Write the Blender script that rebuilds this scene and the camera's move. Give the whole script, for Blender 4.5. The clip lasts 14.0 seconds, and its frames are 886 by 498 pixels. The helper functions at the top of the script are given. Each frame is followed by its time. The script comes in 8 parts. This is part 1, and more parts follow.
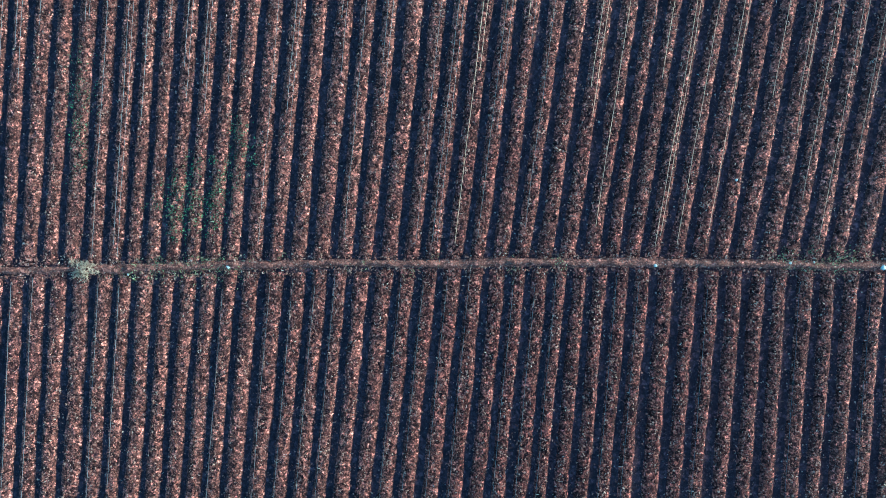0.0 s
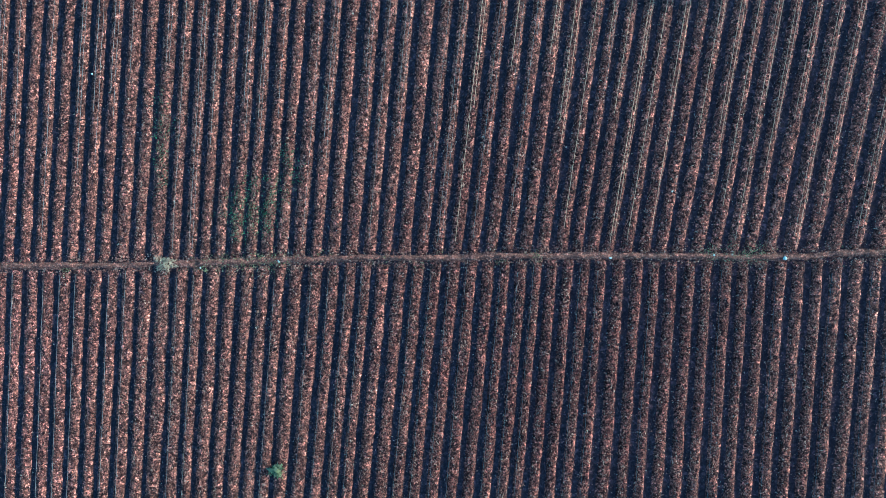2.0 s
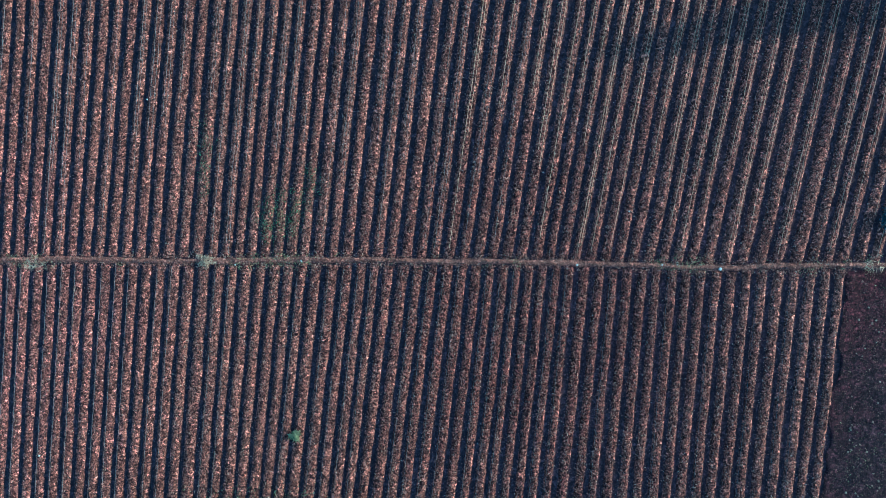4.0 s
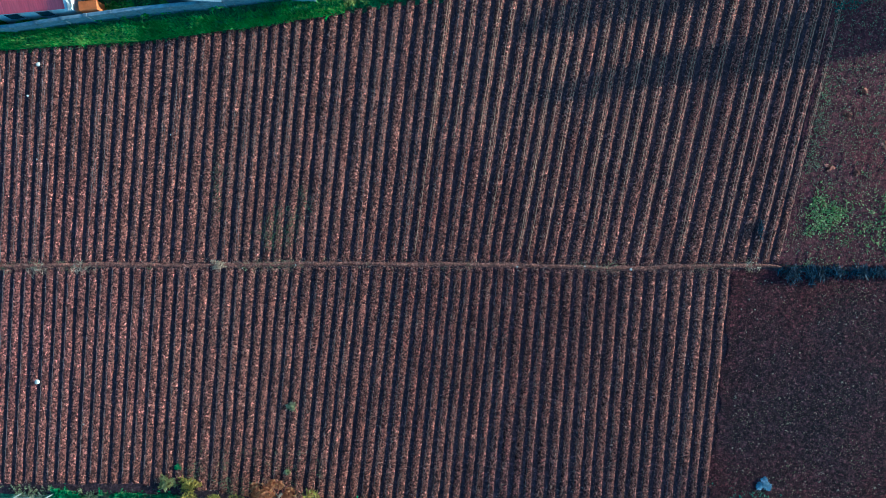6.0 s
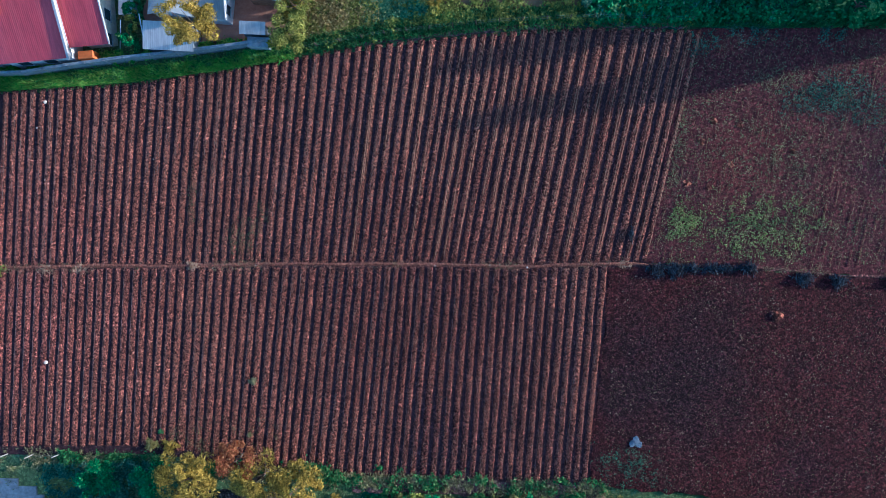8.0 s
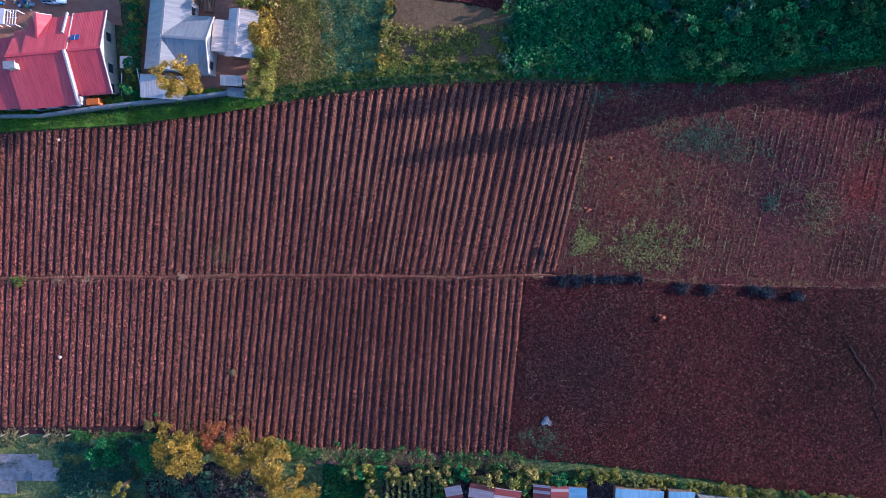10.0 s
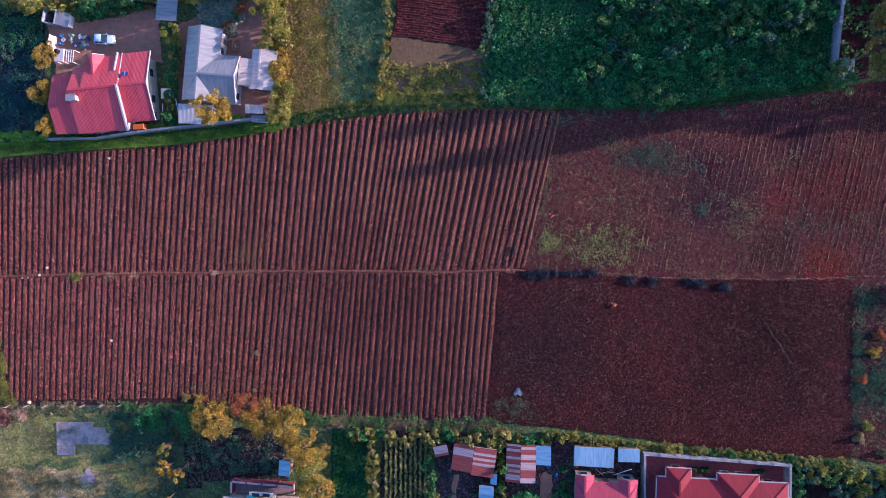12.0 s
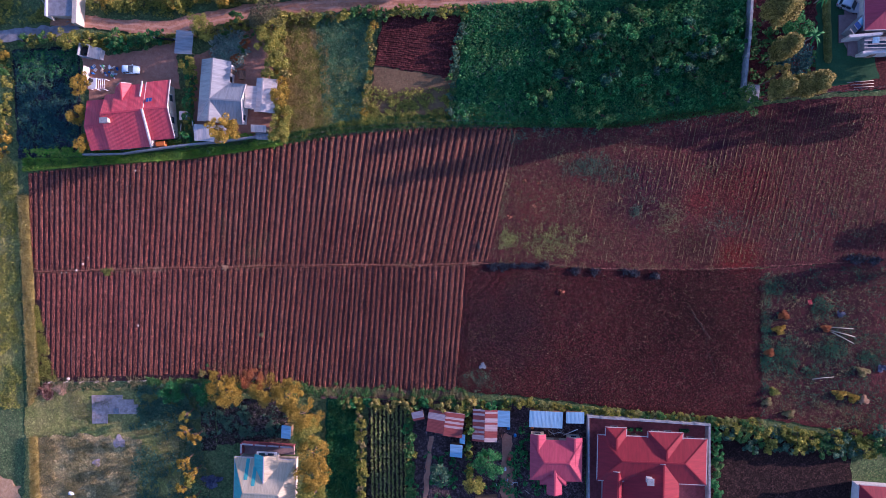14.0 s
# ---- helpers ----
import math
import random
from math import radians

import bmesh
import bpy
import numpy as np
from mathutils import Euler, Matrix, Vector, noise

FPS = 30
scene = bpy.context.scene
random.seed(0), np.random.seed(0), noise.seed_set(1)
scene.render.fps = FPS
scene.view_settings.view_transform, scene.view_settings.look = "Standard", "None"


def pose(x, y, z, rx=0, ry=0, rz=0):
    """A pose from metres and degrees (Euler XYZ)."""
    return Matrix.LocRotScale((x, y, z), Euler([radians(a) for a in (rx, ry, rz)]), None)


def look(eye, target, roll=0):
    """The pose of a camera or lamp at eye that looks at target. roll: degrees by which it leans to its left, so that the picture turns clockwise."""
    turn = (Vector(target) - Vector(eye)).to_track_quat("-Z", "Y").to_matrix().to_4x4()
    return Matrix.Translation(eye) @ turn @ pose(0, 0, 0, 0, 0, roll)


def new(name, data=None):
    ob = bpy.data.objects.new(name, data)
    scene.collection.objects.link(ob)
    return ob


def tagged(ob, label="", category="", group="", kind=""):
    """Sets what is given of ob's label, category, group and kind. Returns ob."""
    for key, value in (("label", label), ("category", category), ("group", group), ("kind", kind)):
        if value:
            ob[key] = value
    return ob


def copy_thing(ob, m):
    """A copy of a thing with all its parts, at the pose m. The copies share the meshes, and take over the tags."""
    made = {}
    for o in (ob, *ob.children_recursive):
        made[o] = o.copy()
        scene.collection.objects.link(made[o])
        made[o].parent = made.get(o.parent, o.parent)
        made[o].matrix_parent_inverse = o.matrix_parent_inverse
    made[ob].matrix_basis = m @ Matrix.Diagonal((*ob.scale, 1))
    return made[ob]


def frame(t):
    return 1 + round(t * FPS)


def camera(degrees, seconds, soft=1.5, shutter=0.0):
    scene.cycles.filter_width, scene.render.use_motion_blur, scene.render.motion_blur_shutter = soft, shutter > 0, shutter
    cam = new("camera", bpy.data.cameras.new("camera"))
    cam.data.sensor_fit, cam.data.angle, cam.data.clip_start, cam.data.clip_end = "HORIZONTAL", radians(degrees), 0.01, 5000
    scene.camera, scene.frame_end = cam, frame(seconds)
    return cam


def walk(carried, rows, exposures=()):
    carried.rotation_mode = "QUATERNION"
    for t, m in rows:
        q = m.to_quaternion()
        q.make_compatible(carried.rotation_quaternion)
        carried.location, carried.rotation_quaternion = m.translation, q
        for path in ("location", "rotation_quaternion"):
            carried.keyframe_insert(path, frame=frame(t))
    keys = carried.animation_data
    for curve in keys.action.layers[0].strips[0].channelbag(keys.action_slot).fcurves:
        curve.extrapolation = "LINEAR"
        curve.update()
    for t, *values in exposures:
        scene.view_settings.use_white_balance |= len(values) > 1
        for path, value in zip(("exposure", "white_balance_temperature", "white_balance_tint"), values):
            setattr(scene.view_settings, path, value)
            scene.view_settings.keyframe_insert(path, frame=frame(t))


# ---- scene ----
import itertools

# ---------------------------------------------------------------- camera
# seconds, eye x, y, z and the small tilts about x, y and the turn about z of a camera that looks down
cam = camera(70.0, 14.0, soft=0.5)
PATH = [
    (0.0, -22.56, 1.19, 31.34, -0.50, 4.08, -0.17),
    (0.5, -22.36, 1.23, 33.46, -0.57, 4.15, -0.14),
    (1.0, -22.23, 1.16, 35.84, -0.53, 4.19, -0.28),
    (1.5, -22.05, 1.17, 38.10, -0.57, 4.31, -0.48),
    (2.0, -21.85, 1.10, 40.35, -0.54, 4.45, -0.55),
    (2.2, -21.77, 1.06, 41.32, -0.58, 4.59, -0.61),
    (4.3, -21.07, 2.08, 50.13, -0.62, 3.95, 0.96),
    (4.5, -20.88, 2.33, 51.38, -0.65, 3.98, 0.89),
    (5.0, -20.71, 2.15, 54.27, -0.50, 3.96, 0.75),
    (5.5, -19.77, 2.04, 57.23, -0.43, 4.01, 0.63),
    (6.0, -17.25, 2.08, 59.93, -0.32, 4.07, 0.55),
    (6.5, -14.77, 2.37, 62.74, -0.40, 4.01, 0.55),
    (7.0, -12.29, 2.52, 65.59, -0.34, 4.41, 0.38),
    (7.5, -9.87, 2.48, 69.01, -0.32, 4.52, 0.29),
    (8.0, -7.72, 2.42, 72.56, -0.28, 4.64, 0.23),
    (8.2, -6.91, 2.41, 73.95, -0.23, 4.63, 0.20),
    (10.3, 1.47, 5.51, 89.83, -0.72, 4.28, 0.15),
    (10.5, 2.06, 5.77, 91.47, -0.80, 4.28, 0.10),
    (11.0, 3.13, 5.41, 95.82, -0.70, 4.42, 0.00),
    (11.5, 3.58, 5.35, 100.15, -0.71, 4.48, -0.02),
    (12.0, 4.04, 5.38, 104.65, -0.77, 4.49, -0.06),
    (12.5, 5.52, 5.40, 109.41, -0.78, 4.46, -0.15),
    (13.0, 7.60, 5.14, 114.11, -0.74, 4.52, -0.22),
    (13.5, 9.40, 5.00, 118.81, -0.79, 4.58, -0.36),
    (14.0, 10.24, 5.13, 123.52, -0.88, 4.46, -0.44),
]
EXPOSURES = [(0.0, 1.46, 3100, -31), (4.5, 1.3, 3090, -31), (6.5, 1.02, 3450, -20), (7.5, 0.97, 3670, -8), (11.0, 1.08, 4460, 26), (14.0, 0.97, 4650, 39)]
walk(cam, [(t, pose(*row)) for t, *row in PATH], EXPOSURES)

# ---------------------------------------------------------------- light
SUN_ELEVATION, SUN_BEARING = 10.5, 11.5   # degrees; bearing from +x towards +y
world = bpy.data.worlds.new("world")
scene.world = world
world.use_nodes = True
wn = world.node_tree.nodes
sky = wn.new("ShaderNodeTexSky")
sky.sky_type, sky.sun_disc = "NISHITA", False
sky.sun_elevation, sky.sun_rotation = radians(SUN_ELEVATION), radians(90 - SUN_BEARING)
world.node_tree.links.new(sky.outputs[0], wn["Background"].inputs[0])
wn["Background"].inputs[1].default_value = 0.118
lamp = bpy.data.lights.new("sun", "SUN")
lamp.energy, lamp.angle, lamp.color = 5.0, radians(0.53), (1.0, 0.66, 0.42)
sun = new("sun", lamp)
ce = math.cos(radians(SUN_ELEVATION))
sun_from = Vector((ce * math.cos(radians(SUN_BEARING)), ce * math.sin(radians(SUN_BEARING)), math.sin(radians(SUN_ELEVATION))))
sun.matrix_world = look(sun_from * 200, (0, 0, 0))

# ---------------------------------------------------------------- materials
RNG = np.random.default_rng(7)


def ramp_node(nt, fac, stops):
    r = nt.nodes.new("ShaderNodeValToRGB")
    while len(r.color_ramp.elements) < len(stops):
        r.color_ramp.elements.new(0.5)
    for el, (p, c) in zip(r.color_ramp.elements, stops):
        el.position, el.color = p, (*c, 1)
    nt.links.new(fac, r.inputs[0])
    return r.outputs[0]


def noise_node(nt, vec, scale, detail=4.0, rough=0.6):
    n = nt.nodes.new("ShaderNodeTexNoise")
    n.inputs["Scale"].default_value, n.inputs["Detail"].default_value, n.inputs["Roughness"].default_value = scale, detail, rough
    nt.links.new(vec, n.inputs["Vector"])
    return n.outputs[0]


def mix_node(nt, a, b, fac, mode="MIX"):
    m = nt.nodes.new("ShaderNodeMix")
    m.data_type, m.blend_type = "RGBA", mode
    for sock, v in ((m.inputs[0], fac), (m.inputs[6], a), (m.inputs[7], b)):
        if isinstance(v, bpy.types.NodeSocket):
            nt.links.new(v, sock)
        elif isinstance(v, (int, float)):
            sock.default_value = v
        else:
            sock.default_value = (*v, 1)
    return m.outputs[2]


def base(name, roughness=0.9, metallic=0.0, specular=0.3):
    m = bpy.data.materials.new(name)
    m.use_nodes = True
    nt = m.node_tree
    b = nt.nodes["Principled BSDF"]
    b.inputs["Roughness"].default_value, b.inputs["Metallic"].default_value = roughness, metallic
    b.inputs["Specular IOR Level"].default_value = specular
    g = nt.nodes.new("ShaderNodeNewGeometry")
    return m, nt, b, g


def bump(nt, b, height, strength, distance):
    k = nt.nodes.new("ShaderNodeBump")
    k.inputs["Strength"].default_value, k.inputs["Distance"].default_value = strength, distance
    nt.links.new(height, k.inputs["Height"])
    nt.links.new(k.outputs[0], b.inputs["Normal"])


def earth(name, dark, mid, light, fleck=(0.5, 0.4, 0.32), flecks=0.62, fine=14.0, patch=None, patchy=0.25, relief=0.06, grain=0.35, spread=0.2, shade_and_tint=None, chips=0.0, bite=1.0):
    """Tilled or trodden earth: broad patches, clods, pale bits, and spots of painted shade or tint."""
    m, nt, b, g = base(name, 0.95, 0.0, 0.15)
    p = g.outputs["Position"]
    broad = noise_node(nt, p, 0.16, 5, 0.65)
    clods = noise_node(nt, p, fine * grain, 6, 0.75)
    col = ramp_node(nt, clods, [(0.5 - spread, dark), (0.5, mid), (0.5 + spread, light)])
    if patch:
        col = mix_node(nt, col, patch, ramp_node(nt, broad, [(0.5 - patchy * 0.3, (0, 0, 0)), (0.5 + patchy, (0.85, 0.85, 0.85))]))
    else:
        col = mix_node(nt, col, ramp_node(nt, broad, [(0.3, (0.62, 0.6, 0.62)), (0.7, (1.0, 1.0, 1.0))]), 0.8, "MULTIPLY")
    # spots multiply the soil colour, some to paint shade or sunlit ground
    for spot in shade_and_tint or ():
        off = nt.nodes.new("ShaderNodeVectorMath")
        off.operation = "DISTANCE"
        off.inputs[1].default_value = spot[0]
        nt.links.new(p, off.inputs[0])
        spot_fade = nt.nodes.new("ShaderNodeMath")
        spot_fade.operation = "MULTIPLY_ADD"
        spot_fade.inputs[1].default_value = 1.0 / spot[1]
        nt.links.new(off.outputs["Value"], spot_fade.inputs[0])
        nt.links.new(noise_node(nt, p, 0.12, 5, 0.7), spot_fade.inputs[2])
        col = mix_node(nt, col, ramp_node(nt, spot_fade.outputs[0], [(0.62, spot[2]), (1.35, (1, 1, 1))]), 1.0, "MULTIPLY")
    bits = noise_node(nt, p, fine, 2, 0.5)
    if chips:
        cell = nt.nodes.new("ShaderNodeTexVoronoi")
        cell.inputs["Scale"].default_value = chips
        nt.links.new(p, cell.inputs["Vector"])
        own = nt.nodes.new("ShaderNodeSeparateColor")
        nt.links.new(cell.outputs["Color"], own.inputs[0])
        col = mix_node(nt, col, ramp_node(nt, own.outputs[0], [(0.0, (0.24, 0.24, 0.26)), (0.45, (0.62, 0.6, 0.6)), (0.8, (1.0, 1.0, 1.0)), (0.97, (2.6, 2.5, 2.4))]), bite, "MULTIPLY")
        clods = own.outputs[1]
        lump = nt.nodes.new("ShaderNodeTexVoronoi")
        lump.inputs["Scale"].default_value = chips * 0.45
        nt.links.new(p, lump.inputs["Vector"])
        tone = nt.nodes.new("ShaderNodeSeparateColor")
        nt.links.new(lump.outputs["Color"], tone.inputs[0])
        col = mix_node(nt, col, ramp_node(nt, tone.outputs[0], [(0.0, (0.3, 0.3, 0.33)), (0.6, (0.85, 0.85, 0.85)), (1.0, (2.3, 2.15, 2.05))]), bite, "MULTIPLY")
    col = mix_node(nt, col, fleck, ramp_node(nt, bits, [(flecks, (0, 0, 0)), (flecks + 0.06, (0.75, 0.75, 0.75))]))
    nt.links.new(col, b.inputs["Base Color"])
    both = nt.nodes.new("ShaderNodeMath")
    both.operation = "MULTIPLY_ADD"
    both.inputs[1].default_value = 0.45
    nt.links.new(bits, both.inputs[0])
    nt.links.new(clods, both.inputs[2])
    bump(nt, b, both.outputs[0], 1.0, relief)
    return m


def leafy(name, *colours, roughness=0.7, sheen=0.25):
    """Foliage, each leaf in its own tone."""
    m, nt, b, g = base(name, roughness, 0.0, 0.25)
    r = g.outputs["Random Per Island"]
    n = len(colours)
    col = ramp_node(nt, r, [(i / max(1, n - 1), c) for i, c in enumerate(colours)])
    big = noise_node(nt, g.outputs["Position"], 0.5, 3)
    col = mix_node(nt, col, ramp_node(nt, big, [(0.35, (0.6, 0.62, 0.65)), (0.65, (1.1, 1.08, 1.0))]), 1.0, "MULTIPLY")
    nt.links.new(col, b.inputs["Base Color"])
    t = nt.nodes.new("ShaderNodeBsdfTranslucent")
    nt.links.new(col, t.inputs[0])
    a = nt.nodes.new("ShaderNodeMixShader")
    a.inputs[0].default_value = sheen
    nt.links.new(b.outputs[0], a.inputs[1])
    nt.links.new(t.outputs[0], a.inputs[2])
    nt.links.new(a.outputs[0], nt.nodes["Material Output"].inputs[0])
    return m


def sheet_metal(name, colour, faded, rust=0.15, pitch=0.25, metallic=0.25, roughness=0.5, rust_colour=(0.2, 0.08, 0.04), ribs_strength=0.5, patched=False):
    """Profiled roofing sheets: ribs along the slope, sheets of their own tone, rust and fading."""
    m, nt, b, g = base(name, roughness, metallic, 0.4)
    uv = nt.nodes.new("ShaderNodeUVMap")
    sep = nt.nodes.new("ShaderNodeSeparateXYZ")
    nt.links.new(uv.outputs[0], sep.inputs[0])
    ribs = nt.nodes.new("ShaderNodeMath")
    ribs.operation = "PINGPONG"
    ribs.inputs[1].default_value = pitch / 2
    nt.links.new(sep.outputs[0], ribs.inputs[0])
    div = nt.nodes.new("ShaderNodeMath")
    div.operation = "SNAP"
    div.inputs[1].default_value = 0.42 if patched else 0.82
    nt.links.new(sep.outputs[0], div.inputs[0])
    wnz = nt.nodes.new("ShaderNodeTexWhiteNoise")
    wnz.noise_dimensions = "2D"
    own = nt.nodes.new("ShaderNodeObjectInfo")
    pair = nt.nodes.new("ShaderNodeCombineXYZ")
    nt.links.new(div.outputs[0], pair.inputs[0])
    nt.links.new(own.outputs["Random"], pair.inputs[1])
    nt.links.new(pair.outputs[0], wnz.inputs["Vector"])
    tone = ramp_node(nt, wnz.outputs[0], [(0.5, (0, 0, 0)), (0.52, (1, 1, 1))]) if patched else wnz.outputs[0]
    col = mix_node(nt, colour, faded, tone)
    stretch = nt.nodes.new("ShaderNodeMapping")
    stretch.inputs["Scale"].default_value = (2.5, 0.35, 1)
    nt.links.new(uv.outputs[0], stretch.inputs[0])
    streak = noise_node(nt, stretch.outputs[0], 1.0, 5, 0.7)
    col = mix_node(nt, col, ramp_node(nt, streak, [(0.3, (0.62, 0.6, 0.6)), (0.6, (1, 1, 1))]), 0.85, "MULTIPLY")
    spots = noise_node(nt, g.outputs["Position"], 0.9, 6, 0.7)
    col = mix_node(nt, col, rust_colour, ramp_node(nt, spots, [(0.72 - rust * 0.8, (0, 0, 0)), (0.85 - rust * 0.6, (0.8, 0.8, 0.8))]))
    nt.links.new(col, b.inputs["Base Color"])
    bump(nt, b, ribs.outputs[0], ribs_strength, 0.25)
    return m


def plain(name, colour, roughness=0.7, metallic=0.0, wear=0.25, scale=3.0, grain=0.02):
    """Painted, rendered or concrete surfaces with stains and grain."""
    m, nt, b, g = base(name, roughness, metallic, 0.35)
    p = g.outputs["Position"]
    n1 = noise_node(nt, p, scale, 5, 0.7)
    n2 = noise_node(nt, p, scale * 0.2, 4, 0.6)
    lo = tuple(max(0.0, 1 - wear * 1.6) for _ in range(3))
    col = mix_node(nt, colour, ramp_node(nt, n1, [(0.3, lo), (0.65, (1, 1, 1))]), 1.0, "MULTIPLY")
    col = mix_node(nt, col, ramp_node(nt, n2, [(0.35, (0.8, 0.78, 0.76)), (0.6, (1, 1, 1))]), wear * 2, "MULTIPLY")
    nt.links.new(col, b.inputs["Base Color"])
    bump(nt, b, n1, 0.6, grain)
    return m


def glassy(name, colour=(0.02, 0.03, 0.04), roughness=0.08):
    m, nt, b, g = base(name, roughness, 0.0, 0.6)
    nt.links.new(mix_node(nt, colour, tuple(c * 2 for c in colour), noise_node(nt, g.outputs["Position"], 2.0)), b.inputs["Base Color"])
    return m


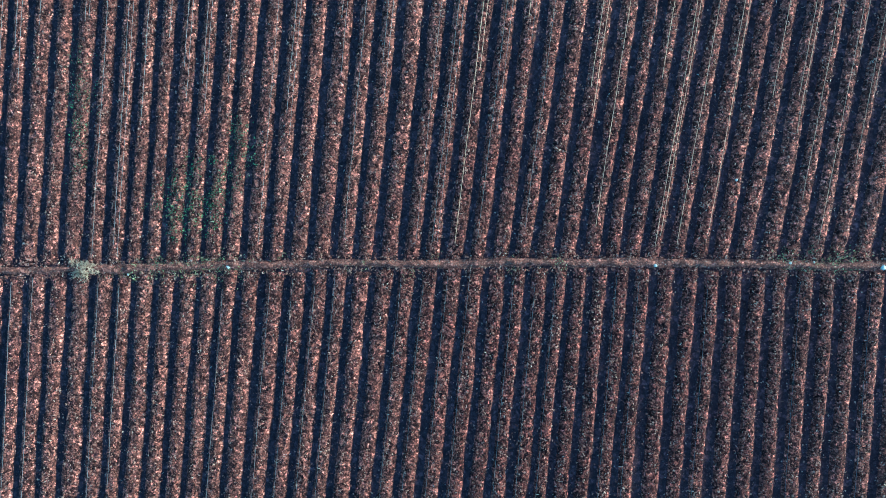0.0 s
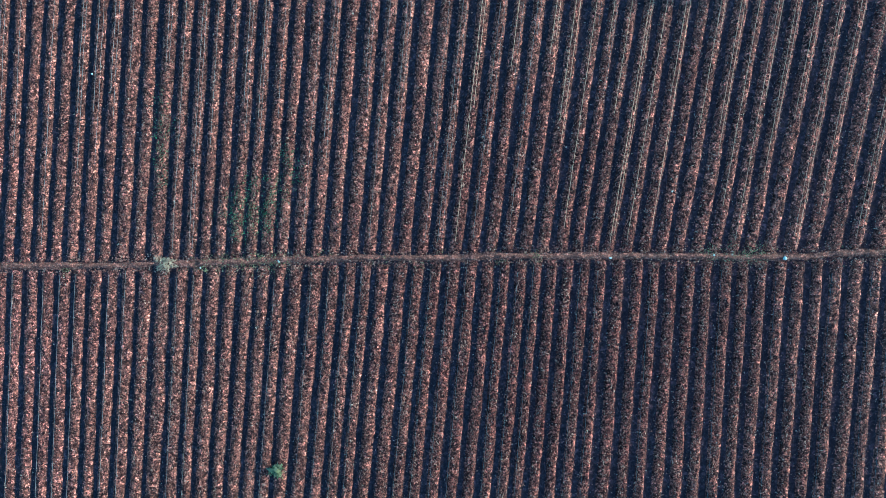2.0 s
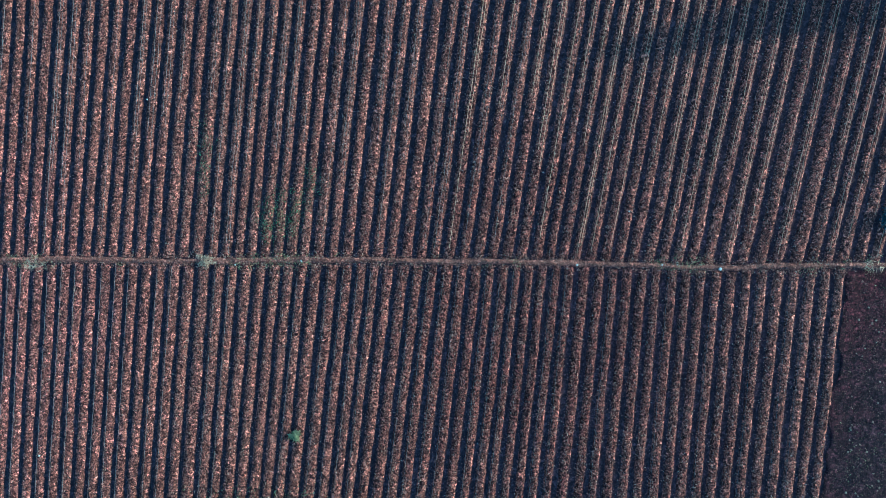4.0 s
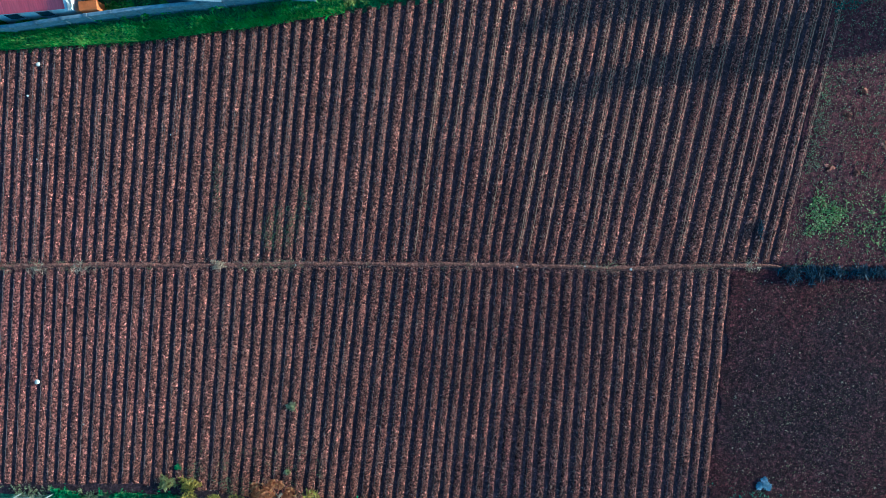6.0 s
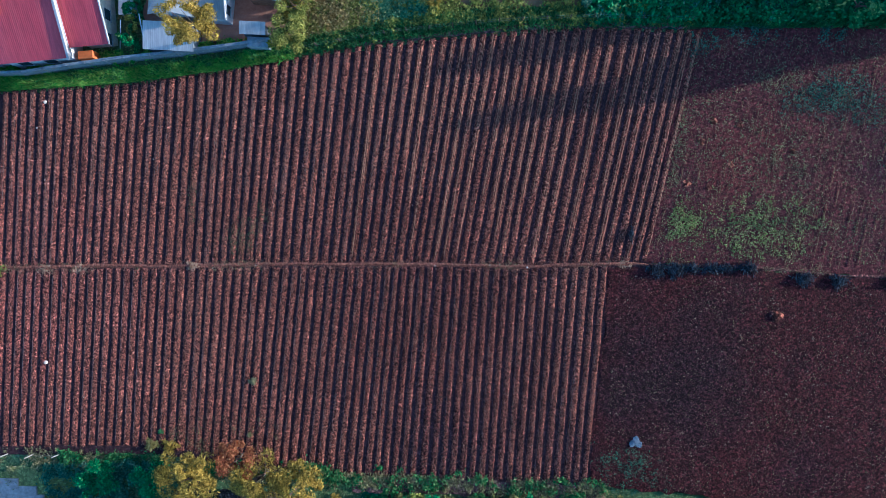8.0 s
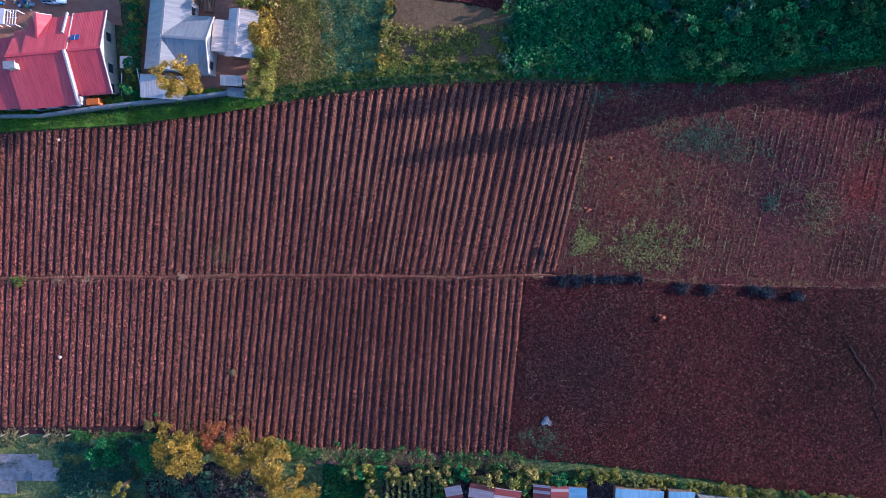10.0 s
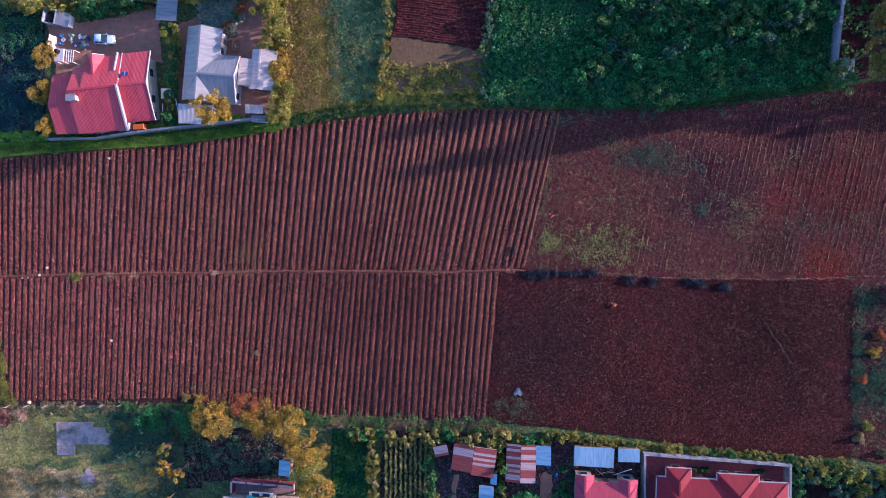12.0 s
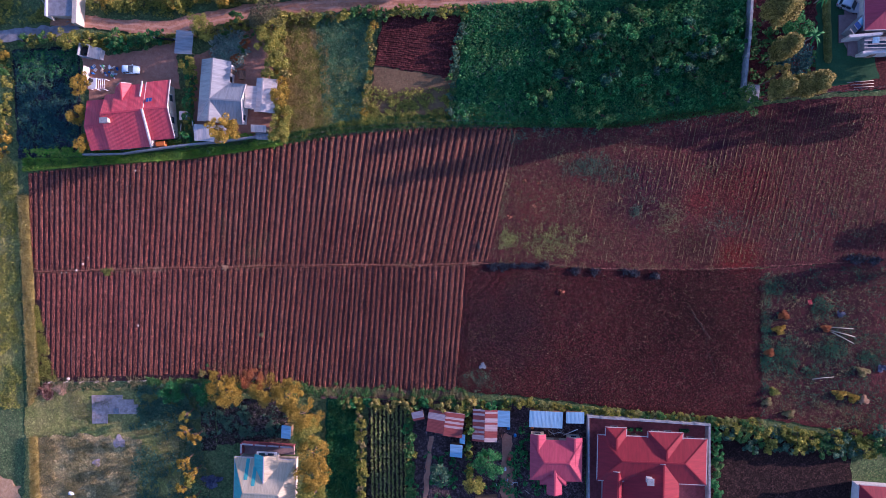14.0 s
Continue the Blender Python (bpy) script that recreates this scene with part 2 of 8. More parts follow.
M = dict(
    # ridge spots balance tone across the beds and paint shade near their ends
    ridge=earth("ridge_soil", (0.09, 0.032, 0.023), (0.275, 0.096, 0.058), (0.47, 0.18, 0.105), (0.6, 0.4, 0.29), 0.66, 20.0, relief=0.1, grain=0.5, spread=0.16, shade_and_tint=(((-17.0, -5.0, 0.0), 42.0, (0.6, 0.53, 0.57)), ((-70.0, -4.0, 0.0), 46.0, (1.2, 1.08, 1.2)), ((-13.0, -22.0, 0.0), 19.0, (0.48, 0.48, 0.62)), ((2.0, -22.0, 0.0), 15.0, (0.5, 0.5, 0.64)), ((4.0, 15.0, 0.0), 22.0, (0.74, 0.7, 0.76))), chips=13.0, bite=1.0),
    furrow=earth("furrow_soil", (0.042, 0.021, 0.022), (0.07, 0.035, 0.036), (0.11, 0.058, 0.057), (0.2, 0.13, 0.11), 0.66, 20.0, grain=0.3, relief=0.05, shade_and_tint=(((-4.0, -3.0, 0.0), 44.0, (1.15, 0.97, 0.92)),), chips=8.0, bite=0.45),
    path=earth("path_soil", (0.15, 0.05, 0.032), (0.31, 0.115, 0.068), (0.47, 0.2, 0.12), (0.6, 0.42, 0.3), 0.64, 22.0, grain=0.6, relief=0.08, spread=0.16, chips=15.0, bite=0.6),
    # bare-field spots darken the middle, shift hue and paint sunlit soil by the balk
    red=earth("bare_red_soil", (0.026, 0.0072, 0.0076), (0.066, 0.0138, 0.0152), (0.13, 0.034, 0.031), (0.36, 0.22, 0.12), 0.66, 16.0, relief=0.14, grain=0.3, spread=0.18, shade_and_tint=(((48.0, -10.0, 0.0), 34.0, (0.44, 0.38, 0.52)), ((12.0, -12.0, 0.0), 30.0, (0.52, 0.9, 1.08)), ((26.0, -23.0, 0.0), 12.0, (0.7, 0.85, 1.05)), ((58.0, 0.0, 0.0), 8.0, (1.5, 1.0, 0.95))), chips=9.0, bite=0.65),
    # weedy-field spots paint tree shade, with redder sunlit patches between
    redweed=earth("weedy_red_soil", (0.044, 0.0135, 0.014), (0.104, 0.026, 0.026), (0.18, 0.056, 0.048), (0.36, 0.24, 0.14), 0.65, 14.0, patch=(0.084, 0.028, 0.028), relief=0.1, grain=0.3, spread=0.18, shade_and_tint=(((70.0, -14.0, 0.0), 40.0, (0.42, 0.42, 0.66)), ((57.0, 1.0, 0.0), 11.0, (1.5, 0.6, 0.55)), ((58.0, 14.0, 0.0), 22.0, (1.0, 0.62, 0.64)), ((39.0, 13.0, 0.0), 19.0, (0.55, 0.52, 0.9)), ((54.0, 22.0, 0.0), 14.0, (0.6, 0.65, 0.9)), ((48.0, 3.0, 0.0), 12.0, (0.55, 0.5, 0.6)), ((70.0, 29.0, 0.0), 13.0, (0.6, 0.6, 0.75)), ((19.0, 12.0, 0.0), 12.0, (1.28, 1.08, 1.0)), ((49.0, 12.0, 0.0), 7.0, (1.25, 0.85, 0.8))), chips=9.0, bite=0.45),
    plough=earth("ploughed_soil", (0.045, 0.012, 0.012), (0.1, 0.027, 0.024), (0.18, 0.064, 0.052), (0.3, 0.19, 0.15), 0.68, 8.0, relief=0.08, chips=6.0, bite=0.45),
    bare=earth("bare_brown_soil", (0.14, 0.09, 0.042), (0.2, 0.13, 0.064), (0.26, 0.175, 0.09), (0.26, 0.27, 0.12), 0.66, 5.0),
    yard=earth("yard_earth", (0.34, 0.165, 0.105), (0.46, 0.235, 0.15), (0.54, 0.31, 0.2), (0.36, 0.27, 0.19), 0.7, 3.0, relief=0.02),
    road=earth("road_earth", (0.44, 0.2, 0.11), (0.56, 0.28, 0.16), (0.64, 0.37, 0.23), (0.5, 0.36, 0.2), 0.7, 3.0, relief=0.02, chips=5.0, bite=0.1),
    rut=earth("wheel_rut_earth", (0.52, 0.26, 0.155), (0.64, 0.36, 0.23), (0.72, 0.45, 0.3), (0.5, 0.36, 0.2), 0.72, 3.0, relief=0.02),
    # house and tree shade over the vegetable plot is painted as bluish soil
    shade_blue_garden=earth("shade_blue_garden_soil", (0.018, 0.022, 0.03), (0.036, 0.044, 0.054), (0.075, 0.085, 0.095), (0.2, 0.28, 0.26), 0.64, 9.0, chips=5.0, bite=0.6),
    # reddish soil darkened in its colour to stand in for shade
    shaded_plot=earth("shade_darkened_plot_soil", (0.02, 0.011, 0.01), (0.042, 0.022, 0.019), (0.075, 0.042, 0.034), (0.12, 0.1, 0.06), 0.64, 8.0, chips=7.0, bite=0.6),
    shed_earth=earth("shed_yard_soil", (0.05, 0.036, 0.038), (0.1, 0.07, 0.07), (0.17, 0.125, 0.12), (0.2, 0.16, 0.13), 0.62, 6.0, chips=6.0, bite=0.6),
    garden=earth("garden_soil", (0.03, 0.025, 0.025), (0.06, 0.048, 0.045), (0.12, 0.095, 0.08), (0.12, 0.18, 0.06), 0.6, 6.0, chips=6.0),
    grass=earth("grassy_ground", (0.045, 0.1, 0.032), (0.09, 0.15, 0.05), (0.19, 0.23, 0.085), (0.42, 0.38, 0.18), 0.62, 6.0, patch=(0.14, 0.17, 0.07), patchy=0.3, spread=0.2, chips=7.0, bite=0.4),
    meadow=earth("meadow_ground", (0.14, 0.17, 0.035), (0.23, 0.25, 0.06), (0.35, 0.33, 0.09), (0.44, 0.38, 0.14), 0.62, 6.0, patch=(0.38, 0.31, 0.12), patchy=0.3, spread=0.2, chips=7.0, bite=0.35),
    lushground=earth("lush_ground", (0.01, 0.07, 0.036), (0.018, 0.11, 0.052), (0.035, 0.15, 0.066), (0.08, 0.2, 0.08), 0.6, 6.0),
    lawn=earth("lawn", (0.03, 0.09, 0.035), (0.045, 0.12, 0.05), (0.06, 0.14, 0.06), (0.1, 0.17, 0.08), 0.7, 8.0, relief=0.03),
    litter=leafy("dry_litter", (0.06, 0.026, 0.02), (0.16, 0.062, 0.042), (0.29, 0.125, 0.08), (0.42, 0.22, 0.14), (0.6, 0.42, 0.31), sheen=0.1),
    clod=leafy("loose_clod_soil", (0.08, 0.028, 0.018), (0.2, 0.068, 0.042), (0.33, 0.115, 0.068), (0.44, 0.17, 0.1), (0.6, 0.34, 0.22), roughness=0.95, sheen=0.0),
    field_clod=leafy("field_clod_soil", (0.02, 0.009, 0.01), (0.05, 0.018, 0.019), (0.1, 0.038, 0.035), (0.19, 0.085, 0.065), (0.34, 0.24, 0.16), roughness=0.95, sheen=0.0),
    dark_leaf=leafy("dark_green_leaves", (0.017, 0.115, 0.034), (0.036, 0.2, 0.054), (0.076, 0.3, 0.078), (0.17, 0.38, 0.12)),
    green_leaf=leafy("green_leaves", (0.025, 0.13, 0.03), (0.065, 0.19, 0.045), (0.13, 0.27, 0.068), (0.24, 0.35, 0.1)),
    olive_leaf=leafy("olive_leaves", (0.1, 0.13, 0.02), (0.23, 0.25, 0.035), (0.4, 0.38, 0.055), (0.56, 0.5, 0.1)),
    gold_leaf=leafy("golden_leaves", (0.12, 0.1, 0.014), (0.33, 0.24, 0.026), (0.56, 0.38, 0.038), (0.72, 0.5, 0.07)),
    grey_leaf=leafy("grey_green_leaves", (0.03, 0.1, 0.06), (0.06, 0.16, 0.1), (0.12, 0.23, 0.13), (0.25, 0.33, 0.18)),
    dry_grass=leafy("dry_yellow_grass", (0.3, 0.23, 0.045), (0.42, 0.33, 0.08), (0.52, 0.43, 0.13), (0.6, 0.52, 0.22)),
    lush_grass=leafy("lush_grass", (0.08, 0.3, 0.025), (0.18, 0.44, 0.04), (0.34, 0.52, 0.065), (0.52, 0.58, 0.12)),
    pale_weed=leafy("pale_weeds", (0.15, 0.15, 0.045), (0.28, 0.24, 0.085), (0.42, 0.34, 0.14), (0.54, 0.45, 0.23)),
    dull_leaf=leafy("dull_olive_leaves", (0.08, 0.09, 0.018), (0.24, 0.22, 0.05), (0.44, 0.38, 0.09), (0.66, 0.55, 0.17)),
    blue_leaf=leafy("bluish_leaves", (0.015, 0.06, 0.06), (0.03, 0.11, 0.11), (0.06, 0.17, 0.16), (0.12, 0.24, 0.2)),
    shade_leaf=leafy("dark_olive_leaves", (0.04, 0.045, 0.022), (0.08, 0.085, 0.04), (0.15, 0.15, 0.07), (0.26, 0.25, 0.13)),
    rusty_leaf=leafy("rust_red_leaves", (0.28, 0.08, 0.03), (0.45, 0.15, 0.05), (0.5, 0.24, 0.08)),
    black_heap=leafy("blackened_stalks", (0.014, 0.014, 0.018), (0.03, 0.03, 0.038), (0.07, 0.072, 0.085), (0.22, 0.23, 0.25), sheen=0.05),
    bark=plain("bark", (0.16, 0.11, 0.075), 0.9, 0, 0.35, 8.0, 0.03),
    pole=plain("weathered_pole", (0.5, 0.43, 0.35), 0.85, 0, 0.2, 6.0),
    red_roof=sheet_metal("red_roofing", (0.6, 0.075, 0.09), (0.64, 0.1, 0.11), 0.02, 0.23, 0.05, 0.42, (0.46, 0.07, 0.07), ribs_strength=0.5),
    maroon_roof=sheet_metal("maroon_roofing", (0.25, 0.014, 0.022), (0.28, 0.018, 0.026), 0.0, 0.3, 0.0, 0.55, (0.26, 0.02, 0.025), ribs_strength=0.06),
    pink_roof=sheet_metal("pinkish_red_roofing", (0.45, 0.065, 0.1), (0.48, 0.08, 0.11), 0.0, 0.3, 0.05, 0.5, (0.4, 0.07, 0.09), ribs_strength=0.12),
    grey_roof=sheet_metal("grey_iron_roofing", (0.33, 0.34, 0.34), (0.38, 0.39, 0.38), 0.1, 0.3, 0.3, 0.42, (0.32, 0.28, 0.25), ribs_strength=0.2),
    pale_roof=sheet_metal("pale_iron_roofing", (0.64, 0.58, 0.52), (0.72, 0.66, 0.59), 0.14, 0.23, 0.25, 0.45, (0.36, 0.26, 0.22), ribs_strength=0.5),
    blue_roof=sheet_metal("bluish_iron_roofing", (0.32, 0.55, 0.68), (0.42, 0.64, 0.76), 0.1, 0.25, 0.3, 0.4, (0.3, 0.34, 0.36), ribs_strength=0.35),
    rust_roof=sheet_metal("rusty_iron_roofing", (0.25, 0.06, 0.05), (0.42, 0.34, 0.34), 0.2, 0.25, 0.1, 0.6, (0.28, 0.08, 0.06), patched=True),
    teal_roof=sheet_metal("teal_sheet_and_shade_roofing", (0.08, 0.4, 0.38), (0.12, 0.47, 0.44), 0.0, 0.3, 0.1, 0.5, (0.3, 0.42, 0.38), ribs_strength=0.2),
    cream_roof=sheet_metal("cream_roofing", (0.54, 0.45, 0.28), (0.62, 0.54, 0.36), 0.1, 0.3, 0.1, 0.5, (0.42, 0.34, 0.24), ribs_strength=0.2),
    white=plain("white_render", (0.74, 0.7, 0.66), 0.8, 0, 0.15),
    cream=plain("cream_render", (0.62, 0.54, 0.42), 0.85, 0, 0.2),
    stone=plain("pale_stone", (0.8, 0.64, 0.5), 0.85, 0, 0.25, 12.0),
    concrete=plain("grey_concrete", (0.38, 0.39, 0.4), 0.9, 0, 0.3, 2.0),
    block=plain("blockwork", (0.33, 0.33, 0.34), 0.9, 0, 0.3, 4.0),
    paving=plain("reddish_paving", (0.36, 0.1, 0.11), 0.85, 0, 0.3, 1.5),
    fascia=plain("pale_fascia", (0.56, 0.5, 0.48), 0.6, 0, 0.12),
    orange=plain("orange_paint", (0.65, 0.17, 0.03), 0.7, 0, 0.15),
    glass=glassy("dark_glass"),
    solar=glassy("solar_cells", (0.02, 0.05, 0.16), 0.2),
    carpaint=plain("pale_blue_car_paint", (0.62, 0.8, 0.93), 0.25, 0.0, 0.03),
    suvpaint=plain("silver_grey_car_paint", (0.62, 0.66, 0.72), 0.25, 0.2, 0.05),
    rubber=plain("black_rubber", (0.02, 0.02, 0.02), 0.85, 0, 0.2),
    plastic_blue=plain("blue_plastic", (0.03, 0.18, 0.5), 0.45, 0, 0.1),
    plastic_white=plain("white_plastic", (0.75, 0.76, 0.78), 0.5, 0, 0.1),
    plastic_red=plain("red_plastic", (0.55, 0.05, 0.05), 0.5, 0, 0.1),
    plastic_green=plain("green_plastic", (0.2, 0.5, 0.25), 0.5, 0, 0.1),
    # same tape in two colours: drip_dull painted as shaded, drip as sunlit
    drip_dull=plain("painted_shaded_drip_tape", (0.22, 0.17, 0.15), 0.5, 0.0, 0.2, 3.0, 0.0),
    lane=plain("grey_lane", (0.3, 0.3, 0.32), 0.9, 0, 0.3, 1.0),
    drip=plain("painted_sunlit_drip_tape", (0.78, 0.44, 0.23), 0.6, 0.0, 0.15, 3.0, 0.0),
    slab=plain("pale_worn_concrete", (0.58, 0.46, 0.41), 0.9, 0, 0.35, 1.2),
    terrace=plain("pinkish_terrace_tiles", (0.36, 0.25, 0.24), 0.8, 0, 0.2, 1.5),
    sand=earth("sandy_track_soil", (0.42, 0.24, 0.11), (0.58, 0.36, 0.18), (0.7, 0.47, 0.26), (0.5, 0.42, 0.25), 0.68, 4.0, relief=0.05),
    tawny=earth("tawny_grass_ground", (0.28, 0.21, 0.08), (0.42, 0.32, 0.13), (0.54, 0.42, 0.2), (0.56, 0.46, 0.2), 0.62, 7.0, patch=(0.24, 0.26, 0.1), patchy=0.3, spread=0.2, chips=7.0, bite=0.4),
    headland=earth("headland_soil", (0.12, 0.06, 0.055), (0.22, 0.12, 0.105), (0.32, 0.19, 0.165), (0.45, 0.36, 0.28), 0.64, 14.0, relief=0.06, chips=9.0, bite=0.6),
    balk=earth("balk_soil", (0.07, 0.025, 0.022), (0.15, 0.06, 0.048), (0.26, 0.12, 0.09), (0.4, 0.3, 0.2), 0.62, 14.0, relief=0.08, chips=9.0),
    timber=plain("worn_timber", (0.34, 0.22, 0.14), 0.85, 0, 0.3, 5.0),
)

# ---------------------------------------------------------------- mesh helpers


def mesh_of(name, verts, faces, mat, smooth=False):
    me = bpy.data.meshes.new(name)
    me.from_pydata([tuple(v) for v in verts], [], faces)
    me.materials.append(mat)
    if smooth:
        me.shade_smooth()
    me.update()
    return me


def quad_mesh(name, q, mat):
    """A mesh of loose four-cornered leaves, q of shape (n, 4, 3)."""
    q = np.asarray(q, dtype=np.float32)
    n = len(q)
    me = bpy.data.meshes.new(name)
    me.vertices.add(n * 4)
    me.vertices.foreach_set("co", q.ravel())
    me.loops.add(n * 4)
    me.loops.foreach_set("vertex_index", np.arange(n * 4, dtype=np.int32))
    me.polygons.add(n)
    me.polygons.foreach_set("loop_start", np.arange(0, n * 4, 4, dtype=np.int32))
    me.update(calc_edges=True)
    me.materials.append(mat)
    return me


def grid_mesh(name, P, mat, smooth=True):
    """A sheet from points of shape (rows, columns, 3)."""
    P = np.asarray(P, dtype=np.float32)
    r, c = P.shape[:2]
    i = np.arange(r * c, dtype=np.int32).reshape(r, c)
    f = np.stack([i[:-1, :-1], i[:-1, 1:], i[1:, 1:], i[1:, :-1]], -1).reshape(-1, 4)
    n = len(f)
    me = bpy.data.meshes.new(name)
    me.vertices.add(r * c)
    me.vertices.foreach_set("co", P.ravel())
    me.loops.add(n * 4)
    me.loops.foreach_set("vertex_index", f.ravel())
    me.polygons.add(n)
    me.polygons.foreach_set("loop_start", np.arange(0, n * 4, 4, dtype=np.int32))
    me.update(calc_edges=True)
    me.materials.append(mat)
    if smooth:
        me.shade_smooth()
    return me


def clod_mesh(name, c, size, mat, rng, tall=0.8):
    """Loose clods: low four-sided lumps about the places c, each of its own shape."""
    n = len(c)
    a = rng.uniform(0, 2 * math.pi, n)[:, None] + np.array([0, 1.57, 3.14, 4.71]) + rng.uniform(-0.4, 0.4, (n, 4))
    r = (size * rng.uniform(0.5, 1.5, n))[:, None] * rng.uniform(0.6, 1.25, (n, 4))
    foot = np.stack([c[:, :1] + r * np.cos(a), c[:, 1:2] + r * np.sin(a), np.repeat(c[:, 2:], 4, 1) - 0.02], -1)
    off = size * rng.normal(0, 0.3, (n, 2))
    tip = np.stack([c[:, 0] + off[:, 0], c[:, 1] + off[:, 1], c[:, 2] + r.mean(1) * tall * rng.uniform(0.5, 1.3, n)], -1)
    V = np.concatenate([foot, tip[:, None]], 1).astype(np.float32)
    f = np.array([(0, 1, 4), (1, 2, 4), (2, 3, 4), (3, 0, 4)], dtype=np.int32)
    F = (np.arange(n, dtype=np.int32)[:, None, None] * 5 + f[None]).reshape(-1, 3)
    me = bpy.data.meshes.new(name)
    me.vertices.add(n * 5)
    me.vertices.foreach_set("co", V.ravel())
    me.loops.add(len(F) * 3)
    me.loops.foreach_set("vertex_index", F.ravel())
    me.polygons.add(len(F))
    me.polygons.foreach_set("loop_start", np.arange(0, len(F) * 3, 3, dtype=np.int32))
    me.update(calc_edges=True)
    me.materials.append(mat)
    return me


def thing(name, x, y, label, category, z=0.0, rz=0.0, group="", kind=""):
    e = new(name)
    e.empty_display_size = 0.3
    e.matrix_world = pose(x, y, z, 0, 0, rz)
    return tagged(e, label, category, group, kind)


def part(name, data, parent, label="", m=None):
    """A mesh as a part of a thing or of a part, in that parent's own axes."""
    if isinstance(data, bmesh.types.BMesh):
        bm, data = data, bpy.data.meshes.new(name)
        bm.to_mesh(data)
        bm.free()
    o = new(name, data)
    o.parent = parent
    if m is not None:
        o.matrix_basis = m
    return tagged(o, label) if label else o


def bm_box(bm, x0, x1, y0, y1, z0, z1, bevel=0.0):
    vs = [bm.verts.new(p) for p in itertools.product((x0, x1), (y0, y1), (z0, z1))]
    fs = [bm.faces.new([vs[i] for i in f]) for f in ((0, 1, 3, 2), (4, 6, 7, 5), (0, 4, 5, 1), (2, 3, 7, 6), (0, 2, 6, 4), (1, 5, 7, 3))]
    if bevel:
        es = list({e for f in fs for e in f.edges})
        bmesh.ops.bevel(bm, geom=es, offset=bevel, segments=1, affect="EDGES")


def box(name, size, mat, bevel=0.02):
    """A bevelled box mesh (x0, x1, y0, y1, z0, z1)."""
    bm = bmesh.new()
    bm_box(bm, *size, bevel=bevel)
    bmesh.ops.recalc_face_normals(bm, faces=bm.faces)
    me = bpy.data.meshes.new(name)
    bm.to_mesh(me)
    bm.free()
    me.materials.append(mat)
    return me


def tube(name, points, radii, mat, sides=7):
    pts = [Vector(p) for p in points]
    verts, faces = [], []
    for i, p in enumerate(pts):
        d = (pts[min(i + 1, len(pts) - 1)] - pts[max(i - 1, 0)]).normalized()
        a = d.orthogonal().normalized()
        b = d.cross(a)
        for s in range(sides):
            w = 2 * math.pi * s / sides
            verts.append(p + (a * math.cos(w) + b * math.sin(w)) * radii[i])
    for i in range(len(pts) - 1):
        for s in range(sides):
            t = (s + 1) % sides
            faces.append((i * sides + s, i * sides + t, (i + 1) * sides + t, (i + 1) * sides + s))
    faces += [tuple(range(sides))[::-1], tuple(range((len(pts) - 1) * sides, len(pts) * sides))]
    return mesh_of(name, verts, faces, mat, True)


def slope(name, corners, mat, thick=0.05):
    """A roof plane with thickness from its corners, eave edge first; its map runs along the eave and up the slope, in metres."""
    c = [Vector(p) for p in corners]
    u = (c[1] - c[0]).normalized()
    n = u.cross(c[-1] - c[0]).normalized()
    if n.z < 0:
        n = -n
    v = n.cross(u)
    k = len(c)
    verts = [p for p in c] + [p - n * thick for p in c]
    faces = [tuple(range(k)), tuple(range(2 * k - 1, k - 1, -1))] + [(i, i + k, (i + 1) % k + k, (i + 1) % k) for i in range(k)]
    me = mesh_of(name, verts, faces, mat)
    layer = me.uv_layers.new(name="UVMap")
    for lp in me.loops:
        d = Vector(me.vertices[lp.vertex_index].co) - c[0]
        layer.data[lp.index].uv = (d.dot(u), d.dot(v))
    bm = bmesh.new()
    bm.from_mesh(me)
    bmesh.ops.recalc_face_normals(bm, faces=bm.faces)
    bm.to_mesh(me)
    bm.free()
    return me


def bar(name, a, b, w, h, mat):
    """A straight rectangular bar from a to b."""
    a, b = Vector(a), Vector(b)
    d = (b - a).normalized()
    s = d.cross(Vector((0, 0, 1)))
    s = s.normalized() if s.length > 1e-4 else Vector((1, 0, 0))
    t = s.cross(d)
    vs = [p + s * i * w / 2 + t * j * h / 2 for p in (a, b) for i, j in ((-1, -1), (1, -1), (1, 1), (-1, 1))]
    return mesh_of(name, vs, [(3, 2, 1, 0), (4, 5, 6, 7), (0, 1, 5, 4), (1, 2, 6, 5), (2, 3, 7, 6), (3, 0, 4, 7)], mat)


def lerp_line(line, u):
    L = np.asarray(line, float)
    d = np.r_[0, np.cumsum(np.linalg.norm(np.diff(L, axis=0), axis=1))]
    d /= d[-1]
    return np.stack([np.interp(u, d, L[:, 0]), np.interp(u, d, L[:, 1])], -1)


def span(bottom, top, u, v):
    """Places between a bottom and a top line."""
    a, b = lerp_line(bottom, u), lerp_line(top, u)
    return a + (b - a) * np.asarray(v)[..., None]


def soft_noise(x, y, size, seed=0):
    """Smooth value noise on numpy arrays, about -1 to 1."""
    r = np.random.default_rng(seed).uniform(-1, 1, (64, 64))
    X, Y = np.asarray(x) / size, np.asarray(y) / size
    i, j = np.floor(X).astype(int), np.floor(Y).astype(int)
    fx, fy = X - i, Y - j
    fx, fy = fx * fx * (3 - 2 * fx), fy * fy * (3 - 2 * fy)
    a, b, c, d = r[i % 64, j % 64], r[(i + 1) % 64, j % 64], r[i % 64, (j + 1) % 64], r[(i + 1) % 64, (j + 1) % 64]
    return (a * (1 - fx) + b * fx) * (1 - fy) + (c * (1 - fx) + d * fx) * fy


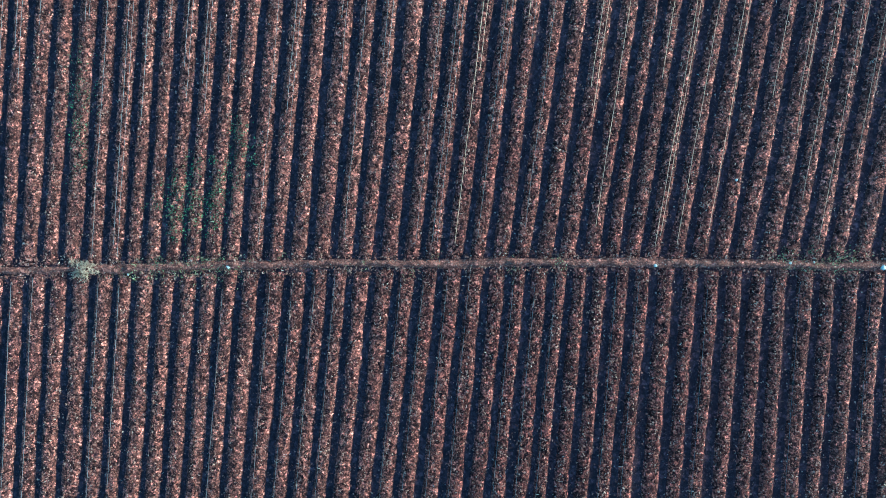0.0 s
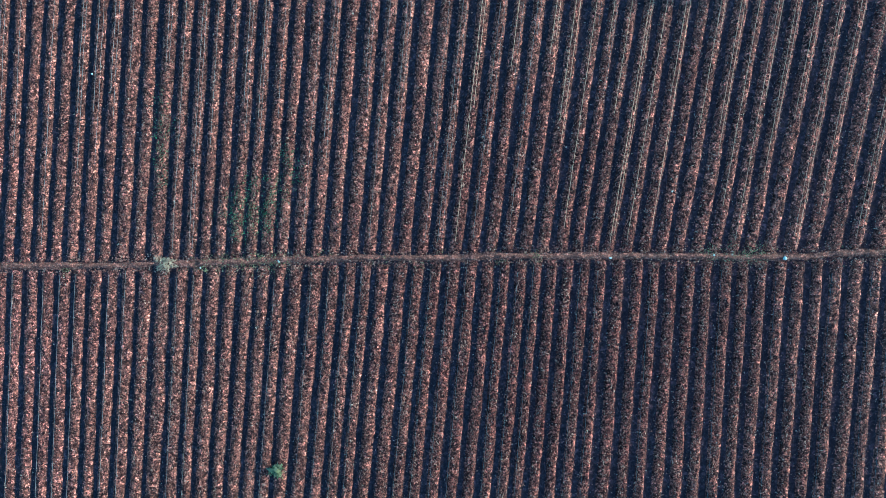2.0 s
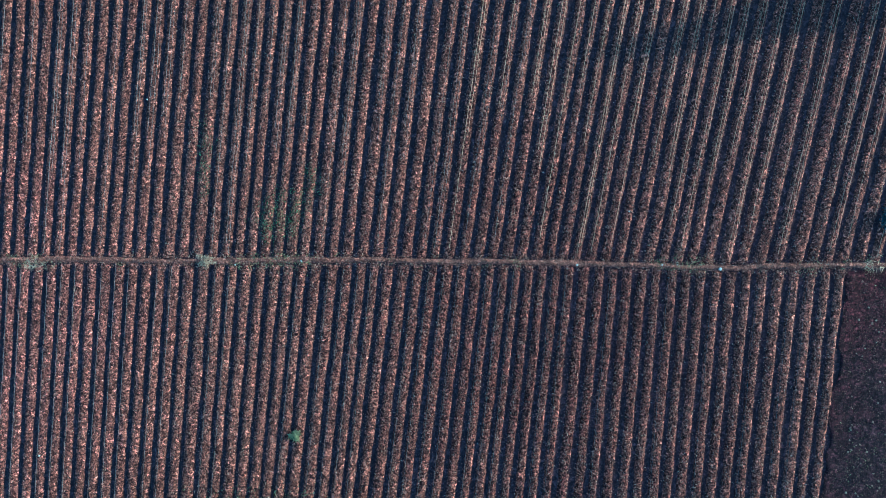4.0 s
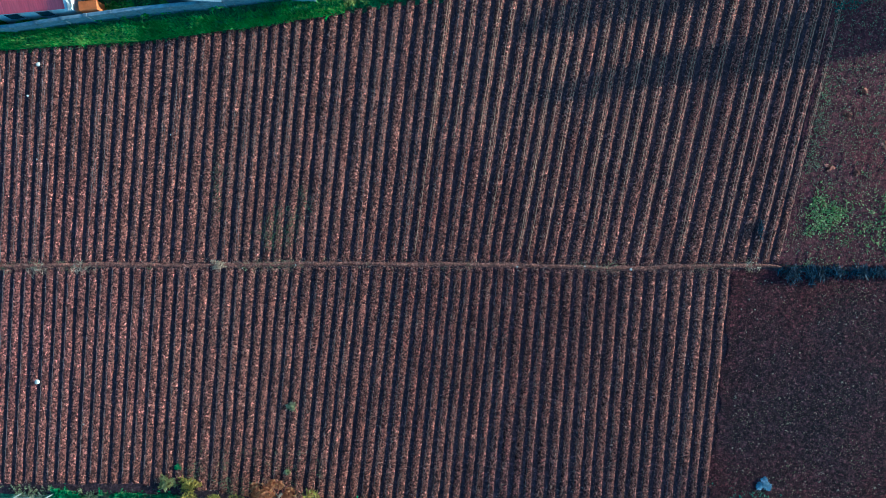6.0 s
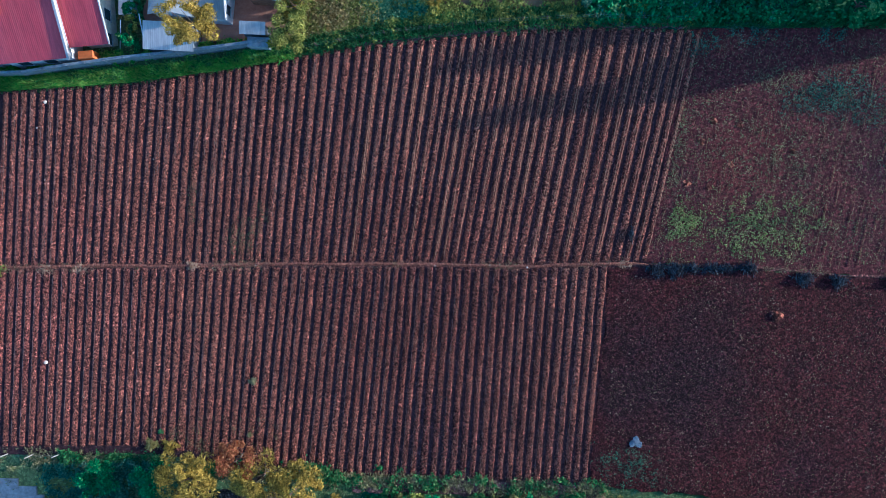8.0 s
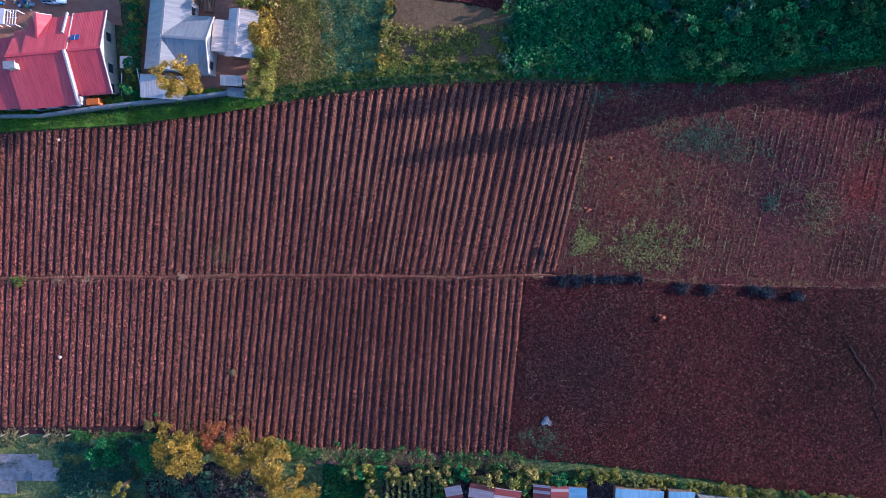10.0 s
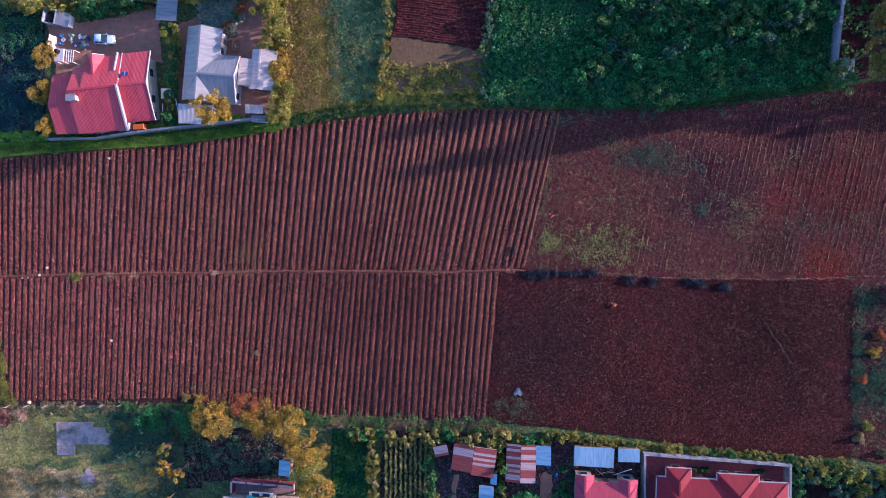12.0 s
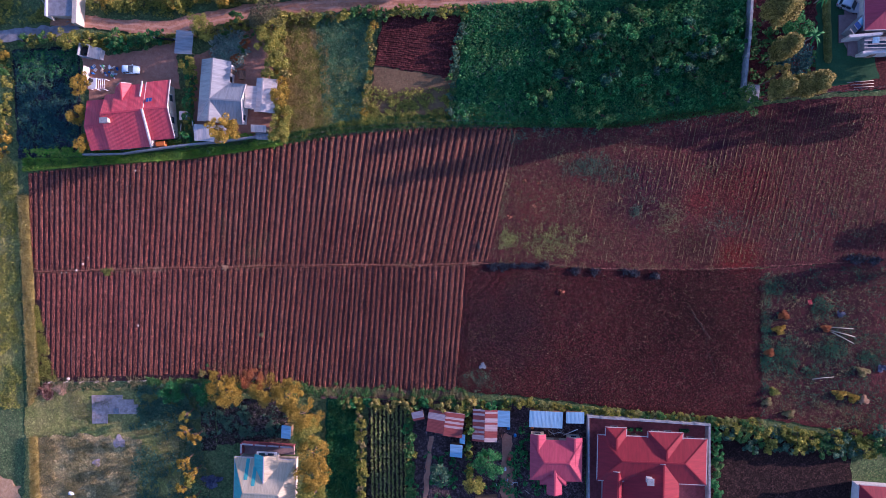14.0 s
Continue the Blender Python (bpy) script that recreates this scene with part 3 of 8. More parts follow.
def ground_patch(name, bottom, top, mat, z, label, category, nx=60, ny=20, rough=0.03, ragged=0.35, furrow=0.0, pitch=0.9, run=(0.0, 1.0), kind="structure"):
    """A piece of ground between two lines, with a ragged edge and an uneven surface."""
    u, v = np.meshgrid(np.linspace(0, 1, nx), np.linspace(0, 1, ny))
    P = span(bottom, top, u, v)
    seed = len(bpy.data.objects) % 97
    edge = np.minimum.reduce([u * nx, v * ny, (1 - u) * (nx - 1), (1 - v) * (ny - 1)]) < 0.5
    P += np.where(edge, ragged, 0.0)[..., None] * np.stack([soft_noise(P[..., 0], P[..., 1], 0.9, seed), soft_noise(P[..., 0], P[..., 1], 0.9, seed + 1)], -1)
    h = rough * (soft_noise(P[..., 0], P[..., 1], 1.7, 3) + RNG.uniform(-0.6, 0.6, u.shape))
    if furrow:
        w = run[0] * P[..., 0] + run[1] * P[..., 1] + 0.15 * soft_noise(P[..., 0], P[..., 1], 4.0, 8)
        h = h + furrow * np.cos(w * 2 * math.pi / pitch)
    h = np.where(edge, 0.0, np.abs(h)) 
    return tagged(new(name, grid_mesh(name, np.dstack([P, z + h]), mat)), label, category, "", kind)


# ---------------------------------------------------------------- plants


def leaves(centres, size, up=0.5, long=1.6, rng=RNG, spread=0.5):
    """Leaf quads about the given places, facing mostly up by `up`."""
    n = len(centres)
    nrm = rng.normal(size=(n, 3))
    nrm[:, 2] = np.abs(nrm[:, 2]) + up * 2
    nrm /= np.linalg.norm(nrm, axis=1, keepdims=True)
    a = np.cross(nrm, rng.normal(size=(n, 3)))
    a /= np.linalg.norm(a, axis=1, keepdims=True)
    b = np.cross(nrm, a)
    s = (size * rng.uniform(1 - spread, 1 + spread, n))[:, None]
    a, b = a * s * long / 2, b * s / 2
    lift = nrm * s * 0.15
    return np.stack([centres - a, centres - b * 0.9 + lift, centres + a, centres + b * 0.9 + lift], 1)


def crown_points(rng, n, r, h0, h1, clumps, squash=0.8):
    """Places of leaves in clumps over an uneven crown."""
    th = rng.uniform(0, 2 * math.pi, clumps)
    zc = rng.uniform(-0.75, 1, clumps)
    rr = np.sqrt(np.clip(1 - np.abs(zc) ** 2.2, 0.04, 1)) * rng.uniform(0.45, 1.0, clumps)
    mid, half = (h0 + h1) / 2, (h1 - h0) / 2
    C = np.stack([np.cos(th) * rr * r, np.sin(th) * rr * r, mid + zc * half * squash], -1)
    k = rng.integers(0, clumps, n)
    d = rng.normal(size=(n, 3))
    d /= np.linalg.norm(d, axis=1, keepdims=True)
    cr = rng.uniform(0.16, 0.36, clumps)[k] * r
    p = C[k] + d * (cr * rng.uniform(0.35, 1.05, n) ** 0.6)[:, None] * np.array([1, 1, 0.75])
    p[:, 2] = np.maximum(p[:, 2], 0.1)
    return C, p


def tree(name, label, x, y, h, r, mat, seed, n=1500, leaf=0.28, clumps=26, bole=0.3, group="", lean=(0, 0), category="tree", flat=0.8, stout=1.0, long=1.6):
    """A tree: tapered trunk with limbs and a crown of clumped leaves."""
    rng = np.random.default_rng(seed)
    t = thing(name, x, y, label, category, rz=float(rng.uniform(0, 360)), group=group)
    C, p = crown_points(rng, n, r, h * bole, h, clumps, flat)
    k = min(1.0, r / 3) * stout
    tp = [(0, 0, -0.1)] + [(lean[0] * f + rng.normal() * 0.08 * r * f, lean[1] * f + rng.normal() * 0.08 * r * f, h * 0.8 * f) for f in (0.25, 0.5, 0.75, 1)]
    trunk = part("trunk", tube("trunk", tp, [0.16 * k + 0.06, 0.13 * k + 0.05, 0.1 * k + 0.03, 0.06 * k + 0.02, 0.02], M["bark"]), t)
    for c in C[: 6]:
        b = Vector(tp[1 + int(rng.integers(0, 2))])
        q = Vector(c)
        mid = b.lerp(q, 0.5) + Vector((0, 0, 0.12 * r))
        part("limb", tube("limb", [b, mid, q], [0.07 * k + 0.02, 0.045 * k + 0.015, 0.012], M["bark"], 5), trunk)
    part("crown", quad_mesh("crown", leaves(p + np.array([lean[0], lean[1], 0]) * (p[:, 2:] / h), leaf, 0.35, long, rng), mat), t)
    return t


def shrub(name, label, x, y, h, r, mat, seed, n=500, leaf=0.2, clumps=12, group="", category="shrub"):
    return tree(name, label, x, y, h, r, mat, seed, int(n * 1.3), leaf * 0.7, clumps, 0.08, group, category=category, long=2.0)


def herbage(name, label, bottom, top, n, height, leaf, mat, category="weeds", per=12, spread=0.35, up=0.5, thin=None, seed=1, long=1.8, z=0.02):
    """Low plants over a piece of ground, in tufts; thin(x, y) from 0 to 1 keeps or drops tufts."""
    rng = np.random.default_rng(seed)
    P = span(bottom, top, rng.uniform(0, 1, n), rng.uniform(0, 1, n))
    if thin is not None:
        P = P[rng.uniform(0, 1, len(P)) < thin(P[:, 0], P[:, 1])]
    m = len(P)
    h = height * rng.uniform(0.45, 1.25, m)
    k = np.repeat(np.arange(m), per)
    f = rng.uniform(0.05, 1, len(k))
    rad = spread * (h / height)[k] * rng.normal(size=len(k)) * (1.1 - 0.5 * f)
    a = rng.uniform(0, 2 * math.pi, len(k))
    c = np.stack([P[k, 0] + rad * np.cos(a), P[k, 1] + rad * np.sin(a), z + h[k] * f], -1)
    ob = new(name, quad_mesh(name, leaves(c, leaf, up, long, rng), mat))
    return tagged(ob, label, category, "", "stuff")


def blades(name, label, bottom, top, n, height, width, mat, category="grass", thin=None, seed=2, bend=0.5):
    """Upright blades of grass over a piece of ground."""
    rng = np.random.default_rng(seed)
    P = span(bottom, top, rng.uniform(0, 1, n), rng.uniform(0, 1, n))
    if thin is not None:
        P = P[rng.uniform(0, 1, len(P)) < thin(P[:, 0], P[:, 1])]
    m = len(P)
    h = height * rng.uniform(0.5, 1.3, m)
    a = rng.uniform(0, 2 * math.pi, m)
    w = width * rng.uniform(0.6, 1.4, m)
    s = np.stack([np.cos(a) * w, np.sin(a) * w, 0 * a], -1)
    o = np.stack([-np.sin(a), np.cos(a), 0 * a], -1) * (h * bend * rng.normal(size=m))[:, None]
    b = np.stack([P[:, 0], P[:, 1], 0 * a], -1)
    t = b + o + np.stack([0 * a, 0 * a, h], -1)
    q = np.stack([b - s, b + s, t + s * 0.4, t - s * 0.4], 1)
    return tagged(new(name, quad_mesh(name, q, mat)), label, category, "", "stuff")

# ---------------------------------------------------------------- the ground
TOP = [(-84.0, 19.3), (-71.5, 20.4), (-60.7, 21.0), (-51.2, 21.4), (-43.0, 22.4), (-33.6, 23.7), (-24.4, 25.2), (-14.2, 26.0), (-4.1, 26.7), (2.6, 26.8), (13.7, 26.3)]
BOTTOM = [(-79.6, -22.7), (-48.2, -21.7), (-31.9, -23.6), (-20.4, -24.4), (-6.8, -24.4), (4.2, -24.3)]
WAY = [(-84.1, -0.9), (-64.0, -0.45), (-43.2, -0.05), (-30.0, 0.1), (-15.0, 0.25), (-8.0, 0.1), (-4.0, 0.1), (7.9, 0.5), (20.0, 0.1), (34.9, -0.9), (58.0, -0.7), (83.1, 0.8), (110.0, 1.5)]


def at(line, x):
    return np.interp(x, [p[0] for p in line], [p[1] for p in line])


xs = np.r_[-2500, -1200, -600, -300, np.linspace(-160, 160, 90), 300, 600, 1200, 2500]
ys = np.r_[-2500, -1200, -600, -300, np.linspace(-120, 120, 70), 300, 600, 1200, 2500]
X, Y = np.meshgrid(xs, ys)
Z = -0.16 + 0.05 * soft_noise(X, Y, 6.0, 5)
tagged(new("ground", grid_mesh("ground", np.dstack([X, Y, Z]), M["grass"])), "rough green and brown grassy ground between the plots", "ground", "", "structure")

field = ground_patch("field_floor", [(-84.6, -23.6), (-60, -23.2), (-48, -22.6), (-32, -24.4), (-20, -25.0), (5.0, -25.0)], [(-84.3, 19.4), (-71.5, 20.5), (-51, 21.5), (-33.6, 23.8), (-14, 26.1), (2.6, 26.8), (13.8, 26.3)], M["furrow"], -0.02, "dark furrow bottoms of a ridged red-soil field", "field", 200, 90, 0.02, 0.2)

# foot path across the field
wx = np.linspace(-84, 9.5, 620)
wy = at(WAY, wx) + 0.06 * soft_noise(wx, wx * 0, 1.3, 4) + 0.12 * soft_noise(wx, wx * 0, 5.0, 6)
cross = np.linspace(-0.26, 0.26, 7)
prof = np.array([-0.06, 0.06, 0.11, 0.13, 0.11, 0.06, -0.06])
PX = np.repeat(wx[None], 7, 0)
PY = wy[None] + cross[:, None] * ((0.9 + 0.25 * soft_noise(wx, wx * 0, 2.2, 9)) * np.interp(wx, [5, 10], [1, 0.38]))[None]
PZ = 0.02 + prof[:, None] * (1 + 0.5 * soft_noise(PX, PY, 0.35, 17)) + RNG.uniform(-0.02, 0.02, PX.shape)
tagged(new("foot_path", grid_mesh("foot_path", np.dstack([PX, PY, PZ]), M["path"])), "narrow trodden reddish earth path across the ridges", "path", "", "structure")

vx = np.linspace(9.3, 110, 260)
vy = at(WAY, vx) + 0.08 * soft_noise(vx, vx * 0, 1.3, 4) + 0.15 * soft_noise(vx, vx * 0, 5.0, 6)
VY = vy[None] + np.linspace(-0.2, 0.2, 5)[:, None] * (0.9 + 0.5 * soft_noise(vx, vx * 0, 1.4, 9))[None]
VZ = 0.03 + np.array([-0.06, 0.06, 0.08, 0.06, -0.06])[:, None] + RNG.uniform(-0.02, 0.02, VY.shape)
tagged(new("field_balk", grid_mesh("field_balk", np.dstack([np.repeat(vx[None], 5, 0), VY, VZ]), M["balk"])), "faint reddish earth balk between two fields", "path", "", "structure")

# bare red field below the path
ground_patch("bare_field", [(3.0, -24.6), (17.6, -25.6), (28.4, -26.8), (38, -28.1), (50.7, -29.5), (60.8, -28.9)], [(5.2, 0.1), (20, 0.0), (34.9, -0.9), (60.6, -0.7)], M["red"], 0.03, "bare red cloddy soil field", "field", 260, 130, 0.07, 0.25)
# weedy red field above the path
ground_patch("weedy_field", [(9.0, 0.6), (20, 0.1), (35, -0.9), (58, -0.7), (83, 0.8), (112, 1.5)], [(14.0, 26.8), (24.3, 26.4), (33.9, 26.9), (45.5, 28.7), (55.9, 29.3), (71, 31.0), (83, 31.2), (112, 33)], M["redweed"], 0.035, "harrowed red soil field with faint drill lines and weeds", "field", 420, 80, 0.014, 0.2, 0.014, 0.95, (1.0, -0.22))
# bare headland along the top of the beds
ground_patch("headland", [(-24.0, 25.5), (-14.2, 26.35), (-4.1, 27.05), (2.6, 27.15), (13.6, 26.7)], [(-24.0, 25.9), (-14.2, 26.9), (-4.1, 27.7), (2.6, 27.8), (13.6, 27.3)], M["headland"], 0.04, "narrow pinkish bare headland along the beds", "path", 120, 5, 0.02, 0.15)
# worn strip along the foot of the beds
ground_patch("edge_strip", [(-24, -26.4), (-8, -26.2), (5, -26.2)], [(-24, -24.5), (-8, -24.5), (5, -24.6)], M["headland"], -0.005, "worn tawny strip along the foot of the beds", "path", 120, 8, 0.02, 0.3)
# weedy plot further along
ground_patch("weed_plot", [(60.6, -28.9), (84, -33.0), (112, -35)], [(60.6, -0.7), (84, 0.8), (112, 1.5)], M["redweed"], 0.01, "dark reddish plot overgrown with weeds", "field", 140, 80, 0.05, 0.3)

# ---------------------------------------------------------------- ridges of the field
# sunlit foot of each ridge, in metres along the path
UP_FOOT = [-47.2, -45.9, -44.8, -43.5, -42.4, -41.3, -40.3, -39.3, -38.2, -37.2, -36.1, -35.1, -33.9, -32.8, -31.7, -30.4, -29.3, -28.2, -27.0, -25.9, -24.9, -23.7, -22.6, -21.5, -20.4, -19.3, -18.2, -17.0, -16.1, -15.1, -14.1, -13.0, -11.9, -10.9, -9.8, -8.6, -7.6, -6.5, -5.5, -4.3, -3.0, -1.8, -0.5, 0.7, 2.1, 3.2, 4.2, 5.3, 6.5, 7.6, 8.6, 9.5]
LOW_FOOT = [-46.8, -45.6, -44.5, -43.2, -42.0, -41.0, -39.8, -38.7, -37.6, -36.5, -35.5, -34.3, -33.0, -31.9, -30.8, -29.8, -28.7, -27.5, -26.4, -25.3, -24.1, -23.0, -21.9, -20.9, -19.8, -18.9, -17.9, -16.9, -15.9, -14.9, -13.7, -12.6, -11.6, -10.5, -9.4, -8.4, -7.2, -6.2, -5.1, -4.0, -2.9, -1.8, -0.7, 0.5, 1.6, 2.8, 3.8, 4.8, 5.8]
UP_LEAN = ([-84, -50, -42, -34, -28, -20, -14, -8, 8], [0.01, 0.075, 0.075, 0.092, 0.105, 0.138, 0.172, 0.18, 0.228])
LOW_LEAN = ([-84, -50, -42, -34, -25, -16, -8, 6], [0.03, 0.055, 0.068, 0.092, 0.106, 0.088, 0.066, 0.09])
UP_FOOT = [-47.2 - 1.125 * k for k in range(33, 0, -1)] + UP_FOOT
LOW_FOOT = [-46.8 - 1.125 * k for k in range(34, 0, -1)] + LOW_FOOT


BED = 0.78       # width of a bed's foot in the west, as a share of the spacing; narrower further east
BED_ACROSS = np.array([-0.5, -0.42, -0.32, -0.2, -0.05, 0.1, 0.22, 0.32, 0.42, 0.5])
BED_FULL = np.array([0.0, 0.38, 0.84, 1.0, 1.0, 0.95, 0.84, 0.62, 0.3, 0.0])
BED_SLOPED = np.array([0.0, 0.14, 0.3, 0.45, 0.66, 0.85, 1.0, 0.8, 0.4, 0.0])


def bed_share(xk):
    return BED - 0.09 * min(1.0, max(0.0, (xk + 45) / 30))


def bed_height(c, xk, side):
    """Height across a bed's foot, from -0.5 to 0.5: full and flat-topped in the west, sloped down on its shaded side
    further east, shaped to fit the lit strip in the camera's view.
    """
    k = np.clip((xk + 40) / 26, 0, 1) * (0.3 if side > 0 else 0.4)
    return np.interp(c, BED_ACROSS, BED_FULL) * (1 - k) + np.interp(c, BED_ACROSS, BED_SLOPED) * k


def ridge_mesh(xk, lean, y0, y1, width, side, seed):
    rng = np.random.default_rng(seed)
    near = xk > -47
    n = max(8, int(abs(y1 - y0) / (0.115 if near else 0.18)))
    y = np.linspace(y0, y1, n)
    c = np.linspace(-0.5, 0.5, 13 if near else 10)
    shape = bed_height(c, xk, side)
    o = y * 0
    hgt = np.interp(xk, [-66, -48, -40, -12], [0.085, 0.105, 0.12, 0.1]) * (1 + 0.2 * soft_noise(y, o + seed * 1.7, 1.3, seed) + 0.14 * soft_noise(y, o + seed * 2.3, 0.4, seed + 1))
    hgt *= np.clip(np.minimum(y - y0, y1 - y) / 0.35 + 0.25, 0, 1)
    wob = 0.05 * soft_noise(y, o + seed * 0.9, 3.0, seed + 2) + 0.015 * soft_noise(y, o + seed, 0.8, seed + 3)
    swell = 1 + 0.1 * soft_noise(y, o + seed * 3.1, 1.5, seed + 4) + 0.03 * soft_noise(y, o + seed * 1.1, 0.45, seed + 5)
    Xg = (xk + lean * (y - y0) + wob)[None] + (c * width * bed_share(xk))[:, None] * swell[None]
    Yg = np.repeat(y[None], len(c), 0)
    body = np.minimum(shape, 0.4)[:, None] * 2.5
    clod = rng.uniform(-1, 1, Xg.shape)
    Zg = hgt[None] * shape[:, None] + body * (0.034 * clod * np.abs(clod) ** 0.4 + 0.04 * soft_noise(Xg, Yg, 0.24, seed) + 0.02 * soft_noise(Xg, Yg, 0.6, seed + 7))
    Zg -= (shape[:, None] < 0.01) * 0.04
    Xg = Xg + rng.uniform(-0.018, 0.018, Xg.shape) * body
    Yg = Yg + rng.uniform(-0.03, 0.03, Xg.shape) * body
    return np.dstack([Xg, Yg, Zg])


crests = []      # crest x at its path end, lean, y of both ends, spacing
for k, e in enumerate(UP_FOOT):
    w = e - UP_FOOT[k - 1] if k else 1.125
    lean = float(np.interp(e, *UP_LEAN))
    y0 = float(at(WAY, e)) + 0.26 + RNG.uniform(-0.12, 0.12)
    xk = e - 0.45 * bed_share(e) * w + lean * (y0 - 1.6)
    y1 = y0 + 20
    for _ in range(4):
        y1 = float(at(TOP, xk + lean * (y1 - y0))) + 0.3 + RNG.uniform(-0.05, 0.05)
    if xk < 9.6:
        crests.append((xk, lean, y0, y1, w * (1 + 0.5 * (lean - 0.1)), 1))
for k, e in enumerate(LOW_FOOT):
    w = e - LOW_FOOT[k - 1] if k else 1.125
    lean = float(np.interp(e, *LOW_LEAN))
    y1 = float(at(WAY, e)) - 0.23 + RNG.uniform(-0.12, 0.12)
    xb = e - 0.45 * bed_share(e) * w + lean * (y1 + 1.9)
    y0 = float(at(BOTTOM, xb - 22 * lean)) + RNG.uniform(-0.1, 0.2)
    if xb < -79:
        y0 = max(y0, -1.5 - (xb + 84.2) * 5.0)
    if xb < 5.4 and y1 - y0 > 2:
        crests.append((xb - lean * (y1 - y0), lean, y0, y1, w * 1.0, -1))
for i, (xk, lean, y0, y1, w, side) in enumerate(crests):
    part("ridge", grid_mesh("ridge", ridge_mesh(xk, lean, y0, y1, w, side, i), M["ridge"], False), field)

# dry leaf litter and loose clods on the beds
rng = np.random.default_rng(21)
bits, lumps = [], []
for i, (xk, lean, y0, y1, w, side) in enumerate(crests):
    near = -47 < xk < 3
    for rate, mid, wide, store in ((24 if near else 6, -0.05, 0.26, bits), (46 if near else 14, -0.06, 0.25, lumps)):
        n = int((y1 - y0) * rate)
        y = rng.uniform(y0 - 0.1, y1, n)
        c = np.clip(rng.normal(mid, wide, n), -0.85, 0.6)
        c = np.where(rng.uniform(0, 1, n) < 0.1, rng.uniform(-0.95, 0.55, n), c)
        store.append(np.stack([xk + lean * (y - y0) + c * bed_share(xk) * w, y, 0.11 * bed_height(c, xk, side) + (0.045 if store is bits else 0.0)], -1))
n = 5000
x = rng.uniform(-84, 7, n)
bits.append(np.stack([x, at(WAY, x) + rng.normal(0, 0.3, n), np.full(n, 0.1)], -1))
lumps.append(np.stack([x + 0.3, at(WAY, x + 0.3) + rng.normal(0, 0.34, n), np.full(n, 0.06)], -1))
bits, lumps = np.concatenate(bits), np.concatenate(lumps)
tagged(new("crop_litter", quad_mesh("crop_litter", leaves(bits, 0.038, 0.1, 3.0, rng, 0.6), M["litter"])), "dry brown and straw-coloured crop litter strewn over the beds", "litter", "", "stuff")
tagged(new("loose_clods", clod_mesh("loose_clods", lumps, 0.047, M["clod"], rng, 0.8)), "loose brown earth clods over the beds and their shaded feet", "clods", "", "stuff")

# drip tapes along the ridges
rng = np.random.default_rng(22)
first = None
for i, (xk, lean, y0, y1, w, side) in enumerate(crests):
    for o in ((-0.05, 0.16) if side > 0 else (-0.2,)):
        if rng.uniform() < (0.08 if side > 0 and xk > -26 else 0.5):
            continue
        o += rng.uniform(-0.04, 0.04)
        a, b = y0 + rng.uniform(0.2, 1.5), y1 - rng.uniform(0.1, 1.0)
        if side > 0:
            a = y0 + (rng.uniform(0.05, 0.4) + 0.2 * (xk < -10)) * (y1 - y0) if rng.uniform() < 0.6 else a
        n = 60
        yy = np.linspace(a, b, n)
        zz = 0.12 * bed_height(o / bed_share(xk), xk, side) + (0.085 if side > 0 else 0.03) + 0.02 * soft_noise(yy, yy * 0 + i, 1.1, 31)
        xx = xk + lean * (yy - y0) + o * w + 0.02 * soft_noise(yy, yy * 0 + i * 1.3, 2.0, 32)
        # sun glint on the upper eastern tapes is put into their colour
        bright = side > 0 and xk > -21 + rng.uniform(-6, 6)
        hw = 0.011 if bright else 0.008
        P = np.stack([np.stack([xx + d, yy, zz + e], -1) for d, e in ((-hw, -0.006), (0, 0.012), (hw, -0.006))], 0)
        tagged(new("drip_tape", grid_mesh("drip_tape", P, M["drip" if bright else "drip_dull"])), "drip irrigation tape along a soil ridge, coloured pale as if sunlit" if bright else "drip irrigation tape along a soil ridge, coloured dull as if shaded", "drip tape", "drip tapes on the ridges")

# ---------------------------------------------------------------- plots round the field
ground_patch("vegetable_plot", [(-87, 22.6), (-73.5, 23.9)], [(-88, 45), (-73.4, 45)], M["shade_blue_garden"], -0.02, "vegetable garden with soil coloured dark and bluish for shade", "garden", 50, 60, 0.06)
ground_patch("yard_front", [(-71.5, 33.5), (-66, 35), (-52.5, 36)], [(-73, 43.5), (-65, 43.2), (-53.0, 45.5)], M["yard"], 0.0, "swept brown earth yard", "yard", 60, 30, 0.012)
ground_patch("yard_back", [(-49.5, 24.6), (-40, 25.6), (-32, 26.6)], [(-49.5, 42), (-40, 47), (-33.5, 48)], M["yard"], 0.005, "trodden reddish earth yard", "yard", 50, 40, 0.012)
ground_patch("dry_plot", [(-31, 26.4), (-22, 27.6)], [(-31, 50), (-24, 50)], M["tawny"], -0.05, "plot of drying crops", "field", 30, 50, 0.04)
ground_patch("green_plot", [(-22, 27.6), (-14.4, 28.4)], [(-24, 50), (-13.4, 50)], M["meadow"], -0.04, "plot of grey-green crops", "field", 30, 50, 0.04)
ground_patch("bare_plot", [(-14, 29.6), (1.5, 29.4)], [(-12.6, 39.5), (2.4, 36.7)], M["bare"], 0.0, "bare pale brown plot", "field", 50, 36, 0.02)
ground_patch("ploughed_plot", [(-12.8, 39.4), (-6, 38.4), (2.4, 36.5)], [(-10.8, 48.9), (4.6, 48.8)], M["plough"], 0.03, "freshly ploughed dark red plot with rough furrows", "field", 110, 90, 0.05, furrow=0.13, pitch=0.82, run=(0.14, 1.0))
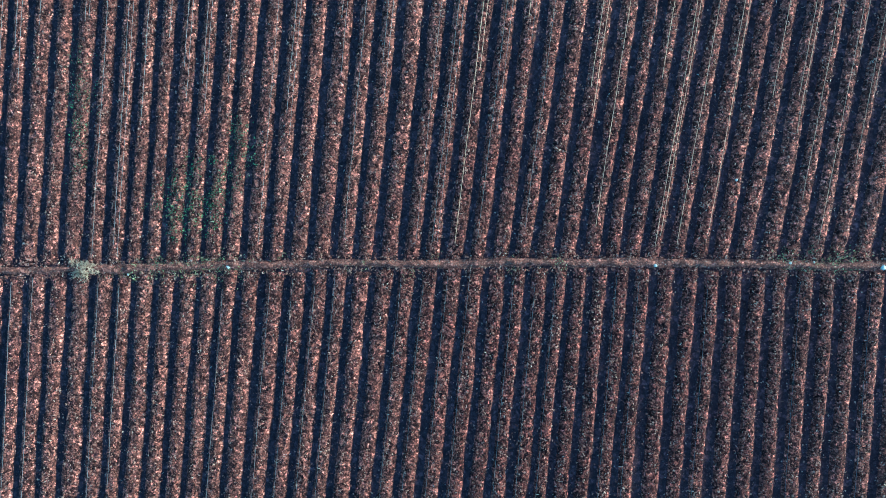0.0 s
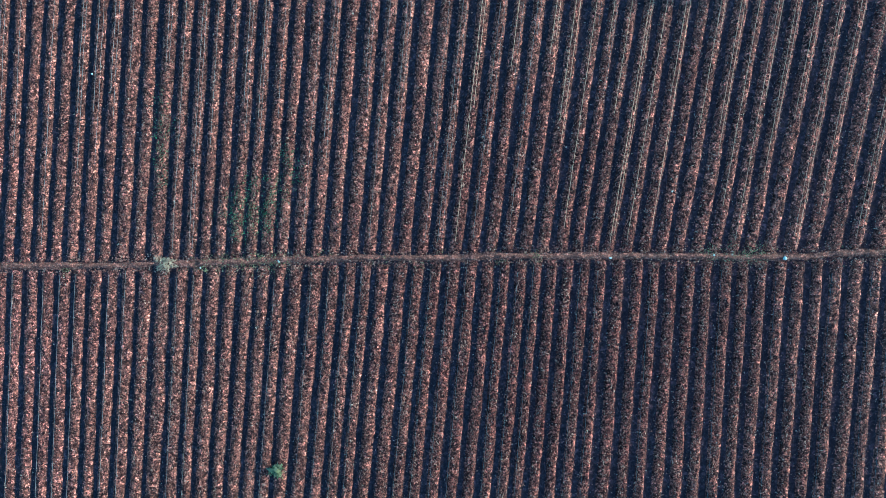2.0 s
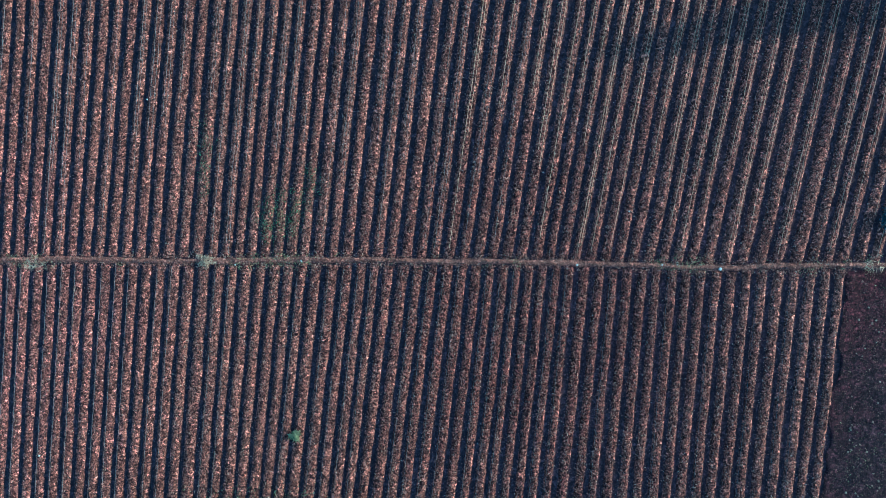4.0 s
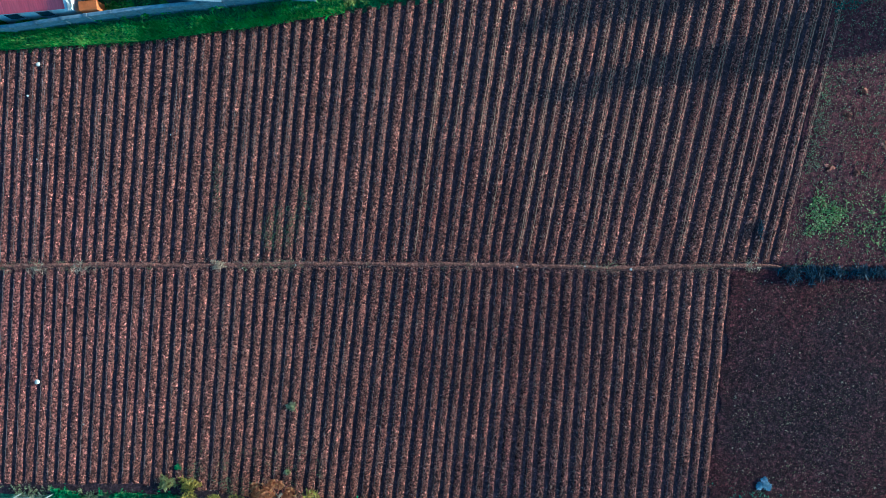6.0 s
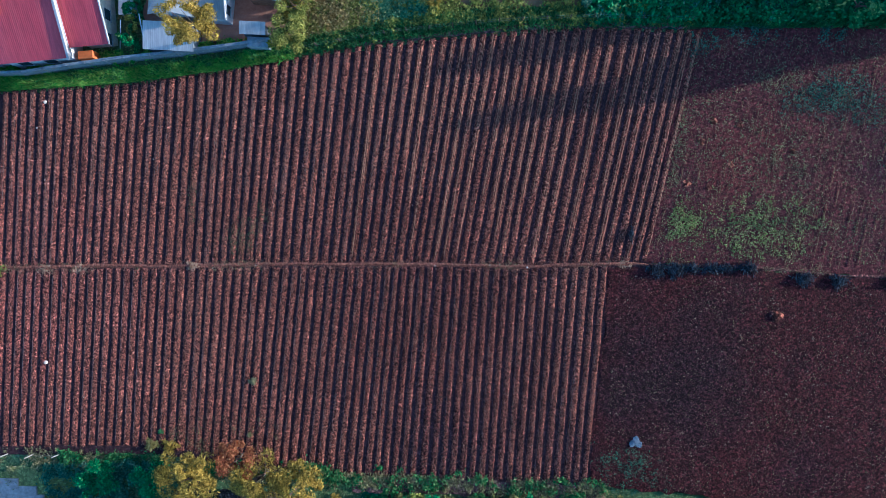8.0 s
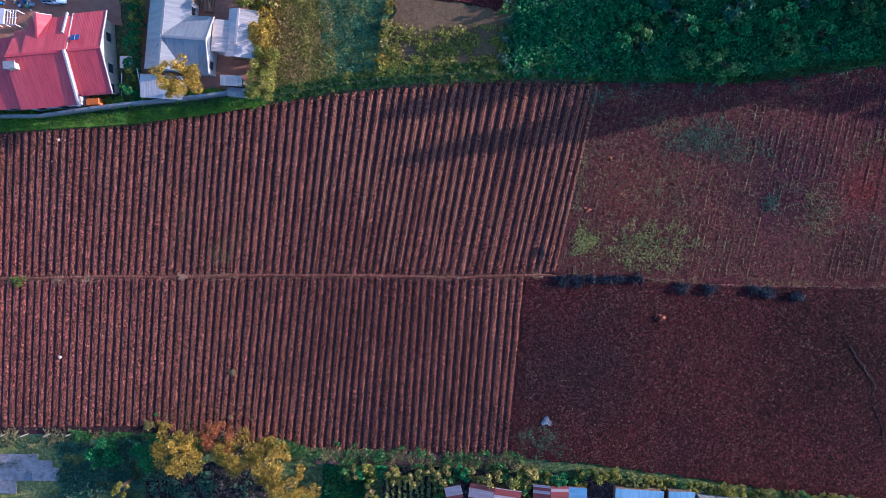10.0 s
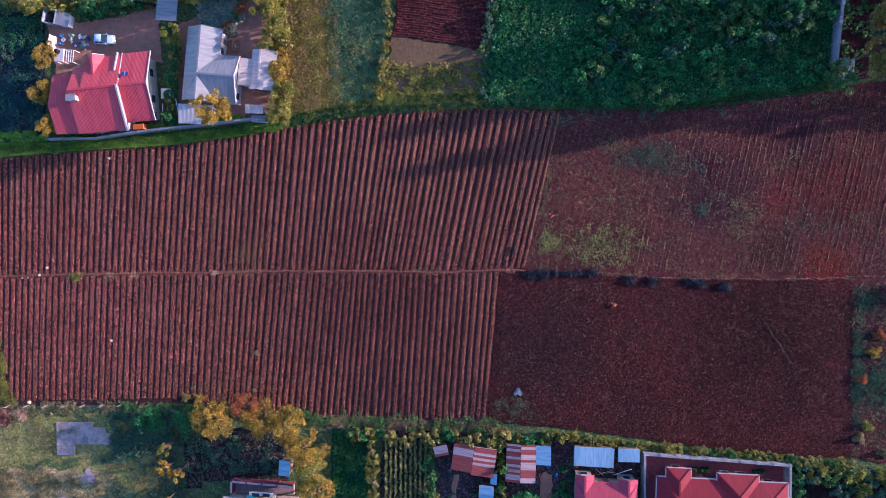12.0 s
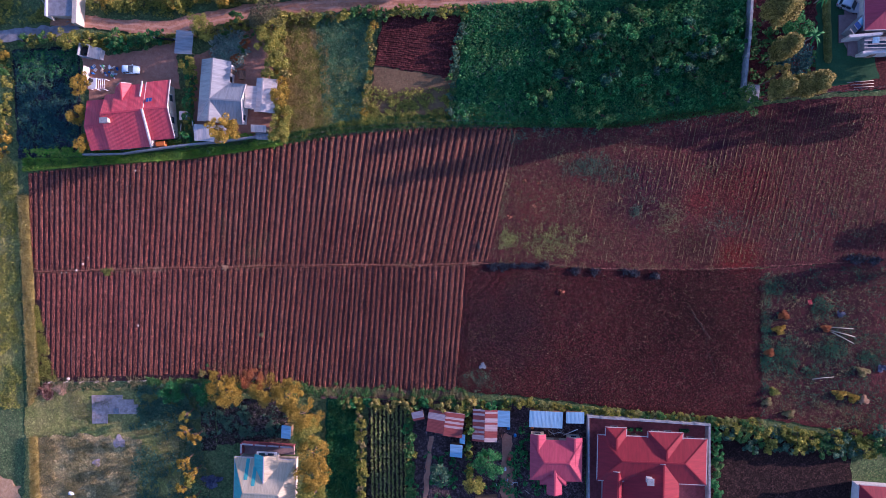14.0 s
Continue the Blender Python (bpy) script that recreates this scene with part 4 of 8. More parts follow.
ground_patch("lush_plot", [(2.2, 27.3), (14, 26.8), (34, 26.4), (45.5, 28.4), (57, 29.0)], [(5.6, 50.5), (30, 50.5), (58.3, 50.5)], M["lushground"], -0.03, "plot thick with green plants", "field", 80, 40, 0.1)
ground_patch("red_garden", [(58.5, 30.4), (70, 31.6), (84, 32.6)], [(58.8, 52), (84, 52)], M["redweed"], -0.02, "red soil garden", "garden", 50, 40, 0.03)
ground_patch("lawn", [(70.5, 33.0), (82.0, 34.2)], [(70.8, 52), (77.5, 52)], M["lawn"], 0.02, "short green lawn", "lawn", 30, 50, 0.015)
ground_patch("house_court", [(75.6, 40.9), (77.0, 38.4), (84, 38.2)], [(75.6, 52), (77, 52), (84, 52)], M["terrace"], 0.04, "reddish paved court round a house", "pavement", 16, 16, 0.0, 0.05)
ground_patch("dirt_road", [(-80, 49.6), (-72.2, 49.0), (-63.8, 47.6), (-54.4, 46.4), (-48.4, 48.0), (-36.8, 49.8), (-28.7, 50.4), (-8.3, 50.2), (11.5, 50.4), (40, 51.5)], [(-80, 51.8), (-72.2, 51.4), (-63.8, 50.2), (-54.4, 49.6), (-48.4, 51.0), (-36.8, 52.3), (-28.7, 52.8), (-8.3, 52.6), (11.5, 52.8), (40, 54)], M["road"], 0.0, "pinkish earth road", "road", 160, 12, 0.02)
for side in (0.3, 0.72):
    LO = [(-72.2, 49.0), (-63.8, 47.6), (-54.4, 46.4), (-48.4, 48.0), (-36.8, 49.8), (-28.7, 50.4), (-8.3, 50.2), (11.5, 50.4)]
    ground_patch("wheel_rut", [(x, y + 2.6 * side - 0.22) for x, y in LO], [(x, y + 2.6 * side + 0.22) for x, y in LO], M["rut"], 0.012, "pale packed wheel rut along an earth road", "road", 120, 4, 0.01, 0.12)
ground_patch("grey_lane", [(-130, 44), (-90, 46.6), (-78, 47.2), (-73.5, 48.6)], [(-130, 46.4), (-90, 49.0), (-79, 49.6), (-74.5, 51.0)], M["lane"], 0.0, "grey paved lane leading to a road", "road", 60, 8, 0.01)
ground_patch("left_meadow", [(-120, -30), (-87, -29)], [(-120, 40), (-87.4, 22)], M["meadow"], -0.06, "grassy meadow", "meadow", 40, 60, 0.05)
ground_patch("bare_track", [(-130, -60), (-86.0, -60)], [(-130, -38), (-97, -41), (-88.2, -45.5)], M["sand"], -0.03, "sandy bare ground beside a meadow", "ground", 80, 60, 0.03, 0.6)
ground_patch("grass_bank", [(-85.4, -28.5), (-83.2, -25.0)], [(-87.0, 14.8), (-85.0, 14.8)], M["tawny"], -0.01, "strip of dry golden grass ground at the field's end", "grass", 8, 90, 0.04, 0.25)
ground_patch("tawny_meadow", [(-84.4, -60), (-64, -60)], [(-84.6, -35.0), (-74, -34.4), (-61.5, -35.2)], M["tawny"], -0.05, "tawny dry grass ground in a meadow", "meadow", 80, 70, 0.05, 0.5)
ground_patch("lower_meadow", [(-87.5, -60), (-64, -60), (-53, -60)], [(-86.5, -25.5), (-64, -25.0), (-54, -26.0)], M["meadow"], -0.09, "hazy pale green meadow below a field", "meadow", 80, 60, 0.04, 0.5)
ground_patch("seed_bed", [(-49.0, -37.2), (-45.8, -37.2)], [(-48.9, -28.6), (-45.7, -28.6)], M["garden"], 0.0, "dark hoed seed bed", "garden", 40, 60, 0.02, 0.15, 0.07, 0.6, (1.0, 0.0))
ground_patch("low_garden", [(-45.6, -36), (-31, -35.8)], [(-45.6, -26.6), (-29, -27)], M["garden"], -0.02, "shaded dark garden soil under trees", "garden", 30, 20, 0.05)
ground_patch("hedge_strip", [(-23.5, -52), (-16.5, -52)], [(-23.0, -26), (-16.5, -27)], M["lushground"], -0.02, "strip of dark green grass", "grass", 16, 40, 0.05)
ground_patch("crop_plot", [(-15.5, -52), (-6.4, -52)], [(-14.4, -26.6), (-6.6, -26.6)], M["garden"], -0.01, "dark crop plot with planted rows", "garden", 40, 60, 0.05)
ground_patch("shed_yard", [(-6, -56), (28, -56)], [(-5.6, -26.6), (14, -27), (28, -28.6)], M["shed_earth"], -0.03, "dim purplish earth yard among sheds", "yard", 60, 50, 0.02)
ground_patch("walled_court", [(28.4, -56), (50.4, -56)], [(28.4, -28.9), (50.4, -30.1)], M["paving"], -0.01, "reddish paved court inside a wall", "pavement", 30, 30, 0.0, 0.02)
ground_patch("dark_plot", [(50.7, -60), (77, -60)], [(50.7, -30.5), (77, -35.5)], M["shaded_plot"], -0.03, "bare plot behind bushes, its soil coloured dark for shade", "field", 40, 40, 0.05)


# ---------------------------------------------------------------- buildings
def gable(t, x0, x1, y0, y1, eave, ridge, roof, wall, along="x", over=0.35, at_ridge=None, fascia=None, walls=True, label=""):
    """A gabled block in the thing's axes; along names the ridge's axis."""
    def w(a, b, z):
        return (a, b, z) if along == "x" else (b, a, z)
    a0, a1, b0, b1 = (x0, x1, y0, y1) if along == "x" else (y0, y1, x0, x1)
    m = at_ridge if at_ridge is not None else (b0 + b1) / 2
    if walls:
        i = over
        v = [w(a, b, z) for a in (a0 + i, a1 - i) for b, z in ((b0 + i, -0.2), (b1 - i, -0.2), (b1 - i, eave - 0.05), (m, ridge - 0.12), (b0 + i, eave - 0.05))]
        me = mesh_of("wall", v, [(0, 1, 2, 3, 4), (9, 8, 7, 6, 5), (0, 5, 6, 1), (1, 6, 7, 2), (2, 7, 8, 3), (3, 8, 9, 4), (4, 9, 5, 0)], wall)
        bm = bmesh.new()
        bm.from_mesh(me)
        bmesh.ops.recalc_face_normals(bm, faces=bm.faces)
        bm.to_mesh(me)
        bm.free()
        part("wall", me, t)
    r = part("roof", slope("roof", [w(a0, b0, eave), w(a1, b0, eave), w(a1, m, ridge), w(a0, m, ridge)], roof), t, label)
    part("roof_slope", slope("roof_slope", [w(a1, b1, eave), w(a0, b1, eave), w(a0, m, ridge), w(a1, m, ridge)], roof), r)
    part("ridge_cap", bar("ridge_cap", w(a0, m, ridge + 0.03), w(a1, m, ridge + 0.03), 0.32, 0.06, roof), r)
    if fascia:
        for a in (a0, a1):
            for b in (b0, b1):
                part("bargeboard", bar("bargeboard", w(a, b, eave - 0.02), w(a, m, ridge - 0.02), 0.12, 0.2, fascia), r)
    return r


def hip(t, x0, x1, y0, y1, eave, ridge, roof, wall, over=0.45, fascia=None, walls=True, inset=None, west=None):
    """A hipped block, its ridge along the longer side."""
    if walls:
        part("wall", box("wall", (x0 + over, x1 - over, y0 + over, y1 - over, -0.2, eave - 0.03), wall, 0.0), t)
    lx, ly = x1 - x0, y1 - y0
    if lx >= ly:
        k = inset if inset is not None else ly / 2
        p, q = (x0 + k, (y0 + y1) / 2, ridge), (x1 - k, (y0 + y1) / 2, ridge)
        planes = [((x0, y0), (x1, y0), q, p), ((x1, y1), (x0, y1), p, q), ((x1, y0), (x1, y1), q), ((x0, y1), (x0, y0), p)]
    else:
        k = inset if inset is not None else lx / 2
        p, q = ((x0 + x1) / 2, y0 + k, ridge), ((x0 + x1) / 2, y1 - k, ridge)
        planes = [((x0, y1), (x0, y0), p, q), ((x1, y0), (x1, y1), q, p), ((x0, y0), (x1, y0), p), ((x1, y1), (x0, y1), q)]
    r = None
    for k, pl in enumerate(planes):
        pts = [(*c, eave) if len(c) == 2 else c for c in pl]
        r = part("roof_slope" if r else "roof", slope("roof", pts, west if west and k == 3 else roof), r or t)
    part("ridge_cap", bar("ridge_cap", Vector(p) + Vector((0, 0, 0.03)), Vector(q) + Vector((0, 0, 0.03)), 0.3, 0.07, roof), r.parent if r.parent != t else r)
    corners = [(x0, y0), (x1, y0), (x1, y1), (x0, y1)]
    for c in corners:
        e = min((p, q), key=lambda s: (s[0] - c[0]) ** 2 + (s[1] - c[1]) ** 2)
        part("hip_cap", bar("hip_cap", (*c, eave + 0.03), (e[0], e[1], e[2] + 0.03), 0.22, 0.05, roof), r.parent if r.parent != t else r)
    if fascia:
        for c, d in zip(corners, corners[1:] + corners[:1]):
            part("gutter", bar("gutter", (*c, eave - 0.04), (*d, eave - 0.04), 0.14, 0.14, fascia), t)
    return r


def mono(t, x0, x1, y0, y1, z0, z1, roof, wall, over=0.2, along="x", label="", walls=True):
    """A shed under one sloping sheet roof: z0 at the low x (or y) side, z1 at the high side."""
    if walls:
        part("wall", box("wall", (x0 + over, x1 - over, y0 + over, y1 - over, -0.2, min(z0, z1) - 0.04), wall, 0.0), t)
    z = (lambda x, y: z0 if x == x0 else z1) if along == "x" else (lambda x, y: z0 if y == y0 else z1)
    c = [(x0, y0), (x0, y1), (x1, y1), (x1, y0)] if along == "x" else [(x0, y0), (x1, y0), (x1, y1), (x0, y1)]
    return part("roof", slope("roof", [(*p, z(*p)) for p in c], roof), t, label)


def window(t, x, y, z, w, h, facing, frame_mat):
    """A framed window on a wall that faces +x, -x, +y or -y."""
    ang = {"+x": 90, "-x": -90, "+y": 180, "-y": 0}[facing]
    m = pose(x, y, z, 0, 0, ang)
    f = part("window", box("window", (-w / 2, w / 2, -0.05, 0.02, 0, h), frame_mat, 0.01), t, m=m)
    part("pane", box("pane", (-w / 2 + 0.07, w / 2 - 0.07, -0.07, -0.055, 0.07, h - 0.07), M["glass"], 0.0), f)
    part("sill", box("sill", (-w / 2 - 0.08, w / 2 + 0.08, -0.14, 0.0, -0.08, 0.0), M["concrete"], 0.01), f)


def door(t, x, y, w, h, facing, mat):
    ang = {"+x": 90, "-x": -90, "+y": 180, "-y": 0}[facing]
    d = part("door", box("door", (-w / 2, w / 2, -0.06, 0.02, 0, h), mat, 0.015), t, m=pose(x, y, 0, 0, 0, ang))
    part("handle", box("handle", (w / 2 - 0.16, w / 2 - 0.08, -0.12, -0.06, 1.0, 1.04), M["concrete"], 0.0), d)


# red-roofed bungalow
A = thing("red_roofed_bungalow", -61.0, 30.2, "bungalow with a faded red sheet roof, white gable and chimney", "house", rz=4.0)
gable(A, 3.7, 8.6, -5.3, 6.3, 2.9, 5.0, M["red_roof"], M["cream"], fascia=M["fascia"], at_ridge=0.5, over=0.8)
gable(A, -4.9, -2.6, -6.5, 4.6, 3.0, 5.45, M["red_roof"], M["white"], at_ridge=0.3)
gable(A, -2.6, 3.7, -6.5, 6.0, 3.0, 5.45, M["red_roof"], M["white"], at_ridge=0.3)
gable(A, -9.0, -4.6, -6.2, 3.8, 2.8, 4.4, M["red_roof"], M["white"], at_ridge=-1.6)
gable(A, -2.2, 0.6, 1.6, 6.3, 3.0, 4.35, M["red_roof"], M["white"], along="y", fascia=M["fascia"])
part("parapet", bar("parapet", (3.7, 0.5, 5.5), (3.7, -6.7, 2.98), 0.28, 0.4, M["fascia"]), A, "pale parapet between two roof slopes")
part("parapet", bar("parapet", (2.9, 6.5, 2.95), (2.9, 3.2, 4.3), 0.22, 0.3, M["fascia"]), A)
ch = part("chimney", box("chimney", (-4.6, -3.2, -1.5, -0.7, 3.6, 5.9), M["cream"], 0.05), A, "cream rendered chimney")
part("chimney_cap", box("chimney_cap", (-4.75, -3.05, -1.65, -0.55, 5.9, 6.05), M["concrete"], 0.03), ch)
sp = part("solar_panel", slope("solar_panel", [(4.3, 2.7, 4.55), (5.5, 2.7, 4.55), (5.5, 1.9, 4.9), (4.3, 1.9, 4.9)], M["solar"]), A, "small blue solar panel on the roof")
part("panel_bar", bar("panel_bar", (4.9, 2.72, 4.58), (4.9, 1.88, 4.93), 0.05, 0.03, M["fascia"]), sp)
part("eave_box", box("eave_box", (3.95, 5.8, -6.3, -5.4, 0.0, 1.8), M["orange"], 0.03), A, "orange painted panel under the eave")
for yy in (-4.2, -1.4, 3.0):
    window(A, 7.82, yy, 1.1, 1.4, 1.2, "+x", M["fascia"])
for xx in (-6.8, -2.6, 0.6, 6.2):
    window(A, xx, -4.53 if xx > 4 else -6.2 if xx > -4 else -5.85, 1.1, 1.5, 1.2, "-y", M["fascia"])
door(A, 5.4, 5.52, 0.95, 2.05, "+y", M["timber"])
tank = thing("utility_box", -51.0, 30.3, "pale flat-topped box beside a gable wall", "box")
part("body", box("body", (-0.8, 0.8, -0.75, 0.75, 0, 1.3), M["concrete"], 0.03), tank)
part("lid", box("lid", (-0.9, 0.9, -0.85, 0.85, 1.3, 1.4), M["plastic_white"], 0.03), tank)

# grey-roofed house
B = thing("grey_roofed_house", -43.6, 34.4, "house with a weathered grey iron roof in an L shape", "house", rz=-5.5)
gable(B, -3.4, 2.6, -5.9, 6.2, 2.8, 4.5, M["grey_roof"], M["white"], along="y", at_ridge=-0.4)
gable(B, -0.4, 5.9, -5.9, 2.0, 2.8, 4.6, M["grey_roof"], M["white"], at_ridge=-1.7, fascia=M["fascia"])
part("valley_flashing", bar("valley_flashing", (-0.4, -1.7, 4.62), (-3.3, -5.6, 2.86), 0.2, 0.03, M["fascia"]), B)
mono(B, 5.75, 8.6, -2.6, 1.8, 2.55, 2.35, M["pale_roof"], M["white"], label="pale rusting porch roof")
for yy in (-4.4, 0.6):
    window(B, 5.56, yy, 1.1, 1.2, 1.1, "+x", M["fascia"])
door(B, 2.25, 4.6, 0.9, 2.05, "+x", M["timber"])
window(B, 2.25, 2.9, 1.1, 1.2, 1.1, "+x", M["fascia"])
S = thing("long_shed", -33.8, 33.6, "long shed with a pale rust-stained iron roof", "shed", rz=-6.0)
gable(S, -2.1, 2.1, -3.3, 3.3, 2.3, 2.75, M["pale_roof"], M["timber"], along="y", at_ridge=-0.6, over=0.2)
S = thing("small_hut", -35.4, 27.0, "small hut under a pale iron sheet roof", "hut", rz=-4.0)
mono(S, -1.55, 1.55, -0.5, 0.9, 2.1, 2.4, M["pale_roof"], M["block"], along="y")
part("annex", box("annex", (-0.8, 1.7, -1.7, -0.55, -0.1, 1.5), M["concrete"], 0.03), S)
S = thing("lean_to", -46.6, 26.0, "lean-to with a pale corrugated iron roof by a wall", "shed", rz=-4.0)
mono(S, -1.9, 4.2, -1.0, 2.2, 2.0, 2.4, M["pale_roof"], M["block"], along="y")
pipe = thing("leaning_pole", -49.0, 26.5, "pale pole leaning on a shed", "pole")
part("shaft", tube("shaft", [(-0.2, -1.4, 0), (0.5, 2.4, 2.9)], [0.07, 0.06], M["plastic_white"]), pipe)
pipe = thing("leaning_pole", -51.6, 27.6, "pale pole leaning against a gable wall", "pole")
part("shaft", tube("shaft", [(-0.9, -1.8, 0), (0.6, 0.8, 2.4)], [0.07, 0.06], M["plastic_white"]), pipe)
st = thing("wooden_steps", -39.9, 38.3, "orange wooden steps and landing at a house door", "steps")
for i in range(4):
    part("step", box("step", (0.3 * i, 0.3 * i + 0.32, -0.9, 0.9, 0, 0.72 - 0.18 * i), M["timber"], 0.02), st)
part("rail", bar("rail", (0, 0.9, 1.5), (1.2, 0.9, 0.9), 0.08, 0.08, M["orange"]), st)
part("rail_post", bar("rail_post", (0, 0.9, 0), (0, 0.9, 1.5), 0.08, 0.08, M["orange"]), st)
part("rail_post", bar("rail_post", (1.2, 0.9, 0), (1.2, 0.9, 0.9), 0.08, 0.08, M["orange"]), st)


def wall_run(name, label, points, height, thick, mat, cap, bay=2.6):
    """A free-standing wall in bays with a coping and piers."""
    t = thing(name, *points[0], label, "wall", kind="structure")
    o = Vector((*points[0], 0))
    for a, b in zip(points, points[1:]):
        a, b = Vector((*a, 0)) - o, Vector((*b, 0)) - o
        n = max(1, round((b - a).length / bay))
        for i in range(n):
            p, q = a.lerp(b, i / n), a.lerp(b, (i + 1) / n)
            h = height + RNG.uniform(-0.04, 0.04)
            part("bay", bar("bay", p + Vector((0, 0, h / 2 - 0.1)), q + Vector((0, 0, h / 2 - 0.1)), thick, h + 0.2, mat), t)
            part("coping", bar("coping", p + Vector((0, 0, h + 0.04)), q + Vector((0, 0, h + 0.04)), thick + 0.1, 0.08, cap), t)
            part("pier", box("pier", (p.x - thick * 0.8, p.x + thick * 0.8, p.y - thick * 0.8, p.y + thick * 0.8, -0.1, h + 0.12), mat, 0.02), t)
    return t


wall_run("garden_wall", "grey blockwork garden wall along the field", [(-72.0, 22.9), (-64.0, 22.9), (-58.5, 23.6), (-51.3, 24.4), (-45.0, 24.9), (-39.0, 25.5), (-33.6, 26.1)], 1.5, 0.22, M["block"], M["concrete"])
wall_run("boundary_wall", "long pale concrete boundary wall beside a green plot", [(57.0, 33.0), (57.9, 42.0), (58.6, 54.0)], 2.1, 0.35, M["concrete"], M["concrete"])
wall_run("court_wall", "pale capped wall round a paved court", [(28.2, -58.0), (28.2, -28.7), (50.5, -29.9), (50.5, -58.0)], 2.2, 0.24, M["concrete"], M["concrete"])
wall_run("low_wall", "pale low wall behind a teal-roofed house", [(-39.9, -37.2), (-39.8, -35.2), (-29.4, -35.7)], 1.8, 0.2, M["paving"], M["fascia"])
kiosk = thing("gate_hut", 58.4, 31.8, "small pale concrete hut at the end of a wall", "hut", rz=-5)
part("body", box("body", (-0.9, 0.9, -1.3, 1.3, -0.1, 2.2), M["concrete"], 0.03), kiosk)
part("roof", box("roof", (-1.1, 1.1, -1.5, 1.5, 2.2, 2.32), M["concrete"], 0.02), kiosk)

# sheds along the lower edge of the field
def shed(name, label, x, y, lx, ly, h, roof, rz=0.0, rise=0.25, along="x", group="", wall="timber"):
    t = thing(name, x, y, label, "shed", rz=rz, group=group)
    mono(t, -lx / 2, lx / 2, -ly / 2, ly / 2, h, h + rise, M[roof], M[wall], along=along)
    return t


shed("iron_shed", "small shed with a rust-red iron roof", -4.4, -29.0, 2.3, 1.7, 1.9, "rust_roof", 14)
S = thing("patched_shed", 0.9, -30.2, "shed roofed in patched rusty and pale iron sheets", "shed", rz=-8)
mono(S, -3.4, -0.1, -2.2, 2.1, 2.2, 2.45, M["rust_roof"], M["timber"])
mono(S, -0.05, 3.6, -2.5, 2.2, 2.45, 2.2, M["rust_roof"], M["timber"])
S = thing("patched_shed", 8.6, -30.8, "long shed roofed in striped rusty and pale iron sheets", "shed", rz=-2)
mono(S, -2.4, -0.1, -3.0, 3.2, 2.1, 2.4, M["rust_roof"], M["timber"])
mono(S, -0.05, 2.4, -3.0, 3.2, 2.4, 2.1, M["rust_roof"], M["timber"])
shed("iron_shed", "shed with a bright bluish iron roof", 12.2, -29.3, 2.4, 3.1, 2.1, "blue_roof", 0)
shed("iron_shed", "shed with a bright bluish iron roof", 3.0, -35.7, 2.4, 2.4, 2.0, "blue_roof", -3)
shed("iron_shed", "narrow shed with a bluish iron roof", 4.2, -33.4, 1.0, 1.8, 1.9, "blue_roof", -3)
shed("iron_shed", "long shed with a dented bluish white iron roof", 20.2, -29.3, 6.3, 3.2, 2.2, "blue_roof", -2, 0.3, "y")
shed("iron_shed", "shed with a pale blue iron roof", 25.7, -28.9, 3.4, 2.2, 2.2, "blue_roof", 0, 0.2, "y")
shed("iron_shed", "shed with a white iron roof beside a tree", 8.8, -46.0, 4.6, 2.6, 2.2, "pale_roof", 5)
shed("iron_shed", "little pale shed under trees", -30.6, -32.6, 2.0, 2.6, 1.9, "blue_roof", -4)

# junk beside the sheds: lengths of pipe and timber, tins and sheets
rng = np.random.default_rng(52)
for i in range(26):
    x_, y_ = (13.0 + rng.normal() * 1.3, -42.8 + rng.normal() * 0.9) if i < 16 else (rng.uniform(20.8, 23.4), rng.uniform(-32.7, -31.3))
    L, a = rng.uniform(0.5, 1.8), rng.uniform(0, math.pi)
    mat, tone = (("pole", "pale"), ("plastic_white", "white"), ("concrete", "grey"), ("timber", "brown"))[i % 4]
    t = thing("scrap_length", x_, y_, f"{tone} length of scrap lying in a shed yard", "scrap", group="scrap in the shed yard")
    part("shaft", tube("shaft", [(-L * math.cos(a) / 2, -L * math.sin(a) / 2, 0.1), (L * math.cos(a) / 2, L * math.sin(a) / 2, 0.12 + rng.uniform(0, 0.25))], [0.06, 0.05], M[mat], 6), t)
t = thing("leaning_pole", 25.0, -32.2, "long pale pole leaning between a shed and a house", "pole")
part("shaft", tube("shaft", [(-1.3, -0.7, 0.1), (1.2, 1.0, 1.9)], [0.09, 0.08], M["plastic_white"], 8), t)
for x_, y_, mat, tone in ((17.7, -31.4, "orange", "orange"), (13.3, -37.6, "plastic_red", "red"), (13.1, -31.6, "plastic_blue", "blue"), (14.4, -33.0, "plastic_blue", "blue"), (12.4, -39.6, "plastic_white", "white")):
    t = thing("barrel", x_, y_, f"{tone} plastic barrel in a shed yard", "barrel", group="barrels in the shed yard")
    part("drum", tube("drum", [(0, 0, 0), (0, 0, 0.08), (0, 0, 0.75), (0, 0, 0.85)], [0.24, 0.29, 0.29, 0.24], M[mat], 14), t)
    part("lid", tube("lid", [(0, 0, 0.85), (0, 0, 0.9)], [0.23, 0.2], M[mat], 14), t)
ground_patch("shed_path", [(-4.6, -52), (-3.2, -40), (-2.4, -33.6)], [(-3.6, -52), (-2.2, -40), (-1.6, -33.4)], M["yard"], -0.01, "trodden brown path beside a shed", "path", 40, 6, 0.02, 0.2)
ground_patch("shed_lane", [(11.4, -52), (11.6, -42), (11.8, -33.0)], [(14.6, -52), (14.2, -42), (13.6, -33.0)], M["yard"], -0.01, "trodden brown lane between sheds and a house", "path", 40, 8, 0.02, 0.3)

